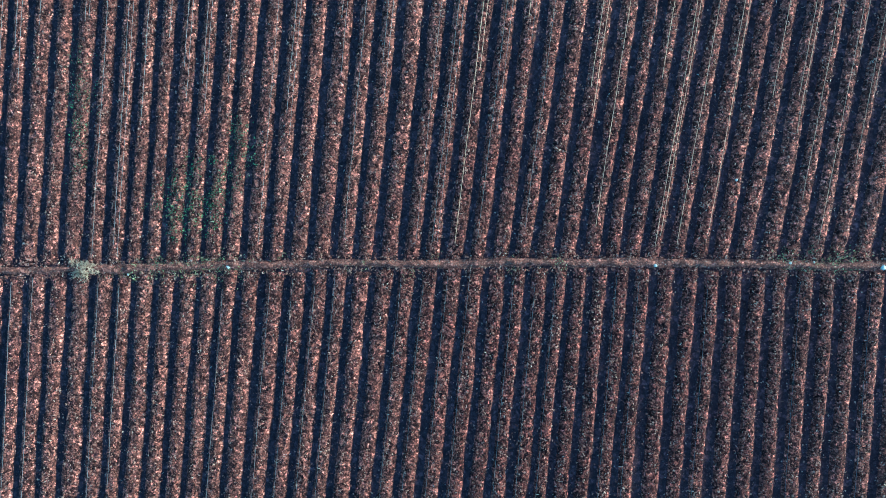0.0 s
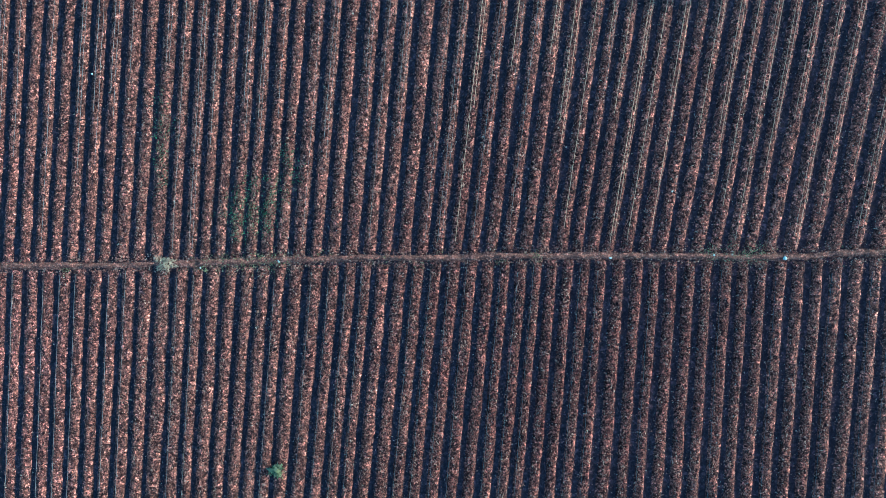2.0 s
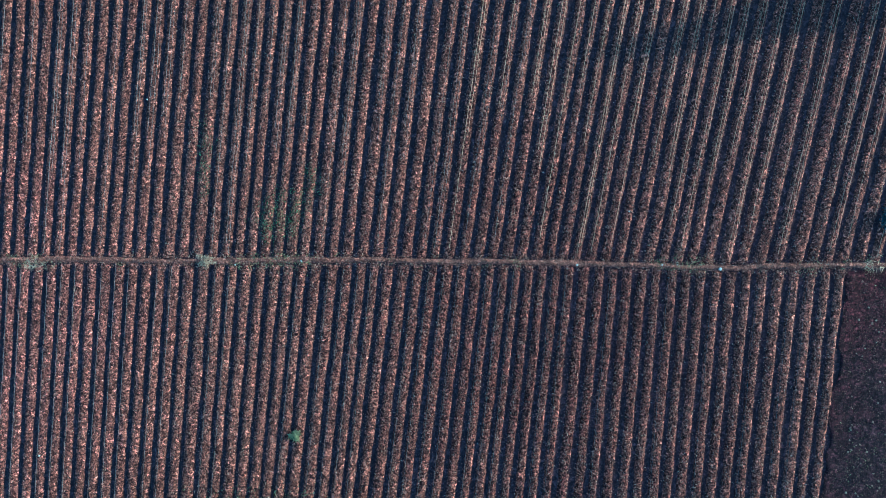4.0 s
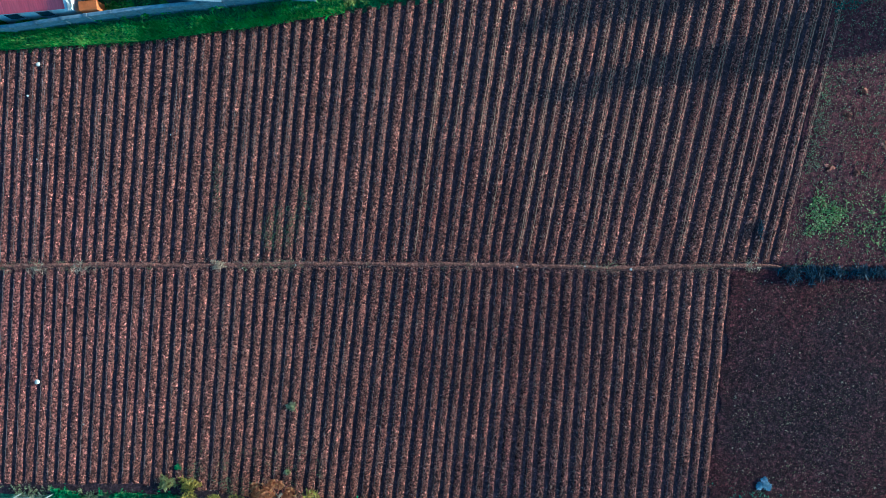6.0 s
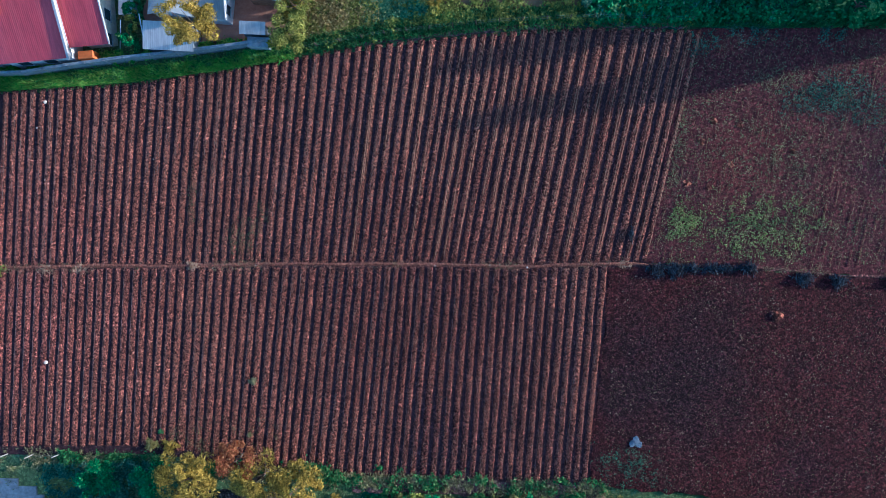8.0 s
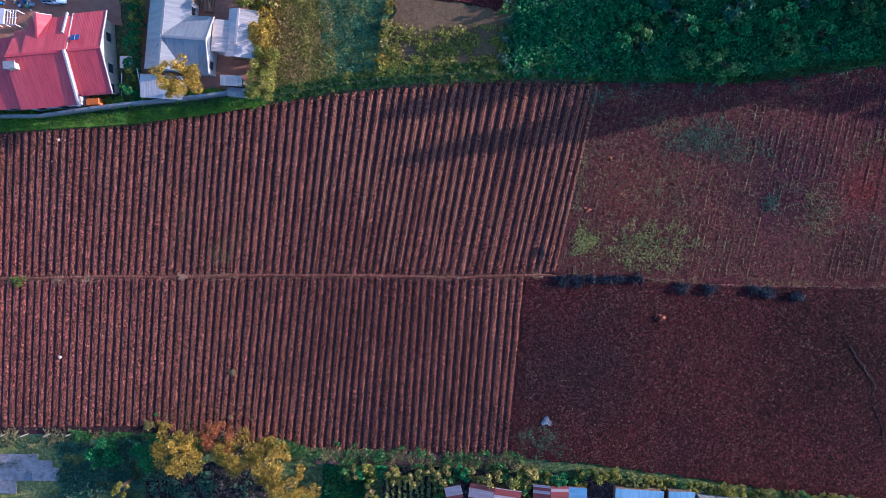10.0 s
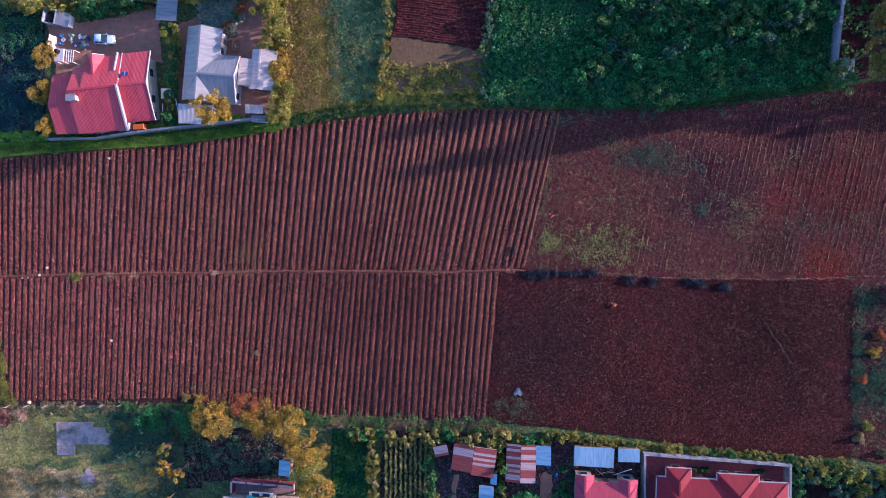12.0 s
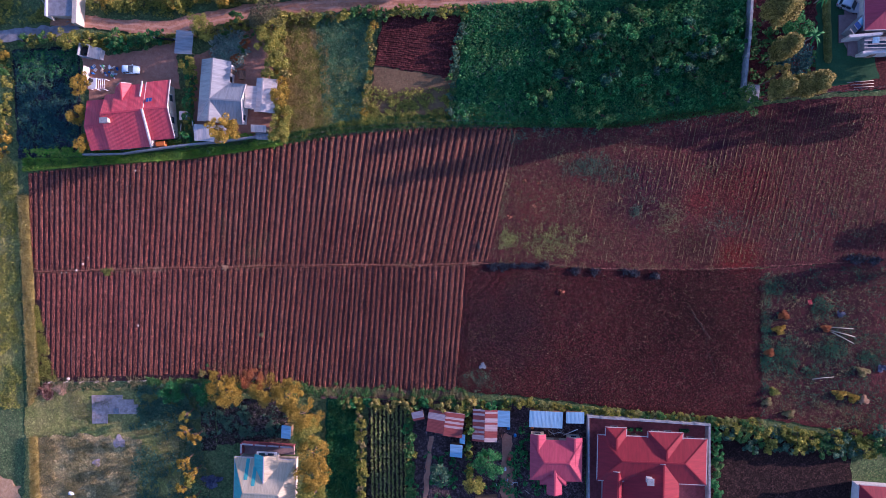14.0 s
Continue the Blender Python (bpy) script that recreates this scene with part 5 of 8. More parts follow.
# pinkish-roofed house
P = thing("pink_roofed_house", 22.0, -36.6, "house with a clean pinkish red hipped roof", "house", rz=-1.0)
hip(P, -4.9, 4.9, -4.2, 3.6, 2.9, 4.3, M["pink_roof"], M["cream"], inset=2.6)
gable(P, -4.9, -1.9, -1.0, 4.6, 2.9, 3.6, M["pink_roof"], M["cream"], along="y", over=0.3)
gable(P, 1.9, 4.9, -1.0, 4.2, 2.9, 3.6, M["pink_roof"], M["cream"], along="y", over=0.3)
hip(P, -3.0, 2.0, -5.0, -1.6, 2.84, 3.4, M["pink_roof"], M["cream"], walls=False)
gable(P, -1.7, 1.2, -6.8, -1.0, 2.86, 3.7, M["pink_roof"], M["cream"], along="y", over=0.3)
window(P, -3.4, 4.32, 1.0, 1.2, 1.2, "+y", M["fascia"])
window(P, 3.4, 3.92, 1.0, 1.2, 1.2, "+y", M["fascia"])
door(P, 0.2, 3.13, 0.95, 2.05, "+y", M["timber"])

# large maroon-roofed house in the court
C = thing("maroon_roofed_house", 39.4, -38.2, "large villa with a dark red hipped roof and pale gutters", "house", rz=-1.5)
hip(C, -9.8, 10.2, -2.4, 6.2, 3.2, 4.75, M["maroon_roof"], M["white"], 0.95, fascia=M["fascia"])
hip(C, -8.4, -4.5, -1.0, 7.7, 3.22, 4.1, M["maroon_roof"], M["white"], 0.95, fascia=M["fascia"])
hip(C, -0.6, 5.8, -1.0, 7.2, 3.24, 4.6, M["maroon_roof"], M["white"], 0.95, fascia=M["fascia"])
gable(C, -5.0, 5.35, -14.0, 1.6, 3.18, 4.7, M["maroon_roof"], M["white"], along="y", at_ridge=2.1, fascia=M["fascia"])
gable(C, -8.7, -5.02, -14.0, -0.4, 3.16, 4.2, M["maroon_roof"], M["white"], along="y", at_ridge=-6.0, fascia=M["fascia"])
ch = part("chimney", box("chimney", (-1.0, 0.0, -1.9, -0.9, 3.8, 5.6), M["white"], 0.05), C, "pale chimney")
part("chimney_cap", box("chimney_cap", (-1.15, 0.15, -2.05, -0.75, 5.6, 5.75), M["concrete"], 0.03), ch)
for xx, yy in ((-6.4, 7.25), (1.2, 6.75), (3.6, 6.75), (7.8, 5.75)):
    window(C, xx, yy, 1.0, 1.3, 1.3, "+y", M["fascia"])
door(C, -2.6, 5.75, 1.1, 2.1, "+y", M["timber"])
for x_, y_, w_ in ((-3.4, 6.7, 0.9), (-1.4, 6.7, 0.6), (7.0, 6.6, 0.9)):
    t = thing("planter", 39.4 + x_, -38.2 + y_, "dark planter box against a house wall", "planter")
    part("trough", box("trough", (-w_, w_, -0.3, 0.3, 0, 0.5), M["rubber"], 0.03), t)
    part("foliage", quad_mesh("foliage", leaves(RNG.uniform((-w_, -0.35, 0.5), (w_, 0.35, 0.9), (90, 3)), 0.12, 0.4, 2.0, RNG), M["dark_leaf"]), t)

# cream-roofed house with some teal sheets
ver = thing("veranda_floor", -34.7, -36.6, "mauve paved veranda strip behind a low wall", "veranda")
part("slab", box("slab", (-5.0, 5.2, -1.0, 1.0, -0.1, 0.5), M["terrace"], 0.03), ver)
T = thing("teal_roofed_house", -34.8, -43.6, "house with a cream hipped roof, teal sheets, west slopes coloured teal for shade, and a dormer", "house", rz=-2.0)
# skylit shade on the west slope is painted with the teal roofing
hip(T, -6.1, 6.2, -6.2, 6.1, 3.0, 5.3, M["cream_roof"], M["cream"], fascia=M["fascia"], inset=2.7, west=M["teal_roof"])
for x0, x1, y0, y1 in ((-3.6, -2.9, 2.2, 5.9), (-2.0, -1.3, 1.2, 4.6)):
    z0, z1 = 3.02 + (6.1 - y1) * 0.374 + 0.03, 3.02 + (6.1 - y0) * 0.374 + 0.03
    part("roof_sheet", slope("roof_sheet", [(x1, y1, z0), (x0, y1, z0), (x0, y0, z1), (x1, y0, z1)], M["teal_roof"], 0.02), T, "teal replacement roofing sheet")
dw = part("dormer", box("dormer", (-1.6, 2.6, 5.2, 6.9, 2.0, 3.5), M["white"], 0.03), T, "white dormer with two dark windows")
# dormer's west slope is teal for shade too
part("dormer_slope", slope("dormer_slope", [(-1.9, 7.0, 3.5), (-1.9, 4.6, 3.5), (0.4, 1.6, 4.75), (0.4, 7.0, 4.75)], M["teal_roof"]), dw)
part("dormer_slope", slope("dormer_slope", [(2.9, 4.6, 3.5), (2.9, 7.0, 3.5), (0.4, 7.0, 4.75), (0.4, 1.6, 4.75)], M["cream_roof"]), dw)
part("dormer_ridge", bar("dormer_ridge", (0.4, 7.05, 4.78), (0.4, 1.7, 4.78), 0.2, 0.06, M["fascia"]), dw)
part("flat_top", box("flat_top", (-1.5, 2.5, 6.6, 7.5, 3.3, 3.5), M["white"], 0.03), dw)
for xx in (-0.4, 1.4):
    part("skylight", box("skylight", (xx - 0.6, xx + 0.6, 6.85, 7.3, 3.5, 3.56), M["glass"], 0.01), dw, "dark glass panel")
    window(T, xx, 6.95, 2.0, 1.3, 0.9, "+y", M["fascia"])

# maroon house at the lower edge, and the villa by the lawn
D = thing("maroon_roofed_house", 82.0, -45.5, "house with a dull red hipped roof behind bushes", "house", rz=-3)
hip(D, -5.5, 6.0, -6.0, 5.0, 3.0, 5.4, M["maroon_roof"], M["white"], fascia=M["fascia"])
V = thing("stone_villa", 81.0, 44.0, "pale villa with a red hipped roof, glazed bay and terrace", "house")
hip(V, -3.7, 10.0, -1.7, 9.0, 3.3, 5.4, M["pink_roof"], M["white"], fascia=M["fascia"])
part("terrace", box("terrace", (-6.5, -1.9, -2.9, 2.2, -0.1, 0.35), M["terrace"], 0.04), V, "pinkish raised terrace")
part("terrace", box("terrace", (-4.9, 6.0, -5.3, -2.9, -0.1, 0.33), M["terrace"], 0.04), V)
part("front_wall", bar("front_wall", (-6.1, -2.6, 1.6), (-0.4, -2.3, 1.6), 0.5, 3.0, M["white"]), V, "white parapet wall")
bay = part("bay", box("bay", (-2.5, 2.4, -0.85, 0.85, 0.2, 2.9), M["concrete"], 0.05), V, "grey glazed bay set askew", m=pose(-4.3, -0.4, 0, 0, 0, 45) @ Matrix.Diagonal((0.8, 0.8, 1.0, 1.0)))
for k, mat in enumerate(("glass", "solar", "blue_roof", "grey_roof")):
    part("bay_pane", slope("bay_pane", [(-2.4 + 1.2 * k, -0.8, 2.95), (-1.3 + 1.2 * k, -0.8, 2.95), (-1.3 + 1.2 * k, 0.8, 3.3), (-2.4 + 1.2 * k, 0.8, 3.3)], M[mat]), bay)
    part("bay_bar", bar("bay_bar", (-2.45 + 1.2 * k, -0.8, 3.0), (-2.45 + 1.2 * k, 0.8, 3.35), 0.1, 0.08, M["fascia"]), bay)
pr = part("porch", box("porch", (-3.2, 5.0, -5.3, -2.7, 0.3, 2.5), M["concrete"], 0.05), V, "flat-roofed grey porch")
# dark panel laid on the roof paints the shade of an open void
part("well", box("well", (-2.6, 1.0, -4.6, -3.5, 2.5, 2.54), M["glass"], 0.0), pr, "dark panel standing in for a shadowed roof opening")
part("skylight", slope("skylight", [(-1.9, -3.9, 2.62), (-0.7, -3.9, 2.62), (-0.7, -2.8, 2.9), (-1.9, -2.8, 2.9)], M["blue_roof"]), pr, "pale blue glazed skylight")
for y_ in (-3.4, -4.05, -4.7):
    part("beam", bar("beam", (-3.3, y_, 2.65), (5.0, y_, 2.65), 0.14, 0.14, M["fascia"]), pr)
part("ledge", box("ledge", (-3.6, 5.0, -5.75, -5.25, 0.3, 2.7), M["white"], 0.03), pr, "white ledge along the porch front")
window(V, 2.0, -5.8, 0.9, 1.6, 1.3, "-y", M["fascia"])
door(V, -1.4, -5.8, 1.0, 2.1, "-y", M["timber"])

# ---------------------------------------------------------------- vehicles and yard things
def car(name, label, x, y, rz, L, W, H, paint, suv=False):
    """A parked car: body, cabin, windows, wheels, lamps."""
    t = thing(name, x, y, label, "car", rz=rz)
    n = 25
    u = np.linspace(-1, 1, n)
    bonnet = 0.9 if not suv else 1.0
    hz = np.interp(u, [-1, -0.96, -0.7, 0.45, 0.9, 1.0], [0.55, 0.85, 0.95, 0.93, 0.78, 0.5]) * bonnet
    wz = W / 2 * (1 - 0.16 * np.abs(u) ** 5) * np.where(np.abs(u) > 0.97, 0.9, 1)
    ring = [(-1, 0.28), (-1.0, 0.6), (-0.93, 0.92), (-0.8, 1.0), (0, 1.02), (0.8, 1.0), (0.93, 0.92), (1.0, 0.6), (1, 0.28)]
    G = np.array([[(a * L / 2, b * w, 0.28 if c == 0.28 else c * h) for b, c in ring] for a, w, h in zip(u, wz, hz)])
    body = part("body", grid_mesh("body", G, paint), t)
    for s in (-1, 1):
        e = 0 if s < 0 else n - 1
        part("bumper", mesh_of("bumper", G[e], [tuple(range(9)) if s > 0 else tuple(range(9))[::-1]], paint), body)
    c0, c1 = (-0.9, 0.34) if suv else (-0.86, 0.36)
    v = np.linspace(0, 1, 13)
    roofz = np.interp(v, [0, 0.1, 0.3, 0.62, 1], [0.9, H - 0.08, H, H - 0.03, 0.92])
    Q = np.array([[((c0 + (c1 - c0) * a) * L / 2, b * (W / 2) * np.interp(z, [0.9, H], [0.94, 0.74]), z if abs(b) < 0.99 else max(z - 0.07, 0.88)) for b in (-1, -0.92, 0, 0.92, 1)] for a, z in zip(v, roofz)])
    part("cabin_roof", grid_mesh("cabin_roof", Q, paint), t)
    a, b = Vector(Q[12][1]), Vector(Q[12][3])
    c, d = Vector(Q[8][3]), Vector(Q[8][1])
    up = Vector((0.03, 0, 0.025))
    part("windscreen", mesh_of("windscreen", [a + up, b + up, c + up, d + up], [(0, 1, 2, 3)], M["glass"]), t, "dark windscreen")
    a, b, c, d = Vector(Q[0][1]), Vector(Q[0][3]), Vector(Q[1][3]), Vector(Q[1][1])
    back = Vector((-0.03, 0, 0.02))
    part("rear_window", mesh_of("rear_window", [a + back, b + back, c + back, d + back], [(3, 2, 1, 0)], M["glass"]), t)
    for s in (-1, 1):
        for e0, e1 in ((0.12, 0.42), (0.45, 0.76)):
            xs_ = [(c0 + (c1 - c0) * e) * L / 2 for e in (e0, e1)]
            vs = [(xs_[0], s * W / 2 * 0.955, 0.95), (xs_[1], s * W / 2 * 0.955, 0.95), (xs_[1] - 0.05, s * W / 2 * 0.83, H - 0.18), (xs_[0] + 0.05, s * W / 2 * 0.83, H - 0.18)]
            part("side_window", mesh_of("side_window", vs, [(0, 1, 2, 3) if s < 0 else (3, 2, 1, 0)], M["glass"]), t)
        part("mirror", box("mirror", (0.26 * L / 2, 0.26 * L / 2 + 0.12, s * W / 2, s * (W / 2 + 0.16), 0.92, 1.06), paint, 0.02), t)
        for e in (-0.62, 0.62):
            r = 0.31 if not suv else 0.37
            wh = part("wheel", tube("wheel", [(e * L / 2, s * (W / 2 - 0.2), r), (e * L / 2, s * (W / 2 + 0.005), r)], [r, r], M["rubber"], 18), t)
            part("rim", tube("rim", [(e * L / 2, s * (W / 2 - 0.05), r), (e * L / 2, s * (W / 2 + 0.012), r)], [r * 0.6, r * 0.6], M["concrete"], 12), wh)
        part("headlight", box("headlight", (0.9 * L / 2, 0.985 * L / 2, s * W * 0.28, s * W * 0.43, 0.6, 0.72), M["plastic_white"], 0.02), t)
        part("tail_light", box("tail_light", (-0.995 * L / 2, -0.95 * L / 2, s * W * 0.3, s * W * 0.44, 0.65, 0.8), M["plastic_red"], 0.02), t)
    return t


car("hatchback_car", "pale blue hatchback parked on an earth yard", -62.35, 39.95, -3, 3.75, 1.66, 1.46, M["carpaint"])
car("suv_car", "silver grey estate car parked by a villa", 76.4, 47.7, -24, 4.7, 1.85, 1.75, M["suvpaint"], True)

# open-topped ruin, cart and junk in the yard
R = thing("roofless_shack", -70.0, 43.4, "roofless pale shack with a dark water tank inside", "shack", rz=-12)
for a, b, h in (((-3.2, -1.4), (-3.2, 1.6), 2.2), ((-3.2, 1.6), (-0.6, 1.6), 2.2), ((-0.6, 1.6), (-0.6, -1.4), 2.0), ((-3.2, -1.4), (-0.6, -1.4), 1.8)):
    part("wall", bar("wall", (*a, h / 2), (*b, h / 2), 0.22, h, M["concrete"]), R)
part("tank", tube("tank", [(-1.9, 0.2, 0), (-1.9, 0.2, 1.5), (-1.9, 0.2, 1.7)], [0.95, 0.95, 0.4], M["rubber"], 20), R, "round black water tank")
part("roof", slope("roof", [(-0.5, -1.4, 1.9), (2.6, -1.4, 1.7), (2.6, 1.5, 1.7), (-0.5, 1.5, 1.9)], M["grey_roof"]), R, "grey flat roof")
part("wall", box("wall", (-0.4, 2.4, -1.2, 1.3, 0, 1.7), M["white"], 0.02), R)
R.scale = (0.78, 0.78, 0.9)
K = thing("cattle_pen", -68.8, 37.0, "white-painted frame pen with a tank on top", "pen", rz=-5)
part("platform", box("platform", (-2.2, -0.2, -1.3, 1.4, 1.5, 1.7), M["plastic_white"], 0.03), K)
part("tank", tube("tank", [(-1.4, 0.7, 1.7), (-1.4, 0.7, 2.3)], [0.45, 0.42], M["rubber"], 16), K)
for x_ in (-2.1, -0.3, 1.9):
    for y_ in (-1.2, 1.3):
        part("post", bar("post", (x_, y_, 0), (x_, y_, 1.6), 0.12, 0.12, M["plastic_white"]), K)
for i in range(5):
    part("rail", bar("rail", (-0.2 + 0.5 * i, -1.2, 1.55), (-0.2 + 0.5 * i, 1.3, 1.55), 0.1, 0.08, M["plastic_white"]), K)
for y_ in (-1.2, 0.0, 1.3):
    part("rail", bar("rail", (-0.2, y_, 1.5), (2.0, y_, 1.5), 0.1, 0.08, M["plastic_white"]), K)
K.scale = (0.82, 0.82, 1.0)
F = thing("tin_fence", -71.4, 39.2, "pale sheet fence beside a junk yard", "fence", rz=80)
for i in range(5):
    part("sheet", slope("sheet", [(0.6 * i - 1.5, 0.02 * (i % 2), 0), (0.6 * i - 0.88, 0.02 * (i % 2), 0), (0.6 * i - 0.88, 0.5, 1.5), (0.6 * i - 1.5, 0.5, 1.5)], M["pale_roof"], 0.02), F)
rng = np.random.default_rng(5)
for i in range(26):
    kind, mat = [("bucket", "plastic_white"), ("bucket", "plastic_blue"), ("crate", "plastic_white"), ("bucket", "plastic_green"), ("sack", "stone"), ("crate", "plastic_blue"), ("sack", "plastic_white")][i % 7]
    x_, y_ = -70.6 + 5.2 * rng.uniform(), 38.4 + 2.6 * rng.uniform()
    colour = {"plastic_white": "white", "plastic_blue": "blue", "plastic_green": "green", "stone": "pale"}[mat]
    t = thing(kind, x_, y_, f"{colour} {kind} lying in a cluttered yard", kind, rz=rng.uniform(0, 360), group=f"{kind}s in the yard")
    s = rng.uniform(0.8, 1.5)
    if kind == "bucket":
        part("body", tube("body", [(0, 0, 0), (0, 0, 0.3 * s), (0, 0, 0.32 * s)], [0.13 * s, 0.18 * s, 0.19 * s], M[mat], 12), t)
        part("handle", bar("handle", (-0.18 * s, 0, 0.33 * s), (0.18 * s, 0, 0.36 * s), 0.02, 0.02, M["rubber"]), t)
    elif kind == "crate":
        for a, b in (((-0.3, -0.2), (0.3, -0.2)), ((0.3, -0.2), (0.3, 0.2)), ((0.3, 0.2), (-0.3, 0.2)), ((-0.3, 0.2), (-0.3, -0.2))):
            part("side", bar("side", (a[0] * s, a[1] * s, 0.14), (b[0] * s, b[1] * s, 0.14), 0.03, 0.28, M[mat]), t)
        part("bottom", box("bottom", (-0.3 * s, 0.3 * s, -0.2 * s, 0.2 * s, 0, 0.03), M[mat], 0.0), t)
    else:
        part("body", tube("body", [(-0.35 * s, 0, 0.12), (-0.2 * s, 0, 0.15), (0.15 * s, 0.03, 0.16), (0.38 * s, 0, 0.1)], [0.05, 0.17 * s, 0.16 * s, 0.04], M[mat], 10), t)

gate_roof = thing("carport", -50.2, 44.5, "open carport with a grey iron sheet roof", "carport", rz=-6)
mono(gate_roof, -1.85, 1.85, -2.3, 2.3, 2.3, 2.5, M["grey_roof"], M["timber"], walls=False)
for x_ in (-1.7, 1.7):
    for y_ in (-2.0, 1.7):
        part("post", bar("post", (x_, y_, 0), (x_, y_, 2.33), 0.1, 0.1, M["timber"]), gate_roof)
G = thing("sheet_gate", -54.6, 45.6, "dark sheet metal gate, closed", "gate", rz=-6)
for i in range(2):
    part("leaf", box("leaf", (-1.9 + 2.0 * i, 0.0 + 2.0 * i, -0.03, 0.03, 0.05, 1.9), M["rubber"], 0.01), G)
    part("post", bar("post", (-2.0 + 4.2 * i, 0, 0), (-2.0 + 4.2 * i, 0, 2.1), 0.18, 0.18, M["concrete"]), G)
O = thing("outhouse", -75.5, 53.6, "pale roadside outbuilding with a grey roof", "shed", rz=-3)
part("roof", slope("roof", [(-2.9, -3.0, 2.3), (2.4, -3.0, 2.3), (2.4, 4.0, 2.4), (-2.9, 4.0, 2.4)], M["lane"], 0.12), O, "dark grey flat roof")
part("wall", box("wall", (-2.7, 2.4, -2.8, 3.9, -0.1, 2.22), M["cream"], 0.0), O)
part("parapet", box("parapet", (-3.3, -2.9, -3.2, 4.0, -0.1, 2.7), M["white"], 0.03), O, "narrow pale parapet wall")
part("parapet", box("parapet", (2.4, 3.4, -4.5, 4.0, -0.1, 2.6), M["cream"], 0.03), O, "thick cream parapet wall")
O = thing("outhouse", 43.5, 52.0, "pale flat-roofed outbuilding beyond a green plot", "shed", rz=0)
mono(O, -6.0, 6.0, -2.0, 3.0, 2.4, 2.7, M["pale_roof"], M["white"], along="y")

# concrete slab in the meadow
SL = thing("concrete_slab", -66.9, -29.2, "broken pinkish grey concrete floor slab in the grass", "slab", rz=1)
for i, j in itertools.product(range(3), range(3)):
    if i > 0 and j == 0:
        continue
    h = 0.1 + RNG.uniform(-0.03, 0.03)
    top = 3.0 - (0.9 if i == 2 else 0.0)
    low, high = -2.8 + 1.93 * j, min(-0.86 + 1.93 * j, top)
    part("slab_bay", box("slab_bay", (-5.1 + 3.3 * i, -1.79 + 3.3 * i - (0.9 if i == 2 and j == 2 else 0.0), low, high, -0.1, h), M["slab"], 0.03), SL)
part("manhole", box("manhole", (-0.4, 0.7, -0.8, 0.3, 0.1, 0.22), M["block"], 0.02), SL)

# poles in the weed plot
for cx, cy, ends in ((74.6, -11.6, [((-1.9, -0.2), (2.7, -0.5)), ((-1.4, -0.8), (3.0, -2.0)), ((-1.2, -1.1), (2.7, -3.2))]), (71.8, -21.4, [((-1.9, -0.2), (2.0, 0.3))])):
    for a, b in ends:
        t = thing("timber_pole", cx, cy, "long pale timber pole lying on weeds", "pole", group="poles on the weed plot")
        part("shaft", tube("shaft", [(*a, 0.12), ((a[0] + b[0]) / 2, (a[1] + b[1]) / 2 + 0.03, 0.16), (*b, 0.2)], [0.1, 0.09, 0.07], M["pole"]), t)
t = thing("pipe_stack", 78.5, 33.2, "white pipes lying by a fence", "pipes", rz=2)
for i in range(3):
    part("pipe", tube("pipe", [(-2.4 + 0.6 * i, 0.6 - 0.5 * i, 0.15), (2.3, 0.7 - 0.55 * i, 0.15)], [0.06, 0.06], M["pole"], 8), t)


# hoses dragged across the bare field
for pts, r, mat, label in (
    ([(47.2, -7.6), (48.4, -9.6), (49.6, -11.4), (50.7, -13.6), (50.9, -16.0), (51.6, -18.4), (52.4, -20.6)], 0.032, "rubber", "dark irrigation hose snaking over bare soil"),
    ([(35.2, -3.0), (35.9, -6.4), (36.4, -9.8), (36.6, -13.0), (37.4, -17.0), (37.8, -20.6), (38.4, -24.0)], 0.016, "balk", "thin brown hose lying over bare soil"),
    ([(42.6, -4.5), (42.9, -9.0), (43.6, -13.5), (43.4, -18.0)], 0.016, "balk", "thin brown hose lying over bare soil"),
    ([(47.8, -8.6), (49.2, -10.6), (50.6, -12.8), (51.4, -14.2)], 0.02, "drip_dull", "pale hose lying beside a dark one"),
):
    t = thing("irrigation_hose", *pts[0], label, "hose", group="hoses on the bare field")
    q = lerp_line(pts, np.linspace(0, 1, 40)) - np.array(pts[0])
    part("hose", tube("hose", [(a + 0.1 * math.sin(i * 1.1) + 0.12 * math.sin(i * 0.43), b, 0.09 + 0.015 * math.sin(i * 0.7)) for i, (a, b) in enumerate(q)], [r] * 40, M[mat], 6), t)

# field fences: posts and wires
def fence(name, label, pts, gap=2.6, h=1.3, mat="bark"):
    t = thing(name, *pts[0], label, "fence")
    o = np.array(pts[0])
    L = np.asarray(pts, float)
    d = np.r_[0, np.cumsum(np.linalg.norm(np.diff(L, axis=0), axis=1))]
    n = int(d[-1] / gap) + 1
    Q = lerp_line(pts, np.linspace(0, 1, n)) - o
    for q in Q:
        part("post", tube("post", [(*q, -0.2), (q[0] + RNG.uniform(-0.06, 0.06), q[1] + RNG.uniform(-0.06, 0.06), h + RNG.uniform(-0.1, 0.15))], [0.06, 0.05], M[mat], 6), t)
    for z in (0.5, 1.1):
        part("wire", tube("wire", [(*q, z) for q in Q], [0.006] * n, M["concrete"], 4), t)


fence("plot_fence", "timber posts and wire along a field edge", [(-31.0, 25.2), (-20.0, 27.0), (-8.0, 27.9), (3.0, 28.2), (14.0, 27.6)])
fence("plot_fence", "timber posts and wire below a villa garden", [(59.5, 30.4), (70.0, 31.7), (84.0, 32.8)])
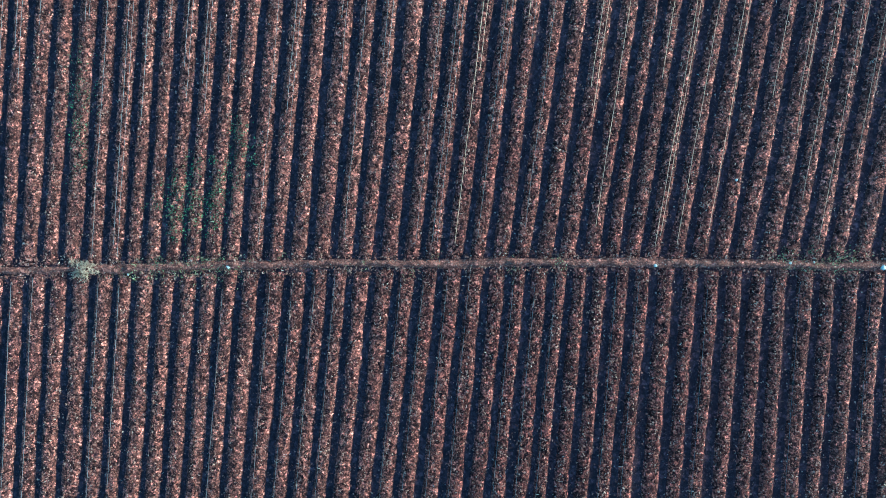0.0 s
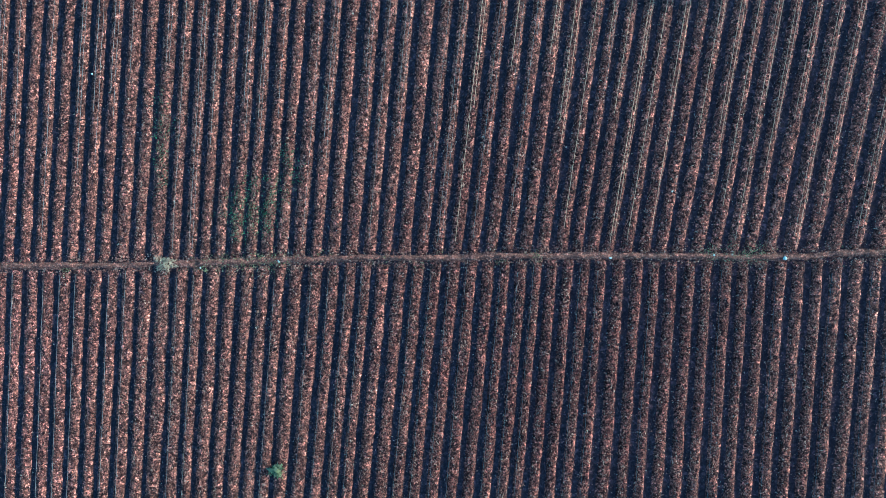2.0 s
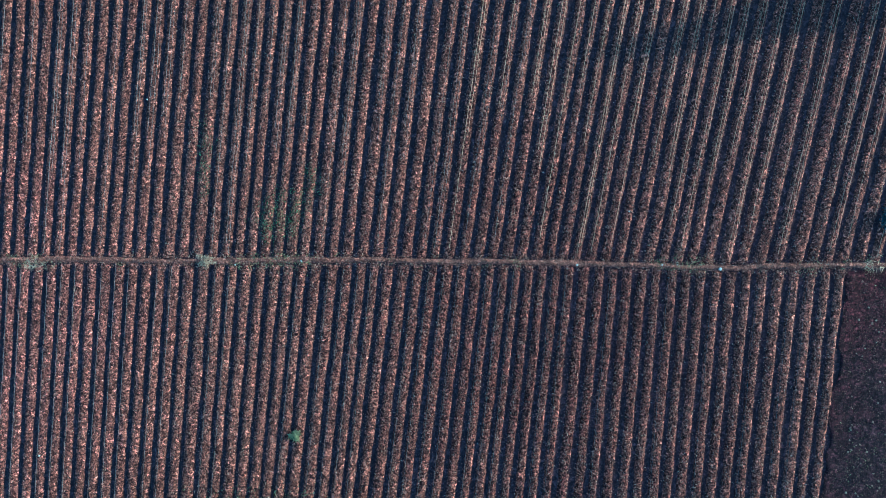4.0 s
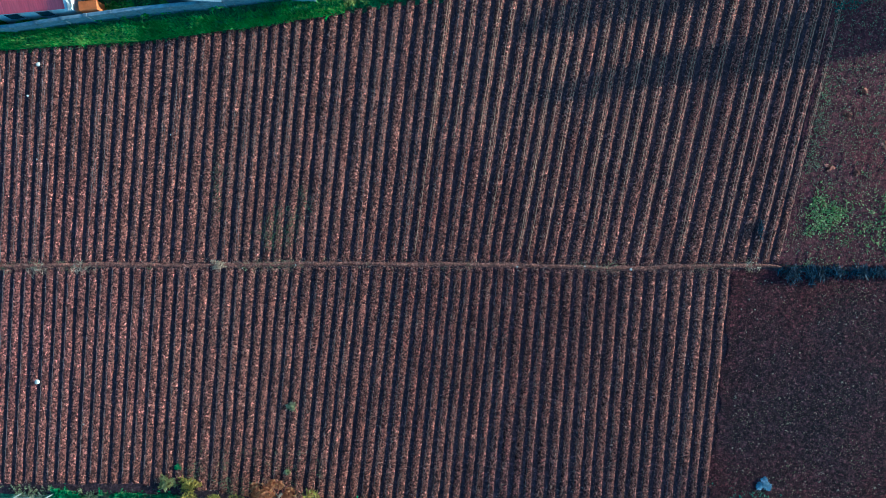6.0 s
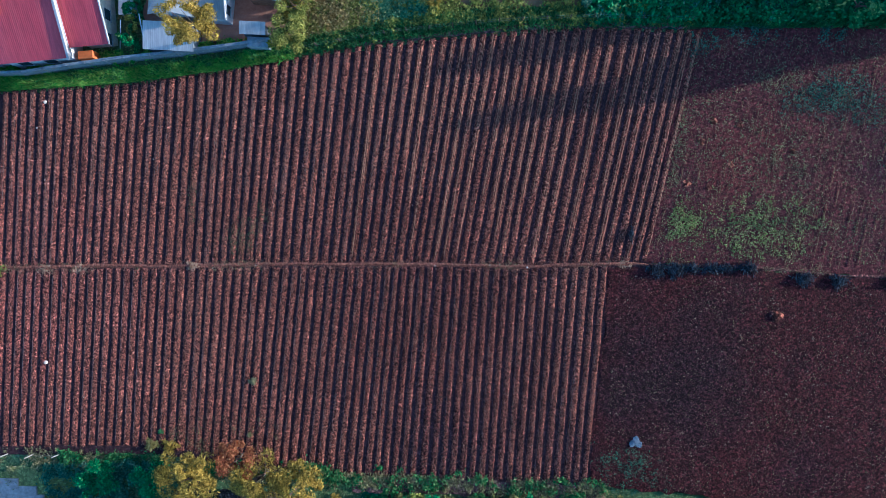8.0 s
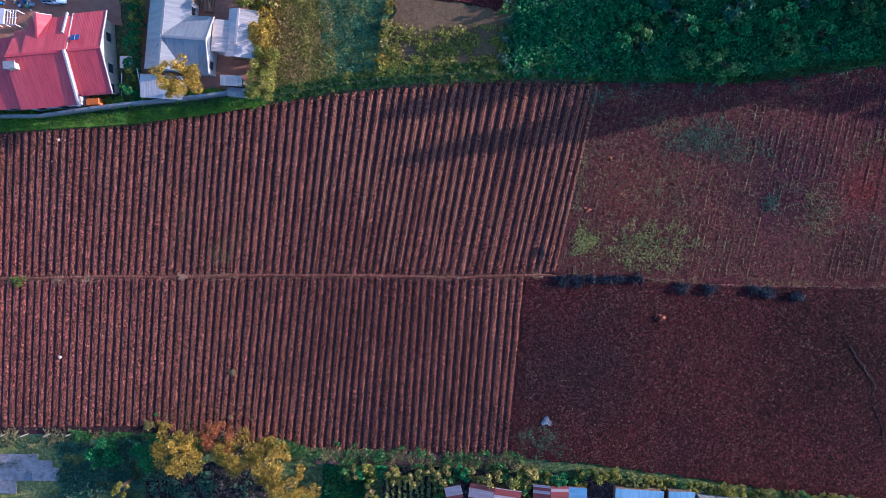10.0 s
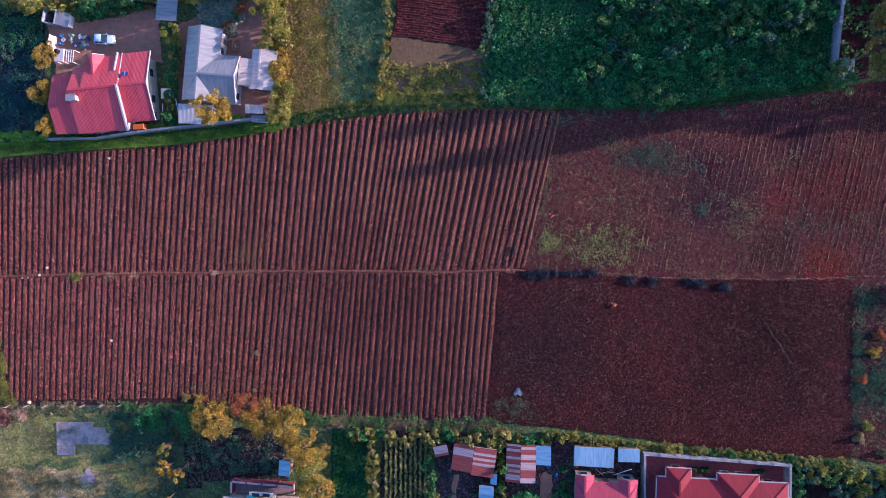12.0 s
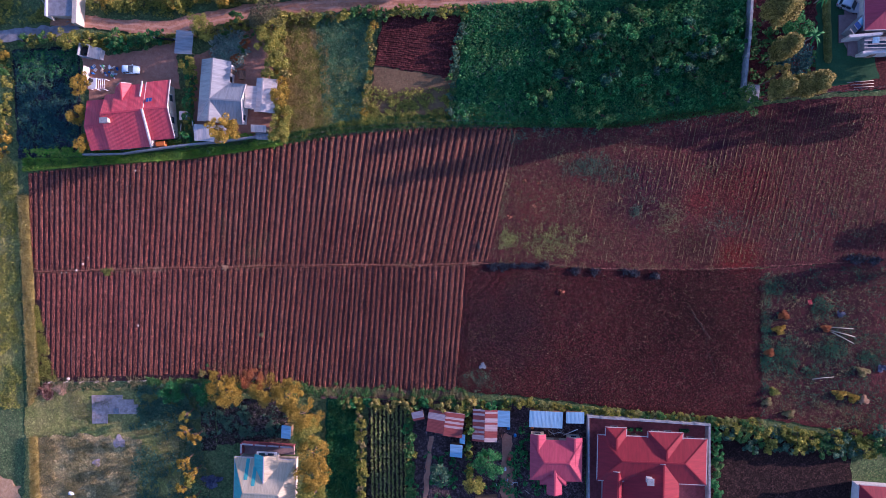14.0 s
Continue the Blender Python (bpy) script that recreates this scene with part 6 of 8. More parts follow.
fence("plot_fence", "leaning pale stakes along the lower field edge", [(-80.5, -23.5), (-70.0, -23.3), (-60.0, -23.0)], 3.3, 1.6, "pole")

# ---------------------------------------------------------------- stones, heaps and mounds
def stone(x, y, s, seed, mat="stone", label="pale stone lying on the earth", group="stones on the field"):
    rng = np.random.default_rng(seed)
    bm = bmesh.new()
    bmesh.ops.create_icosphere(bm, subdivisions=2, radius=s)
    for v in bm.verts:
        v.co *= 1 + 0.28 * noise.noise(v.co / s * 1.3 + Vector((seed * 3.1, 0, 0)))
        v.co.z *= 0.7
    me = bpy.data.meshes.new("stone")
    bm.to_mesh(me)
    bm.free()
    me.materials.append(M[mat])
    o = new("stone", me)
    o.matrix_world = pose(x, y, s * 0.35 + 0.08, 0, 0, float(rng.uniform(0, 360)))
    return tagged(o, label, "stone", group)


for i, (x, y, s) in enumerate([(-4.0, 0.0, 0.2), (-61.9, 19.6, 0.25), (-61.8, -11.9, 0.28), (-35.7, 0.06, 0.17), (-41.0, -0.35, 0.1), (-14.5, 0.1, 0.13), (-48.3, 12.6, 0.1), (-73.4, 0.7, 0.3), (-74.8, -0.6, 0.28), (-77.0, -1.0, 0.22), (-78.0, -1.1, 0.22), (-72.3, 2.0, 0.22), (-8.2, 0.2, 0.13), (-7.1, 0.25, 0.08), (-10.7, 4.2, 0.1), (-63.0, 16.5, 0.16), (66.0, 4.6, 0.2), (-76.9, -22.9, 0.4), (-62.0, 10.2, 0.12), (-57.0, -16.0, 0.12)]):
    stone(x, y, s * (0.65 if s < 0.25 else 0.85), i)


def heap(name, label, x, y, n, r, h, mat, seed, leaf=0.3, long=5.0, category="heap", group="", up=0.6):
    """A loose heap of stalks or cut weeds."""
    rng = np.random.default_rng(seed)
    a, q = rng.uniform(0, 2 * math.pi, n), np.sqrt(rng.uniform(0, 1, n))
    lobes = 1 + 0.35 * np.sin(a * 3 + seed) + 0.2 * np.sin(a * 5 + seed * 2)
    c = np.stack([np.cos(a) * q * r * lobes, np.sin(a) * q * r * 0.75 * lobes, 0.06 + h * (1 - q ** 1.5) * rng.uniform(0.2, 1, n)], -1)
    o = new(name, quad_mesh(name, leaves(c, leaf / long * 2, up, long, rng), mat))
    o.matrix_world = pose(x, y, 0.03)
    return tagged(o, label, category, group, "stuff")


M["rot"] = earth("rotted_stalks", (0.012, 0.011, 0.014), (0.025, 0.023, 0.028), (0.045, 0.043, 0.05), (0.1, 0.1, 0.11), 0.66, 12.0, chips=9.0, bite=0.6)
M["straw"] = leafy("bleached_straw", (0.6, 0.36, 0.2), (0.82, 0.54, 0.32), (0.92, 0.66, 0.42), sheen=0.3)
heap("straw_heap", "small heap of bleached straw on the path", -43.4, -0.1, 420, 0.7, 0.2, M["straw"], 1, 0.14, 7.0, up=0.15)
heap("straw_heap", "scatter of bleached straw along the path", -62.0, -0.6, 80, 1.0, 0.1, M["straw"], 2, 0.3, 15.0)
heap("straw_heap", "scatter of bleached straw along the path", -57.5, -0.5, 80, 0.9, 0.1, M["straw"], 3, 0.3, 15.0)
heap("straw_heap", "scatter of dry straw at the path's end", 7.0, 0.5, 40, 0.7, 0.1, M["straw"], 4, 0.3, 15.0)
heap("weed_tuft", "small tuft of olive-brown weeds between beds", -36.0, -13.6, 90, 0.36, 0.22, M["pale_weed"], 5, 0.3, 3.0, "weeds")
heap("weed_tuft", "tuft of green weeds beside the path", -68.3, -0.9, 220, 1.0, 0.3, M["olive_leaf"], 6, 0.25, 2.5, "weeds")
heap("weed_tuft", "clump of tall yellow grass at the end of the beds", -46.2, -21.6, 260, 0.9, 0.4, M["gold_leaf"], 7, 0.3, 6.0, "grass")
heap("weed_tuft", "clump of dry golden grass at the end of the beds", -48.4, -21.5, 200, 0.8, 0.4, M["dry_grass"], 8, 0.3, 6.0, "grass")
heap("weed_tuft", "small bright green weed at the end of a bed", -47.3, -19.9, 60, 0.34, 0.25, M["green_leaf"], 9, 0.14, 2.0, "weeds")
heap("weed_tuft", "small yellow-green weed between beds", -36.4, -20.0, 40, 0.28, 0.2, M["pale_weed"], 10, 0.2, 2.0, "weeds")
# x, y, half length and half width of each dark tangle along the ditch
TANGLES = [(10.4, -0.2, 1.2, 0.9), (12.6, -0.2, 1.5, 0.9), (14.4, 0.0, 0.8, 0.6), (16.4, 0.0, 1.2, 0.6), (17.9, 0.1, 0.9, 0.5), (20.2, 0.1, 1.3, 0.7), (26.2, -1.1, 1.1, 0.8), (29.8, -1.3, 1.0, 0.8), (35.7, -1.3, 0.9, 0.7), (37.4, -1.6, 1.1, 0.8), (41.2, -2.1, 1.1, 0.7), (7.6, 3.8, 0.22, 0.9), (77.8, 0.9, 2.0, 1.0), (80.9, 0.7, 1.7, 0.9)]
rng = np.random.default_rng(20)
for i, (x, y, rx, ry) in enumerate(TANGLES):
    n = int(210 * rx * ry) + 50
    a = rng.uniform(0, 2 * math.pi, n)
    q = np.sqrt(rng.uniform(0, 1, n)) * (0.85 + 0.25 * np.sin(a * 3 + i) + 0.2 * np.sin(a * 7 + 2 * i))
    c = np.stack([np.cos(a) * q * rx, np.sin(a) * q * ry, 0.1 + 0.4 * np.clip(1 - q ** 1.6, 0, 1) * rng.uniform(0.3, 1, n)], -1)
    d = rng.normal(size=(n, 3)) * (0.5, 1.0, 0.35)
    d *= (rng.uniform(0.15, 0.5, n) / np.linalg.norm(d, axis=1))[:, None]
    s_ = np.cross(d, rng.normal(size=(n, 3)))
    s_ *= (rng.uniform(0.012, 0.03, n) / np.linalg.norm(s_, axis=1))[:, None]
    t = thing("stalk_heap", x, y, "tangled heap of blackened cut stalks along a ditch", "heap", group="heaps along the ditch")
    part("stalk_mass", quad_mesh("stalk_mass", np.stack([c - d - s_, c - d + s_, c + d + s_, c + d - s_], 1), M["black_heap"]), t)
    u, v = np.meshgrid(np.linspace(0, 2 * math.pi, 21), np.linspace(0, 1, 6))
    k = v * (0.85 + 0.12 * np.sin(u * 3 + i) + 0.08 * np.sin(u * 5 + 2 * i))
    part("rotted_core", grid_mesh("rotted_core", np.dstack([0.55 * rx * k * np.cos(u), 0.55 * ry * k * np.sin(u), 0.04 + 0.2 * (1 - v ** 2)]), M["rot"]), t)


def mound(x, y, r, h, mat, label, seed):
    u, v = np.meshgrid(np.linspace(0, 2 * math.pi, 25), np.linspace(0, 1, 8))
    rr = r * v * (1 + 0.2 * np.sin(u * 3 + seed) + 0.12 * np.sin(u * 5 + 2 * seed))
    zz = h * (1 - v ** 2) * (1 + 0.35 * soft_noise(rr * np.cos(u) + seed, rr * np.sin(u), 0.3, 7)) + 0.04 * RNG.uniform(-1, 1, u.shape) * (v < 0.95)
    zz[:, -1] = zz[:, 0]
    o = new("earth_mound", grid_mesh("earth_mound", np.dstack([rr * np.cos(u), rr * np.sin(u), zz]), mat))
    o.matrix_world = pose(x, y, 0.02)
    return tagged(o, label, "mound", "earth mounds")


M["orange_soil"] = earth("orange_subsoil", (0.18, 0.055, 0.03), (0.3, 0.1, 0.055), (0.4, 0.16, 0.09), (0.5, 0.3, 0.2), 0.7, 6.0, chips=6.0)
mound(23.4, -5.2, 0.65, 0.35, M["orange_soil"], "small mound of orange subsoil", 1)
for i, (x, y, r) in enumerate([(15.2, 14.1, 0.45), (13.6, 9.4, 0.45), (16.0, 9.0, 0.4), (16.5, 16.4, 0.45), (19.3, 15.9, 0.4), (18.4, 11.6, 0.4), (25.0, 13.0, 0.4)]):
    mound(x, y, r, 0.12, M["orange_soil"], "small mound of dug orange-red earth", i)
TUFTS = [(64.8, -9.6, 0.9, "rusty_leaf", "rust-orange"), (62.2, -16.6, 0.8, "rusty_leaf", "rust-orange"), (64.0, -12.3, 1.0, "gold_leaf", "golden"), (74.9, -24.4, 1.1, "gold_leaf", "golden"), (77.3, -25.0, 1.0, "gold_leaf", "golden"), (63.0, -24.0, 0.8, "olive_leaf", "olive"), (79.2, -25.4, 0.8, "straw", "pale tan"), (61.8, -26.0, 0.8, "pale_weed", "dry tan"), (65.8, -28.2, 0.9, "pale_weed", "dry tan"), (72.4, -12.0, 0.7, "rusty_leaf", "rust-brown"), (79.0, -20.1, 1.0, "pale_weed", "dry tan")]
for i, (x, y, r, mat, tone) in enumerate(TUFTS):
    heap("dry_tuft", f"{tone} tuft of drying plants on a weedy plot", x, y, 420, r, 0.7, M[mat], 60 + i, 0.26, 3.0, "plant", "dry tufts on the weed plot", 0.4)
for x_, y_, mat, colour in ((69.5, -7.1, "plastic_red", "red"),):
    t = thing("plastic_sheet", x_, y_, f"crumpled {colour} plastic sheet among weeds", "sheet", rz=30.0 * x_)
    u, v = np.meshgrid(np.linspace(-0.42, 0.42, 9), np.linspace(-0.32, 0.32, 8))
    part("cloth", grid_mesh("cloth", np.dstack([u + 0.1 * soft_noise(u, v, 0.3, 4), v, 0.3 + 0.12 * soft_noise(u + x_, v, 0.22, 5)]), M[mat]), t)
M["blue_scrap"] = leafy("pale_blue_plastic", (0.06, 0.065, 0.13), (0.12, 0.13, 0.22), (0.32, 0.33, 0.4), sheen=0.05)
M["ash"] = leafy("pale_ash", (0.22, 0.24, 0.28), (0.4, 0.43, 0.48), (0.6, 0.62, 0.66), sheen=0.05)
heap("brush_heap", "heap of pinkish dry brush at a field corner", -82.1, -25.4, 420, 2.0, 0.6, M["litter"], 42, 0.5, 5.0)
heap("brush_heap", "heap of pale dry brush along a field edge", -78.6, -25.0, 260, 1.4, 0.5, M["straw"], 43, 0.4, 5.0)
mound(-66.3, -35.8, 1.25, 0.03, M["slab"], "low patch of pale bare earth in a meadow", 3)
mound(-71.2, -40.2, 0.8, 0.03, M["slab"], "low patch of pale bare earth in a meadow", 5)
heap("blue_sheet_heap", "crumpled bluish plastic sheeting on the ground", -46.8, -43.4, 340, 1.5, 0.3, M["blue_scrap"], 44, 0.4, 1.8)
t = thing("sack", -76.7, -46.6, "pinkish white sack lying in dry grass", "sack")
part("body", tube("body", [(-0.6, 0.1, 0.15), (-0.3, 0.1, 0.25), (0.3, -0.05, 0.25), (0.7, -0.2, 0.12)], [0.1, 0.38, 0.34, 0.06], M["plastic_white"], 10), t)
heap("plastic_litter", "pale blue scraps of plastic among weeds", 75.1, -9.4, 40, 0.6, 0.1, M["blue_scrap"], 45, 0.3, 1.5)
heap("plastic_litter", "pale blue scraps of plastic among weeds", 82.4, -19.4, 70, 0.9, 0.1, M["blue_scrap"], 46, 0.3, 1.5)
heap("ash_heap", "pale grey ash and rubbish on bare soil", 8.2, -19.6, 220, 0.6, 0.08, M["ash"], 41, 0.14, 1.5)

# ---------------------------------------------------------------- low plants
def blob(cx, cy, rx, ry, soft=0.5):
    return lambda x, y: np.clip((1.0 - np.sqrt(((x - cx) / rx) ** 2 + ((y - cy) / ry) ** 2)) / soft + 0.4 * soft_noise(x, y, 0.9, 12), 0, 1)


def anyof(*fs):
    return lambda x, y: np.maximum.reduce([f(x, y) for f in fs])


def spotted(level, size, seed):
    return lambda x, y: np.clip((0.75 * soft_noise(x + 0.6 * y, y - 0.4 * x, size, seed) + 0.6 * soft_noise(x - 0.3 * y, y + 0.5 * x, size * 0.31, seed + 1) + 0.3 * soft_noise(x, y, 0.5, seed + 2) + level) * 2, 0, 1)


M["crop_leaf"] = leafy("blue_green_crop_leaves", (0.05, 0.15, 0.07), (0.1, 0.24, 0.11), (0.18, 0.33, 0.15), (0.34, 0.44, 0.2))
M["drying_leaf"] = leafy("drying_bean_leaves", (0.18, 0.14, 0.03), (0.4, 0.28, 0.08), (0.58, 0.41, 0.13), (0.66, 0.52, 0.2))
M["weed_bright"] = leafy("bright_weed_leaves", (0.135, 0.19, 0.04), (0.27, 0.31, 0.068), (0.4, 0.41, 0.115), (0.52, 0.475, 0.195))
M["weed_olive"] = leafy("olive_weed_leaves", (0.1, 0.11, 0.04), (0.19, 0.19, 0.07), (0.3, 0.28, 0.12), (0.42, 0.37, 0.2))
M["weed_teal"] = leafy("bluish_weed_leaves", (0.03, 0.08, 0.05), (0.06, 0.13, 0.08), (0.11, 0.19, 0.12), (0.22, 0.29, 0.2))
M["plot_leaf"] = leafy("bluish_plot_weeds", (0.012, 0.07, 0.04), (0.025, 0.12, 0.065), (0.05, 0.17, 0.09), (0.11, 0.23, 0.13))
M["weed_leaf"] = leafy("field_weed_leaves", (0.07, 0.11, 0.04), (0.13, 0.18, 0.06), (0.22, 0.26, 0.1), (0.34, 0.34, 0.17))
UPPER = ([(9.6, 0.9), (58, 0.2), (84, 1.2)], [(14.5, 26.0), (34, 25.8), (56, 28.2), (84, 31.0)])
EDGE = lambda x, y: np.clip(1 - np.abs(x - (9.4 + 0.19 * y) - 0.8) / 1.1, 0, 1) * np.clip((20 - y) / 4, 0, 1) * np.clip((y - 8) / 3, 0, 1)
herbage("field_weeds", "dense bright green weeds at a field's corner", *UPPER, 60000, 0.2, 0.1, M["weed_bright"], thin=anyof(blob(13.4, 5.0, 2.6, 2.9, 0.8), lambda x, y: 0.7 * blob(20.5, 4.6, 7.0, 3.8, 1.2)(x, y)), per=5, seed=31)
herbage("field_weeds", "pale olive weeds speckled over red soil", *UPPER, 42000, 0.16, 0.075, M["weed_olive"], thin=anyof(lambda x, y: 0.55 * blob(22.5, 12.5, 7.0, 5.5, 1.2)(x, y), lambda x, y: 0.8 * blob(23.8, 20.8, 4.0, 2.0, 0.9)(x, y), blob(43.5, 9.5, 3.5, 4.8, 0.9), lambda x, y: 0.6 * blob(50.5, 18.0, 4.0, 2.4, 1.0)(x, y), lambda x, y: 0.9 * EDGE(x, y), lambda x, y: 0.35 * blob(24, 5.0, 13, 5.0, 1.5)(x, y), lambda x, y: 0.12 * spotted(0.15, 3.0, 135)(x, y) * (x < 36), lambda x, y: 0.4 * blob(76, 14, 9, 10, 2.0)(x, y)), per=5, seed=131)
herbage("field_weeds", "bluish green weeds in a loose patch", *UPPER, 70000, 0.18, 0.085, M["weed_teal"], thin=anyof(blob(28.5, 19.0, 5.5, 3.0, 1.0), blob(37.8, 10.3, 1.6, 1.6, 0.8), lambda x, y: 0.7 * blob(33, 18.0, 6, 2.6, 1.2)(x, y), lambda x, y: 0.14 * blob(39, 13.0, 6, 6, 1.6)(x, y), lambda x, y: 0.3 * blob(55, 8.0, 8, 2.5, 1.4)(x, y), lambda x, y: 0.25 * blob(70, 6, 12, 5, 1.8)(x, y)), per=5, seed=134)
herbage("field_weeds", "bluish green weeds along a field's top edge", [(13.4, 23.5), (34, 23.5), (57, 26.5)], [(14.2, 27.6), (34, 27.2), (57, 30)], 5200, 0.26, 0.1, M["weed_teal"], per=6, thin=lambda x, y: spotted(0.1, 3.0, 46)(x, y) * np.clip((y - 24.0 - 0.06 * np.maximum(x - 34, 0) - 1.2 * soft_noise(x, y, 2.0, 47)) / 2.5, 0, 1) * np.clip((34 - x) / 6, 0.3, 1), seed=132)
herbage("pale_field_weeds", "sparse pale dry weeds over a red field", *UPPER, 46000, 0.08, 0.055, M["pale_weed"], thin=lambda x, y: np.maximum(spotted(0.2, 7.0, 14)(x, y), 0.75 * (x < 34)) * np.clip(1.4 * np.cos((x - 0.22 * y) * 2 * math.pi / 0.95) + 0.35, 0, 1), per=3, seed=32)
rng = np.random.default_rng(30)
slivers = []
for k in range(82):
    m = int(rng.uniform(40, 130))
    x0, y = 7.0 + 0.95 * k, rng.uniform(0.5, 31, m)
    x = x0 + 0.22 * y + rng.normal(size=m) * 0.04
    keep = (y > at(WAY, x) + 0.7) & (y < np.interp(x, [13, 34, 56, 84], [26, 25.8, 28.2, 31])) & (x > 9.8 + 0.2 * y) & (rng.uniform(0, 1, m) < np.clip(0.3 + 0.5 * soft_noise(x, y, 9.0, 61) + 0.018 * (x - 30), 0.08, 1))
    x, y = x[keep], y[keep]
    L, w = rng.uniform(0.4, 1.9, len(x)), rng.uniform(0.006, 0.015, len(x))
    z = np.full(len(x), 0.1)
    slivers.append(np.stack([np.stack([x + a * 0.22 * L + b * w, y + a * L, z - 1.2 * b * w], -1) for a, b in ((-0.5, -1), (-0.5, 1), (0.5, 1), (0.5, -1))], 1))
tagged(new("drill_straw", quad_mesh("drill_straw", np.concatenate(slivers), M["pale_weed"])), "pale straw lying along the drill lines of a red field", "straw", "", "stuff")
LOWER = ([(4.6, -24.2), (28.4, -26.4), (60.4, -28.4)], [(6.2, -0.7), (34.9, -1.6), (60.4, -1.4)])
herbage("pale_stubble", "sparse pale stubble over bare red soil", *LOWER, 9000, 0.08, 0.05, M["pale_weed"], thin=spotted(0.3, 9.0, 15), per=2, seed=33)
rng = np.random.default_rng(133)
for low, high, n, label in ((LOWER[0], LOWER[1], 18000, "dark red-brown earth clods over a bare field"), (UPPER[0], UPPER[1], 11000, "reddish earth clods over a weedy field")):
    P = span(low, high, rng.uniform(0, 1, n), rng.uniform(0, 1, n))
    tagged(new("field_clods", clod_mesh("field_clods", np.column_stack([P, np.full(n, 0.05)]), 0.085, M["field_clod"], rng, 0.7)), label, "clods", "", "stuff")
herbage("corner_weeds", "dull green weeds at a field corner", [(3.5, -25.2), (12, -26)], [(3, -19.5), (12, -21)], 900, 0.16, 0.08, M["grey_leaf"], thin=spotted(0.0, 2.0, 16), per=5, seed=34)
WEED = ([(60.6, -28.6), (84, -32.6)], [(60.6, -1.4), (84, 0.0)])
herbage("plot_weeds", "olive green weeds over dark soil", *WEED, 9000, 0.25, 0.08, M["weed_olive"], thin=anyof(lambda x, y: 0.6 * blob(61.4, -8, 1.4, 9, 0.7)(x, y), lambda x, y: 0.8 * blob(64.5, -25, 4, 3.5, 1.0)(x, y), lambda x, y: 0.8 * blob(73, -28, 8, 3.5, 1.0)(x, y), lambda x, y: 0.22 * spotted(0.3, 3.0, 17)(x, y)), per=5, seed=35)
herbage("plot_weeds", "bluish green weeds in patches", *WEED, 22000, 0.28, 0.09, M["plot_leaf"], thin=anyof(blob(64.6, -17.8, 4.2, 4.0, 0.9), blob(74, -16.0, 5.0, 2.8, 0.9), blob(72, -8.2, 2.8, 2.6, 0.9), blob(63.0, -4.0, 2.0, 2.6, 0.9), blob(80.5, -17.5, 3.6, 2.2, 0.9), blob(61.6, -15, 1.3, 12, 0.8), blob(69.5, -20.5, 2.2, 1.8, 0.9), lambda x, y: 0.2 * spotted(0.2, 4.1, 18)(x, y)), per=6, seed=36)
herbage("plot_weeds", "dry tawny weeds", *WEED, 9000, 0.25, 0.075, M["pale_weed"], thin=anyof(lambda x, y: 0.3 * spotted(0.3, 3.4, 19)(x, y), lambda x, y: 0.7 * blob(76, -20, 5, 1.6, 0.9)(x, y), lambda x, y: 0.6 * blob(77, -28, 6, 3, 0.9)(x, y)), per=4, seed=37)
herbage("ridge_weeds", "thin green weeds among the ridges", [(-44, 1), (-28, 1)], [(-44, 12), (-28, 12)], 2600, 0.14, 0.045, M["weed_leaf"], thin=anyof(blob(-37.5, 3.5, 2.6, 2.4), blob(-44, 8, 1.5, 4), blob(-35, 6, 1.0, 1.5)), per=6, seed=38, z=0.12)
herbage("path_weeds", "dry olive grass tufts along the path", [(-84, -1.5), (-43, -0.6), (7, 0.0), (60, -1.2)], [(-84, -0.4), (-43, 0.6), (7, 1.0), (60, -0.2)], 3600, 0.12, 0.045, M["pale_weed"], thin=spotted(0.0, 3.0, 20), per=6, seed=39, z=0.05)
herbage("edge_weeds", "green weeds at the lower field edge", [(-60, -24), (-32, -25.4), (5, -26.2)], [(-60, -22.6), (-32, -23.0), (5, -24.0)], 2200, 0.5, 0.15, M["green_leaf"], thin=spotted(0.1, 3.0, 23), per=14, seed=40)
herbage("edge_weeds", "dry pale weeds at the lower field edge", [(-84, -25.4), (-60, -24.8), (-32, -25.6), (5, -26.2)], [(-81, -22.9), (-60, -22.3), (-32, -24.0), (5, -24.4)], 4200, 0.3, 0.11, M["pale_weed"], thin=spotted(0.5, 2.4, 24), per=7, seed=41)

herbage("edge_weeds", "thin olive weeds over the ends of the beds", [(-47, -22.4), (-32, -22.8)], [(-46, -17.0), (-33, -18.0)], 900, 0.16, 0.05, M["weed_olive"], thin=lambda x, y: spotted(0.0, 1.8, 144)(x, y) * np.clip((-17.5 - y) / 3, 0, 1), per=6, seed=144, z=0.12)
herbage("edge_weeds", "olive green weeds in a bare field corner", [(-84.0, -23.4), (-79.4, -23.4)], [(-84.2, -8), (-83.4, -8)], 1700, 0.3, 0.1, M["olive_leaf"], thin=spotted(0.35, 2.0, 143), per=9, seed=143)

# verge between the garden wall and the field
blades("verge_grass", "thick bright green grass on a verge", [(-86, 19.8), (-71.5, 20.8), (-51, 21.8), (-40, 23.0), (-31.0, 24.2)], [(-86, 22.6), (-71.5, 22.4), (-51, 23.6), (-40, 24.4), (-31.0, 26.4)], 26000, 0.45, 0.035, M["lush_grass"], seed=51)
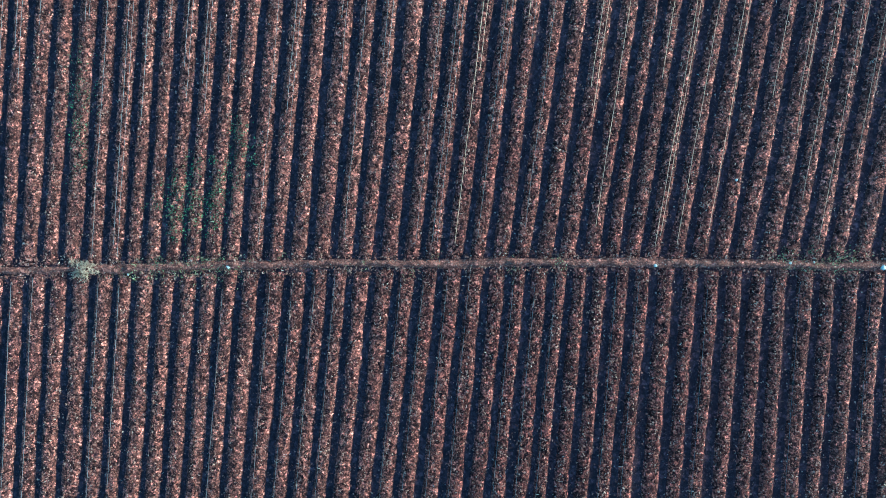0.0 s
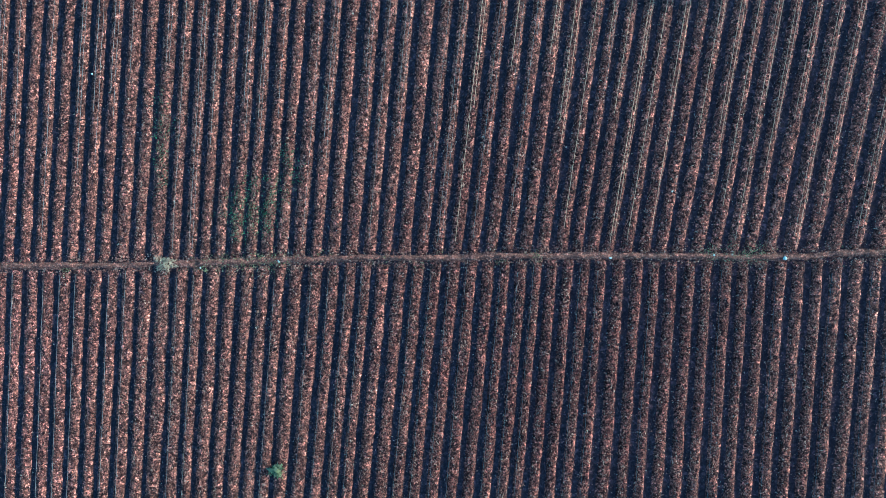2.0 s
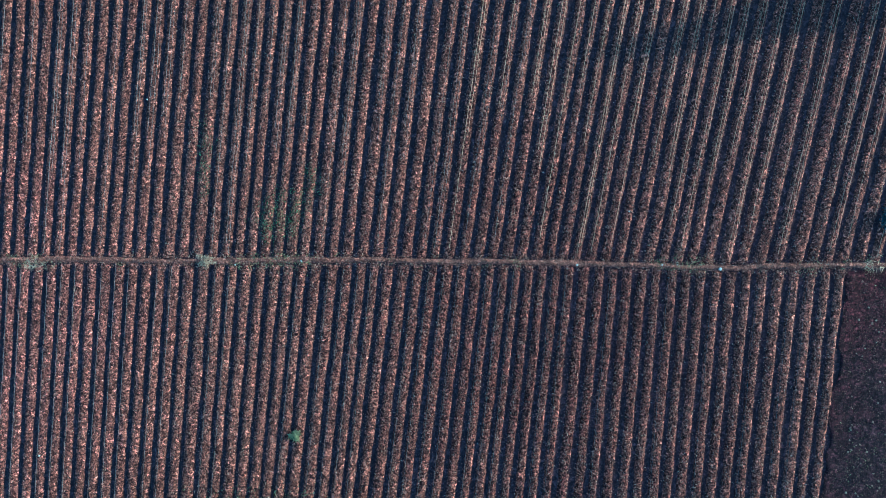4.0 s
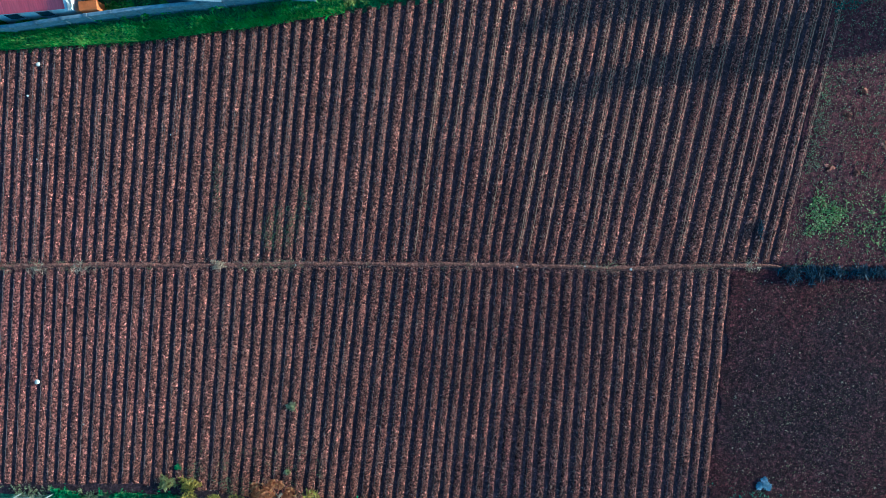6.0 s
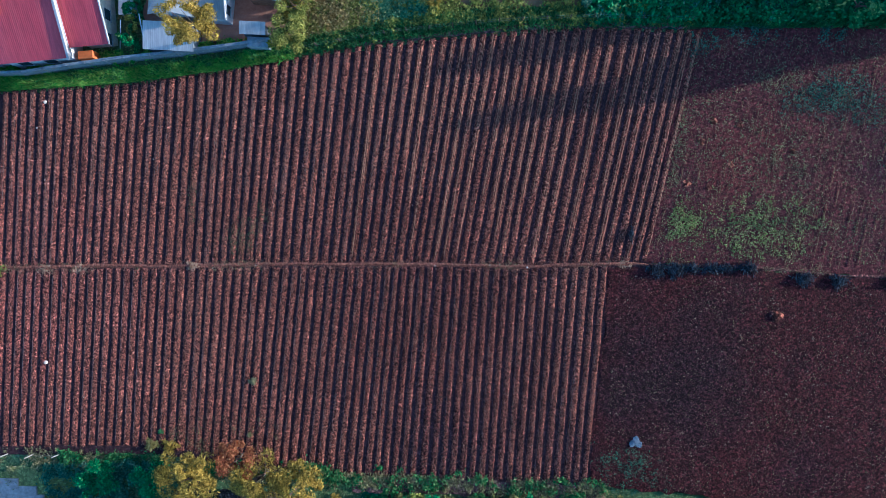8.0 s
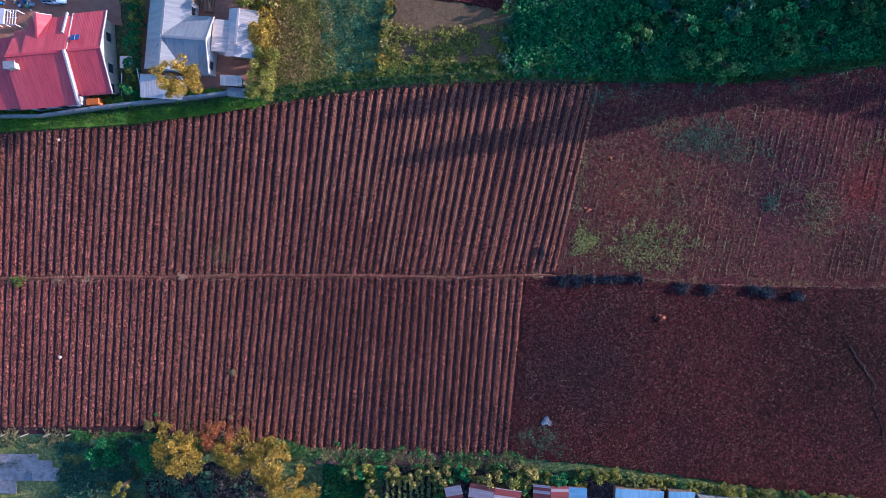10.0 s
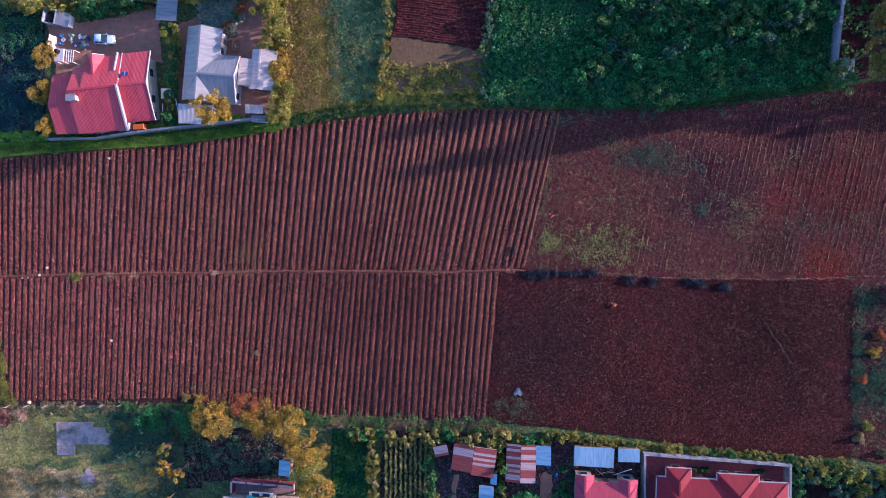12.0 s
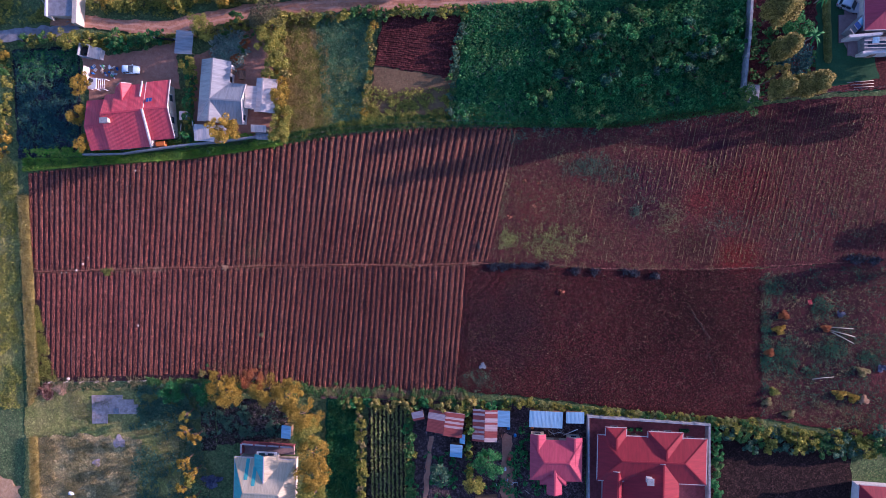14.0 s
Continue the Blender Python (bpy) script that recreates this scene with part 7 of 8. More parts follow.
blades("verge_grass", "green grass along a fence line", [(-31, 24.4), (-20, 26.0), (-8, 26.9), (3, 27.1), (14, 26.9), (34, 26.2), (57, 29)], [(-31, 26.6), (-20, 28.2), (-8, 29.6), (3, 29.4), (14, 28.6), (34, 28.0), (57, 30.5)], 22000, 0.45, 0.04, M["green_leaf"], seed=52)
herbage("verge_weeds", "olive and tawny weeds along a fence line", [(-31, 24.6), (-20, 26.2), (-8, 27.0), (3, 27.2), (14, 27.0)], [(-31, 27.0), (-20, 28.6), (-8, 30.0), (3, 29.8), (14, 29.0)], 2200, 0.5, 0.13, M["olive_leaf"], "weeds", 9, thin=spotted(0.0, 2.6, 50), seed=152)
herbage("verge_weeds", "leafy green weeds along the verge", [(-86, 20.4), (-51, 22.2), (-31.0, 25.0)], [(-86, 23.0), (-51, 23.4), (-31.0, 26.0)], 1500, 0.45, 0.13, M["green_leaf"], thin=spotted(0.1, 2.2, 25), per=14, seed=53)

# crops of the upper plots
herbage("drying_crop", "drying yellow-brown bean crop", [(-30.6, 26.6), (-22.5, 28.2)], [(-30.8, 50), (-26.0, 50)], 3000, 0.42, 0.13, M["drying_leaf"], "crop", 11, seed=54)
herbage("drying_crop", "olive green crop turning yellow", [(-31, 26.6), (-21.0, 28.2)], [(-31, 50), (-24.0, 50)], 4600, 0.45, 0.14, M["olive_leaf"], "crop", 11, thin=spotted(0.25, 3.0, 26), seed=55)
herbage("green_crop", "grey-green crop on a plot", [(-22.8, 28.2), (-14.4, 29)], [(-24.4, 50), (-13.4, 49.5)], 7200, 0.4, 0.13, M["crop_leaf"], "crop", 9, seed=56)
herbage("green_crop", "yellow-green patches in a crop plot", [(-22.8, 28.2), (-14.4, 29)], [(-24.4, 50), (-13.4, 49.5)], 2600, 0.65, 0.12, M["weed_bright"], "crop", 7, thin=spotted(-0.1, 3.6, 48), seed=156)
herbage("drying_crop", "rust-brown dry patches in a bean crop", [(-30, 27), (-21, 28.4)], [(-30, 46), (-22, 46)], 3600, 0.5, 0.12, M["drying_leaf"], "crop", 6, thin=spotted(0.05, 3.4, 49), seed=157)
herbage("green_crop", "olive weeds at the end of a plot", [(-22.8, 27.8), (2.0, 28.2)], [(-22.8, 36.5), (-14, 36.0), (2.0, 34.5)], 5200, 0.4, 0.14, M["olive_leaf"], "weeds", 8, thin=lambda x, y: spotted(0.2, 2.4, 27)(x, y) * np.clip((35.5 - y) / 5, 0, 1), seed=57)
LUSH = ([(2.6, 27.6), (14, 27.4), (34, 27.2), (45.5, 28.9), (56.4, 30.0)], [(5.8, 50.5), (30, 50.5), (57.8, 50.5)])
herbage("lush_crop", "dense dark green leafy crop", *LUSH, 10500, 0.7, 0.22, M["dark_leaf"], "crop", 8, 0.42, seed=58)
herbage("lush_crop", "bright green leafy plants among the crop", *LUSH, 5000, 0.8, 0.19, M["green_leaf"], "crop", 8, 0.4, thin=spotted(0.0, 5.0, 28), seed=59)
herbage("lush_crop", "grey-green plants among the crop", *LUSH, 2000, 0.8, 0.18, M["grey_leaf"], "crop", 8, 0.4, thin=lambda x, y: np.clip((32 - x) / 14, 0, 1) * spotted(0.2, 4, 29)(x, y), seed=60)
VEG = ([(-86.6, 23.6), (-74, 24.8)], [(-87.4, 44.5), (-73.8, 44.5)])
herbage("vegetables", "dark green vegetables in a garden", *VEG, 5200, 0.3, 0.13, M["crop_leaf"], "vegetables", 5, thin=lambda x, y: spotted(0.1, 1.6, 30)(x, y) * np.clip(0.5 + (y - 36) / 9, 0.35, 1), seed=61)
# bluish leaves carry the same painted shade
herbage("vegetables", "leafy vegetables coloured bluish for shade", *VEG, 9000, 0.25, 0.1, M["blue_leaf"], "vegetables", 6, thin=lambda x, y: spotted(0.25, 2.4, 130)(x, y), seed=161)
herbage("vegetables", "rank green plants at a garden's end", *VEG, 1400, 0.6, 0.14, M["dark_leaf"], "vegetables", 8, thin=lambda x, y: np.clip((y - 38 - 3 * soft_noise(x, y, 3.0, 131)) / 3, 0, 1), seed=162)
herbage("meadow_weeds", "mixed green weeds in a meadow", [(-100, -30), (-87.2, -29)], [(-100, 45), (-87.6, 45)], 4500, 0.35, 0.19, M["olive_leaf"], thin=spotted(0.1, 3.4, 31), per=6, seed=62)
blades("dry_grass_strip", "tall dry yellow grass along the field's end", [(-85.4, -28.5), (-83.2, -25.0)], [(-87.0, 14.8), (-85.0, 14.8)], 26000, 0.5, 0.05, M["dry_grass"], seed=63)
herbage("dry_grass_strip", "dry yellow weeds along the field's end", [(-85.2, -28.5), (-83.4, -25.0)], [(-86.8, 14.8), (-85.2, 14.8)], 2600, 0.55, 0.17, M["dry_grass"], per=10, seed=64)
blades("dry_grass_strip", "dry yellow grass along a meadow edge", [(-85.6, -52), (-83.4, -52)], [(-85.4, -35), (-83.8, -35)], 5000, 0.6, 0.04, M["dry_grass"], seed=65)
herbage("meadow_weeds", "low green plants in a meadow", [(-83, -52), (-47, -52)], [(-83, -25.6), (-60, -24.6), (-47, -24.6)], 9000, 0.2, 0.1, M["weed_olive"], thin=spotted(0.15, 4.6, 33), per=6, seed=66)
herbage("meadow_weeds", "tawny plants in a meadow", [(-83.5, -52), (-64, -52)], [(-83.5, -35), (-63, -36)], 7000, 0.3, 0.11, M["pale_weed"], thin=spotted(0.1, 2.8, 34), per=5, seed=67)
herbage("meadow_weeds", "dark green plants in a meadow", [(-64, -52), (-47, -52)], [(-64, -32), (-49, -30)], 5000, 0.3, 0.13, M["grey_leaf"], per=7, thin=spotted(0.2, 3.6, 43), seed=77)
herbage("bank_plants", "dark green plants on a bank", [(-62, -33), (-47, -30)], [(-62, -24.2), (-46, -23.2)], 3200, 0.7, 0.15, M["grey_leaf"], per=14, thin=spotted(0.25, 3.0, 35), seed=68)
blades("strip_grass", "dark green grass strip", [(-23.0, -52), (-16.6, -52)], [(-22.6, -26.5), (-16.6, -27)], 9000, 0.45, 0.05, M["dark_leaf"], seed=69)
herbage("garden_plants", "grey-green low plants in shade", [(-49, -34.5), (-31, -34)], [(-47.5, -27.5), (-31, -28)], 3000, 0.3, 0.15, M["grey_leaf"], per=7, thin=spotted(0.1, 2.4, 36), seed=70)
herbage("strip_grass", "green weeds in a grass strip", [(-23.0, -52), (-16.6, -52)], [(-22.6, -26.5), (-16.6, -27)], 1700, 0.4, 0.14, M["green_leaf"], "grass", 7, thin=spotted(0.1, 2.4, 51), seed=169)
# planted rows
rng = np.random.default_rng(71)
P = []
for r in range(9):
    yv = np.arange(-50, -27.4, 0.42)
    P.append(np.stack([-13.7 + 0.82 * r + 0.06 * rng.normal(size=len(yv)), yv + 0.06 * rng.normal(size=len(yv))], -1))
P = np.concatenate(P)
k = np.repeat(np.arange(len(P)), 12)
a, f = rng.uniform(0, 2 * math.pi, len(k)), rng.uniform(0.1, 1, len(k))
c = np.stack([P[k, 0] + np.cos(a) * 0.22 * f, P[k, 1] + np.sin(a) * 0.22 * f, 0.15 + 0.75 * rng.uniform(0, 1, len(k))], -1)
tagged(new("maize_rows", quad_mesh("maize_rows", leaves(c, 0.13, 0.4, 3.6, rng), M["weed_bright"])), "young maize planted in straight rows on dark soil", "crop", "", "stuff")
herbage("roadside_grass", "yellow-green rough grass beyond a road", [(-70, 51.6), (-54, 50.4), (-30, 53.4), (20, 53.6)], [(-70, 58), (-30, 60), (20, 60)], 9000, 0.5, 0.2, M["olive_leaf"], "grass", 6, thin=spotted(0.2, 3.6, 39), seed=74)
herbage("roadside_grass", "yellow-green rough grass by a lane", [(-100, 50), (-79, 50.4), (-75, 52)], [(-100, 58), (-79, 58), (-75, 58)], 4200, 0.5, 0.17, M["olive_leaf"], "grass", 6, thin=spotted(0.2, 3.0, 44), seed=78)
herbage("meadow_weeds", "tall yellow-green grass in a meadow", [(-101, -30), (-87.6, -29)], [(-101, 45), (-88, 45)], 9000, 0.5, 0.13, M["olive_leaf"], "grass", 6, thin=spotted(0.0, 4.4, 45), seed=79)
for x0, y0, x1, y1 in ((-81.5, 55.0, -77.0, 49.6), (-59.0, 55.4, -55.6, 53.0)):
    t = thing("leaning_pole", x0, y0, "pale timber pole leaning in roadside bushes", "pole", group="poles by the road")
    part("shaft", tube("shaft", [(0, 0, -0.1), (x1 - x0, y1 - y0, 2.6)], [0.1, 0.08], M["pole"]), t)
herbage("garden_weeds", "olive green weeds round the yards", [(-72, 43.8), (-53, 45.4), (-33, 47.8)], [(-72, 47.6), (-53, 46.6), (-33, 49.8)], 2600, 0.5, 0.2, M["olive_leaf"], "weeds", 7, thin=spotted(0.2, 2.6, 40), seed=75)
herbage("verge_weeds", "yellow-green weeds between a wall and a house", [(-86, 22.6), (-72, 22.8), (-51, 24.4), (-34, 26.2)], [(-86, 24.2), (-72, 24.6), (-51, 25.4), (-34, 27.0)], 1500, 0.5, 0.2, M["lush_grass"], "weeds", 8, thin=spotted(0.3, 2.4, 42), seed=76)
herbage("court_weeds", "weeds among sheds", [(-5.6, -52), (28, -52)], [(-5.6, -36), (14, -36), (16, -30)], 900, 0.5, 0.3, M["dark_leaf"], per=10, thin=spotted(0.0, 3.0, 37), seed=72)
herbage("garden_plants", "green plants in a red soil garden", [(58.8, 31), (70, 32)], [(59.2, 51), (71, 51)], 900, 0.6, 0.3, M["green_leaf"], per=9, thin=spotted(0.0, 2.5, 38), seed=73)

# ---------------------------------------------------------------- trees and hedges
def row_of(kind, label, pts, h, r, mats, seed, n=360, leaf=0.24, group="", gap=None, jitter=0.25, category="shrub"):
    """Shrubs in a row: a few shapes, each built once, the rest copies."""
    rng = np.random.default_rng(seed)
    L = np.asarray(pts, float)
    length = np.linalg.norm(np.diff(L, axis=0), axis=1).sum()
    m = max(2, int(length / (gap or r * 1.1)))
    Q = lerp_line(pts, np.linspace(0, 1, m))
    made = []
    for i, q in enumerate(Q):
        x, y = q + rng.normal(size=2) * jitter * r
        if len(made) < 4:
            made.append(shrub(kind, label, x, y, h, r, M[mats[len(made) % len(mats)]], seed * 10 + len(made), n, leaf, 12, group, category))
        else:
            s = float(rng.uniform(0.75, 1.25))
            o = copy_thing(made[int(rng.integers(0, 4))], pose(x, y, 0, 0, 0, float(rng.uniform(0, 360))))
            o.scale = (s, s, s * float(rng.uniform(0.85, 1.15)))


row_of("hedge_shrub", "clipped yellow-green hedge shrub along a court wall", [(13.0, -26.4), (28.0, -27.9), (50.0, -29.4), (60, -30.2)], 1.4, 0.9, ["olive_leaf", "green_leaf", "olive_leaf", "weed_bright"], 81, 300, 0.17, "hedge along the lower field", 0.6)
row_of("hedge_shrub", "dense green hedge shrub at the field edge", [(-20, -26.8), (-7, -26.8), (6, -27.0), (13, -27.3)], 2.0, 1.2, ["green_leaf", "dull_leaf", "dark_leaf", "olive_leaf"], 82, 420, 0.26, "hedge behind the sheds")
row_of("hedge_shrub", "tall dark hedge shrub beside a wall", [(52.0, -31), (52.0, -56)], 2.2, 1.1, ["dark_leaf", "green_leaf", "dark_leaf"], 83, 420, 0.22, "hedge by the court", 0.9)
row_of("bush", "grey-green bush in a thicket", [(54.5, -31.5), (66, -32.4), (84, -32.2)], 2.6, 1.6, ["grey_leaf", "olive_leaf", "green_leaf", "olive_leaf"], 84, 520, 0.26, "thicket along the lower edge", 1.3)
row_of("bush", "green bush in a thicket", [(58, -33.6), (72, -34.6), (84, -34.4)], 2.4, 1.5, ["grey_leaf", "green_leaf", "olive_leaf", "grey_leaf"], 85, 460, 0.26, "thicket along the lower edge", 1.7)
row_of("hedge_shrub", "green hedge shrub beside a crop plot", [(-6.2, -27.2), (-6.0, -50)], 1.8, 0.9, ["green_leaf", "dark_leaf", "olive_leaf"], 86, 320, 0.24, "hedge by the crop plot")
row_of("hedge_shrub", "yellow-green hedge shrub beside a crop plot", [(-16.2, -27), (-15.8, -50)], 2.0, 1.0, ["olive_leaf", "olive_leaf", "pale_weed"], 87, 320, 0.24, "hedge by the crop plot")
row_of("hedge_shrub", "dense green shrub between sheds", [(5.2, -27.0), (5.6, -42)], 2.2, 0.8, ["green_leaf", "olive_leaf"], 88, 300, 0.24, "shrubs between the sheds")
row_of("hedge_shrub", "yellow-green hedge shrub along a house plot", [(-31.8, 26.2), (-31.2, 38), (-31.6, 49)], 3.0, 1.6, ["olive_leaf", "dull_leaf", "gold_leaf", "olive_leaf"], 89, 520, 0.28, "hedge by the grey house", 1.5)
row_of("hedge_shrub", "dark green hedge shrub behind a yard", [(-66, 44.6), (-60, 45.4), (-55.5, 46)], 2.2, 1.5, ["dark_leaf", "green_leaf"], 90, 520, 0.26, "hedge behind the yard", 1.2)
row_of("hedge_shrub", "green shrub between two houses", [(-50.6, 26), (-49.4, 34), (-50.2, 40)], 2.5, 1.2, ["dark_leaf", "green_leaf", "olive_leaf"], 91, 420, 0.22, "shrubs between the houses", 1.1)
row_of("roadside_bush", "olive-green bush at a roadside", [(-84, 46.6), (-74, 46.2), (-68, 46.0), (-66, 47)], 2.0, 1.5, ["green_leaf", "olive_leaf"], 92, 420, 0.28, "bushes by the road", 1.8)
row_of("roadside_bush", "leafy green bush at a roadside", [(-46, 46.8), (-34, 48.6), (-14, 49.4), (5, 49.4)], 1.7, 1.2, ["olive_leaf", "dull_leaf", "green_leaf", "olive_leaf"], 93, 420, 0.22, "bushes by the road", 1.6)
row_of("roadside_bush", "olive bush beyond the road", [(-70, 53.5), (-50, 53.0), (-30, 54.8), (0, 55), (30, 56)], 2.2, 1.8, ["olive_leaf", "dull_leaf", "gold_leaf"], 94, 480, 0.26, "bushes beyond the road", 1.6)
row_of("plot_hedge", "grey-green shrub dividing two plots", [(2.2, 30), (2.8, 38), (5.2, 49)], 1.2, 0.8, ["grey_leaf", "green_leaf"], 95, 260, 0.22, "shrubs between the plots", 1.2)
row_of("plot_hedge", "olive shrub dividing two plots", [(-14.6, 29), (-13.4, 40), (-12.4, 49)], 1.2, 0.8, ["olive_leaf", "gold_leaf", "dull_leaf"], 96, 260, 0.22, "shrubs between the plots", 1.4)
row_of("tall_shrub", "rank green shrub growing in the crop", [(20, 33), (30, 44), (41, 33), (44, 44), (52, 34), (55, 46), (36, 38), (22, 46), (34, 30)], 2.4, 1.9, ["dark_leaf", "green_leaf", "dark_leaf", "green_leaf"], 97, 520, 0.3, "shrubs in the crop", 3.0, 0.9)
rng = np.random.default_rng(97)
made = [shrub("crop_bush", "rounded rank green bush in the crop", *rng.uniform((18, 30), (55, 49)), 2.0, 1.7, M[mat], 970 + i, 620, 0.26, 10, "bushes in the crop", "bush") for i, mat in enumerate(("dark_leaf", "green_leaf", "dark_leaf", "plot_leaf", "grey_leaf"))]
for k in range(64):
    x, y = rng.uniform((17, 29.5), (56, 49.5))
    if soft_noise(x, y, 6.0, 98) < -0.25:
        continue
    o = copy_thing(made[int(rng.integers(0, 5))], pose(x, y, 0, 0, 0, float(rng.uniform(0, 360))))
    q = float(rng.uniform(0.6, 1.35))
    o.scale = (q, q, q * float(rng.uniform(0.8, 1.3)))
row_of("meadow_bush", "olive bush at a meadow's edge", [(-90, 46), (-88.5, 36), (-89.5, 24)], 2.0, 1.4, ["olive_leaf", "gold_leaf", "green_leaf"], 98, 420, 0.28, "bushes by the meadow", 2.4)

# x, y, height, radius, leaves, tone, kind
YARD_TREES = [
    (-71.8, 36.9, 4.2, 2.2, 1500, "gold_leaf", "rounded golden-leaved tree beside a yard"),
    (-72.6, 30.5, 4.2, 2.2, 1500, "gold_leaf", "rounded golden-leaved tree beside a garden"),
    (-71.3, 25.1, 4.4, 2.0, 1300, "gold_leaf", "rounded golden-leaved tree beside a garden"),
    (-49.4, 39.7, 4.0, 1.9, 1300, "olive_leaf", "yellow-green tree by a carport"),
    (-73.8, 45.7, 4.5, 2.2, 1400, "olive_leaf", "olive tree by the road"),
    (-45.9, 46.9, 6.0, 2.6, 1700, "olive_leaf", "roadside tree with an olive crown"),
    (-32.2, 45.4, 6.0, 2.8, 2000, "olive_leaf", "large olive tree beside the road"),
    (-31.2, 41.0, 5.5, 2.6, 1700, "olive_leaf", "yellow-green tree behind a shed"),
    (-33.6, 49.0, 7.0, 3.5, 3000, "shade_leaf", "tall dark olive tree beside the road"),
    (-33.2, 43.6, 6.0, 2.2, 1700, "olive_leaf", "yellow-green tree along a house plot"),
    (-32.0, 38.6, 5.5, 2.2, 1700, "olive_leaf", "yellow-green tree along a house plot"),
    (-30.8, 33.2, 5.0, 2.0, 1500, "gold_leaf", "golden-green tree along a house plot"),
    (-30.3, 29.6, 4.8, 2.0, 1500, "olive_leaf", "yellow-green tree along a house plot"),
    (-39.6, 49.4, 3.6, 1.3, 700, "green_leaf", "small green roadside tree"),
    (-30.7, 26.9, 4.5, 2.4, 1700, "olive_leaf", "bushy yellow-green tree at a plot corner"),
]
EDGE_TREES = [
    (-42.2, -24.2, 6.0, 3.5, 4200, "gold_leaf", "broad golden-brown tree at the field edge"),
    (-37.0, -22.2, 4.2, 2.4, 1600, "rusty_leaf", "tree with rust-red tips at the field edge"),
    (-34.2, -24.2, 5.0, 3.0, 2800, "gold_leaf", "olive tree at the field edge"),
    (-29.6, -25.0, 5.5, 3.2, 2900, "gold_leaf", "olive tree in a row along a garden"),
    (-26.6, -28.4, 6.0, 3.4, 3200, "gold_leaf", "golden-green tree in a row along a garden"),
    (-25.6, -32.2, 5.5, 3.1, 2900, "olive_leaf", "olive tree in a row along a garden"),
    (-25.0, -36.1, 6.0, 3.2, 3000, "gold_leaf", "golden tree in a row along a garden"),
    (-24.9, -40.4, 6.0, 3.3, 3000, "gold_leaf", "orange-lit tree in a row beside a house"),
    (-25.2, -44.9, 6.0, 3.2, 3000, "olive_leaf", "olive tree in a row beside a house"),
    (-47.1, -24.9, 4.5, 2.4, 1500, "dark_leaf", "dark green tree at the field edge"),
    (-53.8, -25.0, 3.6, 2.6, 1500, "dark_leaf", "dark green bushy tree at the field edge"),
    (9.4, -37.5, 5.0, 2.9, 2000, "dark_leaf", "broad-leaved dark green tree among sheds"),
    (6.3, -41.4, 5.0, 2.2, 1500, "olive_leaf", "olive tree among sheds"),
    (-0.5, -39.8, 4.5, 2.2, 1400, "grey_leaf", "bluish green tree in a shed yard"),
]
VILLA_TREES = [
    (56.8, 30.2, 6.0, 2.2, 1600, "green_leaf", "green tree at the end of a wall"),
    (60.6, 45.0, 14.0, 2.3, 3800, "dull_leaf", "tall feathery tree lit golden by low sun"),
    (60.8, 37.8, 15.4, 1.5, 4200, "dull_leaf", "tall feathery tree lit golden by low sun"),
    (60.4, 33.6, 11.0, 1.7, 1800, "dull_leaf", "feathery olive tree beside a wall"),
    (64.8, 37.0, 6.0, 3.0, 2600, "blue_leaf", "dark bluish green tree in a garden"),
    (60.3, 30.9, 14.9, 1.3, 3800, "dull_leaf", "olive tree at a garden fence"),
    (66.2, 31.7, 14.0, 1.7, 3400, "dull_leaf", "golden-lit tree at a garden fence"),
    (63.5, 31.6, 13.4, 1.4, 2800, "dull_leaf", "olive tree at a garden fence"),
    (66.2, 43.4, 5.0, 2.2, 1400, "dark_leaf", "dark green garden tree"),
]
for i, (x, y, h, r, n, mat, label) in enumerate(YARD_TREES + EDGE_TREES + VILLA_TREES):
    far = x > 50
    tree("tree", label, x, y, h, r * (1.15 if far else 1.0), M[mat], 200 + i, int(n * (6.5 if h > 13 else 2.6 if far else 2.1)), 0.115 if h > 13 else 0.13 if far else 0.095 if mat in ("gold_leaf", "olive_leaf", "dull_leaf") else 0.14, int(10 * r) if h < 13 else 190, 0.25, long=3.4 if mat in ("gold_leaf", "olive_leaf", "dull_leaf") else 1.9)
# trees added out of view, placed and sized for the shade they cast
for i, (x, y, h, r, bole) in enumerate([(97.0, 2.5, 7.0, 2.8, 0.3), (93.0, 7.6, 3.6, 2.4, 0.2), (89.0, 28.6, 5.5, 2.2, 0.2), (91.0, 31.4, 9.5, 2.4, 0.2), (93.0, 34.6, 11.0, 2.6, 0.2), (90.0, 38.6, 6.5, 2.2, 0.2), (92.0, 41.0, 17.0, 2.6, 0.3), (96.0, 44.6, 18.0, 2.8, 0.3)]):
    tree("tall_tree", "unseen tree added to cast shade on the plots", x, y, h, r, M["olive_leaf"], 320 + i, 3000, 0.2, 60, bole, stout=0.3)
tree("feathery_tree", "tall feathery yellow-green tree beside a grey-roofed house", -40.6, 26.2, 11.5, 2.6, M["gold_leaf"], 300, 6500, 0.09, 40, 0.35, lean=(-0.4, 0.3), long=4.0)
M["silver_leaf"] = leafy("silvery_leaves", (0.1, 0.2, 0.14), (0.22, 0.36, 0.26), (0.42, 0.52, 0.4), (0.62, 0.68, 0.54))
herbage("silver_plants", "bed of silvery blue-green spiky plants in a yard", [(-47.5, 38), (-36, 38)], [(-47.5, 49), (-36, 49)], 2600, 0.9, 0.13, M["silver_leaf"], "plants", 9, thin=blob(-41.8, 43.6, 4.4, 4.6, 0.5), seed=301, long=3.0)


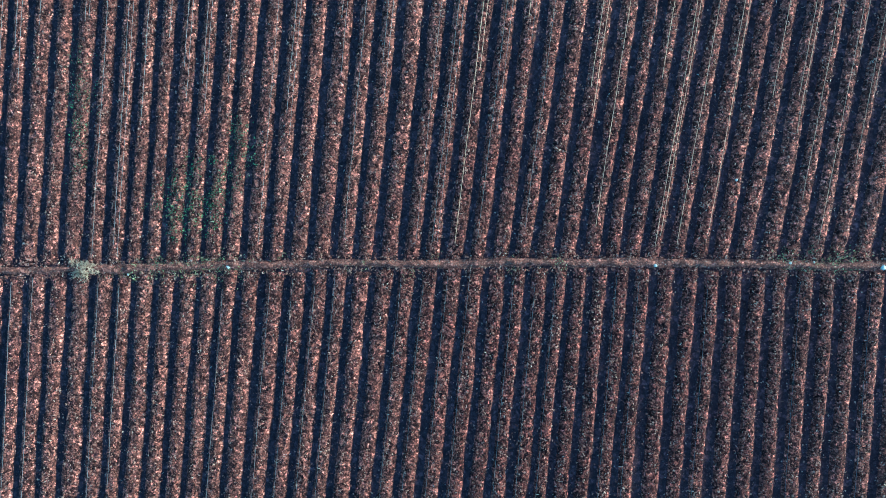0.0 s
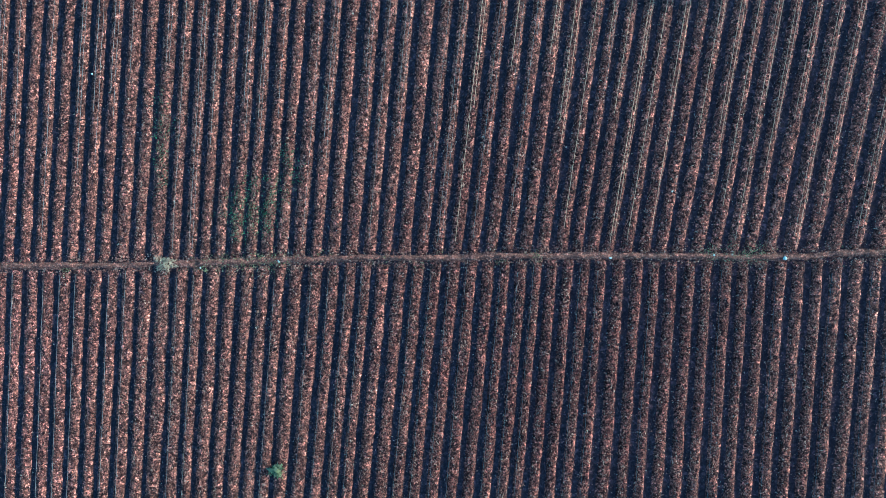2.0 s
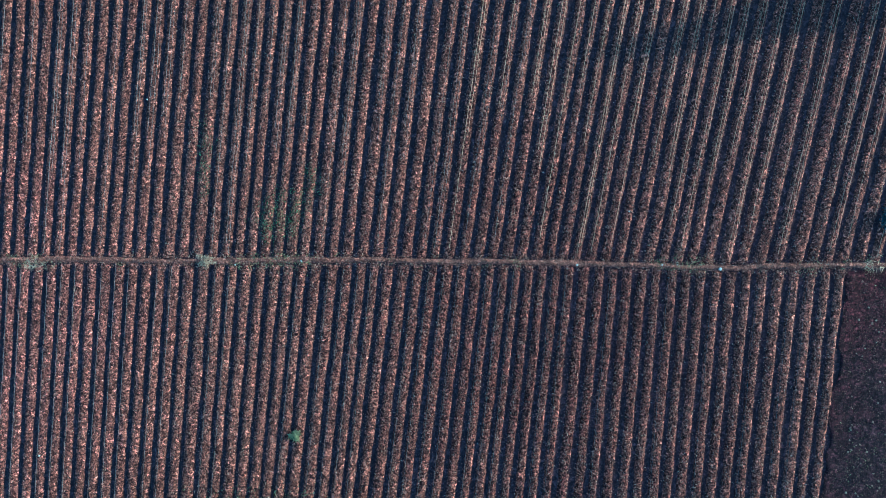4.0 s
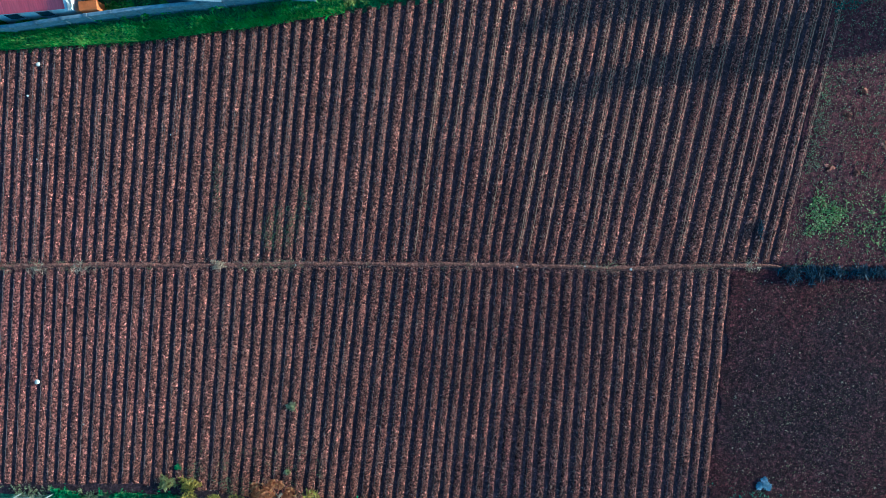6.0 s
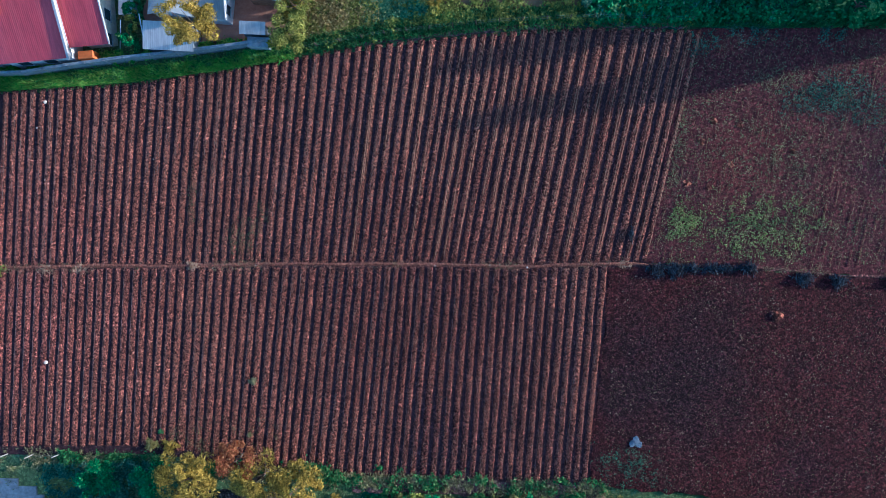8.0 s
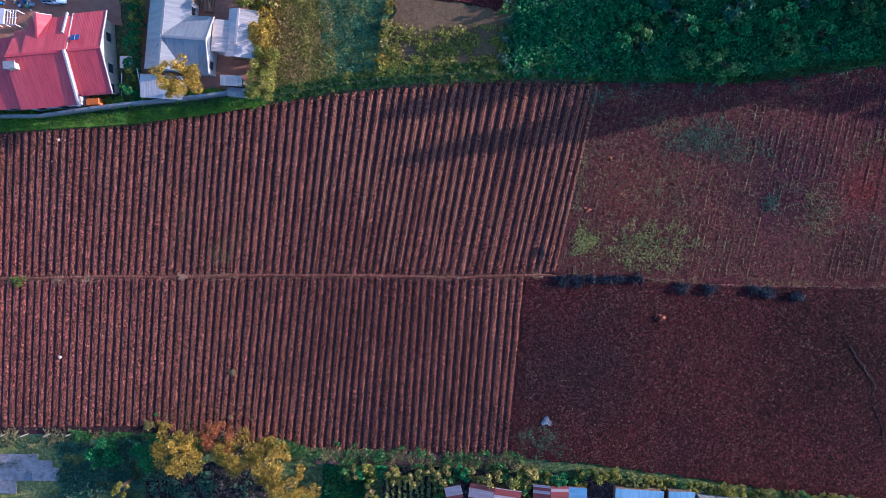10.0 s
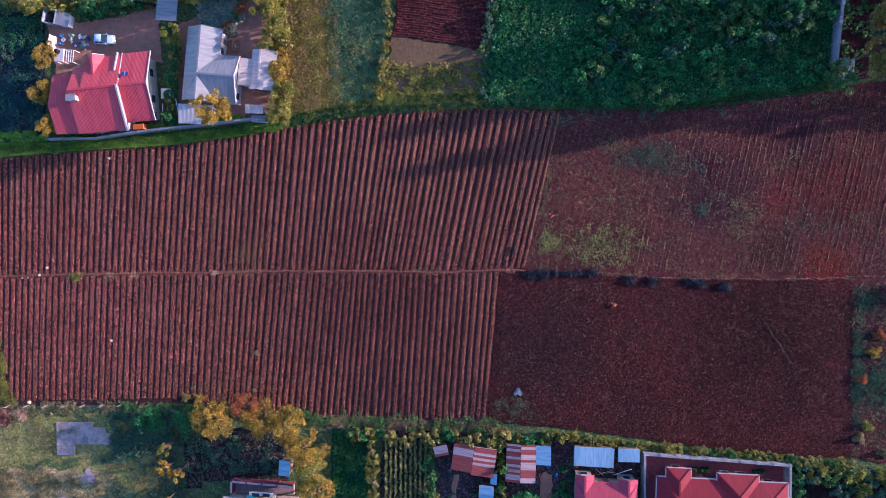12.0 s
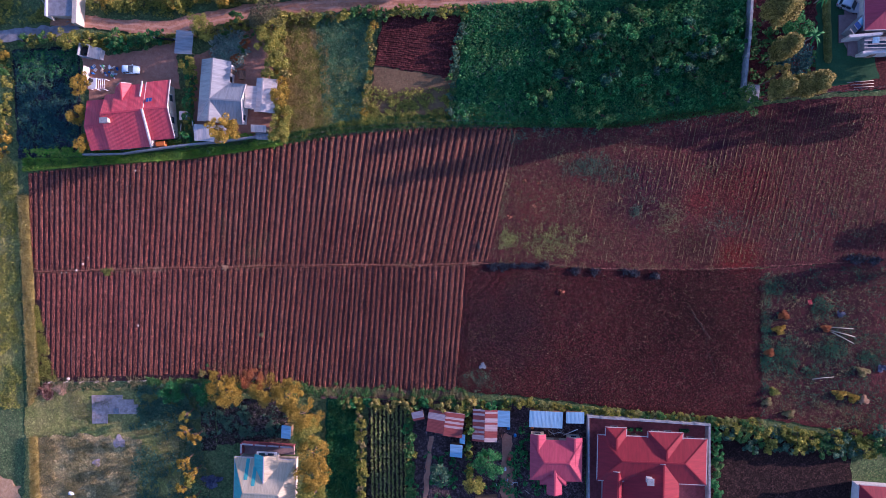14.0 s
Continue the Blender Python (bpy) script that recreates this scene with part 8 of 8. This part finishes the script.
def banana(x, y, h, seed, mat, label, group):
    """A plant with long arching leaves."""
    rng = np.random.default_rng(seed)
    t = thing("banana_plant", x, y, label, "plant", group=group)
    part("stem", tube("stem", [(0, 0, -0.1), (0.1, 0, h * 0.5), (0.2, 0.1, h * 0.78)], [0.15, 0.11, 0.08], M["pole"]), t)
    for i in range(15):
        a = 2 * math.pi * i / 15 * 2.4 + rng.uniform(-0.5, 0.5)
        L = h * rng.uniform(0.22, 0.48)
        s = np.linspace(0, 1, 6)
        rise = rng.uniform(0.2, 1.2)
        rad, z = L * s, h * 0.76 + L * (rise * s - (rise + 0.3) * s ** 2)
        w = 0.17 * np.sin(np.pi * np.clip(s * 0.92 + 0.06, 0, 1)) ** 0.7
        d, p = np.array([math.cos(a), math.sin(a)]), np.array([-math.sin(a), math.cos(a)])
        tw = rng.uniform(-0.5, 0.5)
        G = np.stack([np.column_stack([0.2 + rad * d[0] + w * e * p[0], 0.1 + rad * d[1] + w * e * p[1], z + 0.06 * (e == 0) + tw * w * e]) for e in (-1, 0, 1)], 0)
        part("leaf", grid_mesh("leaf", G, mat), t)


for i, (x, y, h) in enumerate([(-50.4, -28.8, 5.2), (-50.6, -32.8, 5.2), (-48.6, -33.2, 5.0), (-50.6, -38.0, 5.2), (-49.6, -41.4, 5.4), (-50.6, -43.4, 5.4), (-48.9, -40.2, 5.0), (-49.2, -45.6, 5.4), (-50.8, -46.8, 5.2)]):
    tree("slender_tree", "slender leaning tree with a small golden crown", x, y, h, 1.25, M["gold_leaf" if i % 4 else "olive_leaf"], 400 + i, 1300, 0.1, 14, 0.55, "slender trees in the meadow", lean=(-0.5, -0.2), stout=1.6, long=3.4)
for i, (x, y, h) in enumerate([(68.2, 41.4, 5.0), (70.2, 48.6, 4.2), (67.4, 49.4, 4.2)]):
    banana(x, y, h, 420 + i, M["dark_leaf"], "bluish green banana plant in a garden", "banana plants in the garden")

# clipped hedge in the lawn
rng = np.random.default_rng(9)
row_of("flower_shrub", "shrub with rust-red flowers beside a yard", [(-41.8, 39.4), (-39.4, 42.6), (-37.2, 46.4)], 1.2, 0.75, ["rusty_leaf", "green_leaf", "rusty_leaf"], 99, 240, 0.18, "flowering shrubs by the grey house", 0.9)
H = thing("clipped_hedge", 72.4, 43.5, "long clipped rounded yellow-green hedge in a lawn", "hedge")
m = 9000
yv, a = rng.uniform(-6.2, 8.5, m), rng.uniform(0, math.pi, m)
rad = 0.6 * np.sqrt(np.clip((yv + 6.25) / 0.9, 0.02, 1)) * (1 + 0.08 * soft_noise(yv, a, 0.8, 5))
part("foliage", quad_mesh("foliage", leaves(np.stack([np.cos(a) * rad + 0.03 * yv * -1, yv, 0.1 + np.sin(a) * 1.1], -1), 0.13, 0.4, 1.4, rng), M["weed_bright"]), H)
part("core", box("core", (-0.35, 0.35, -5.6, 8.3, 0, 0.7), M["lushground"], 0.2), H)
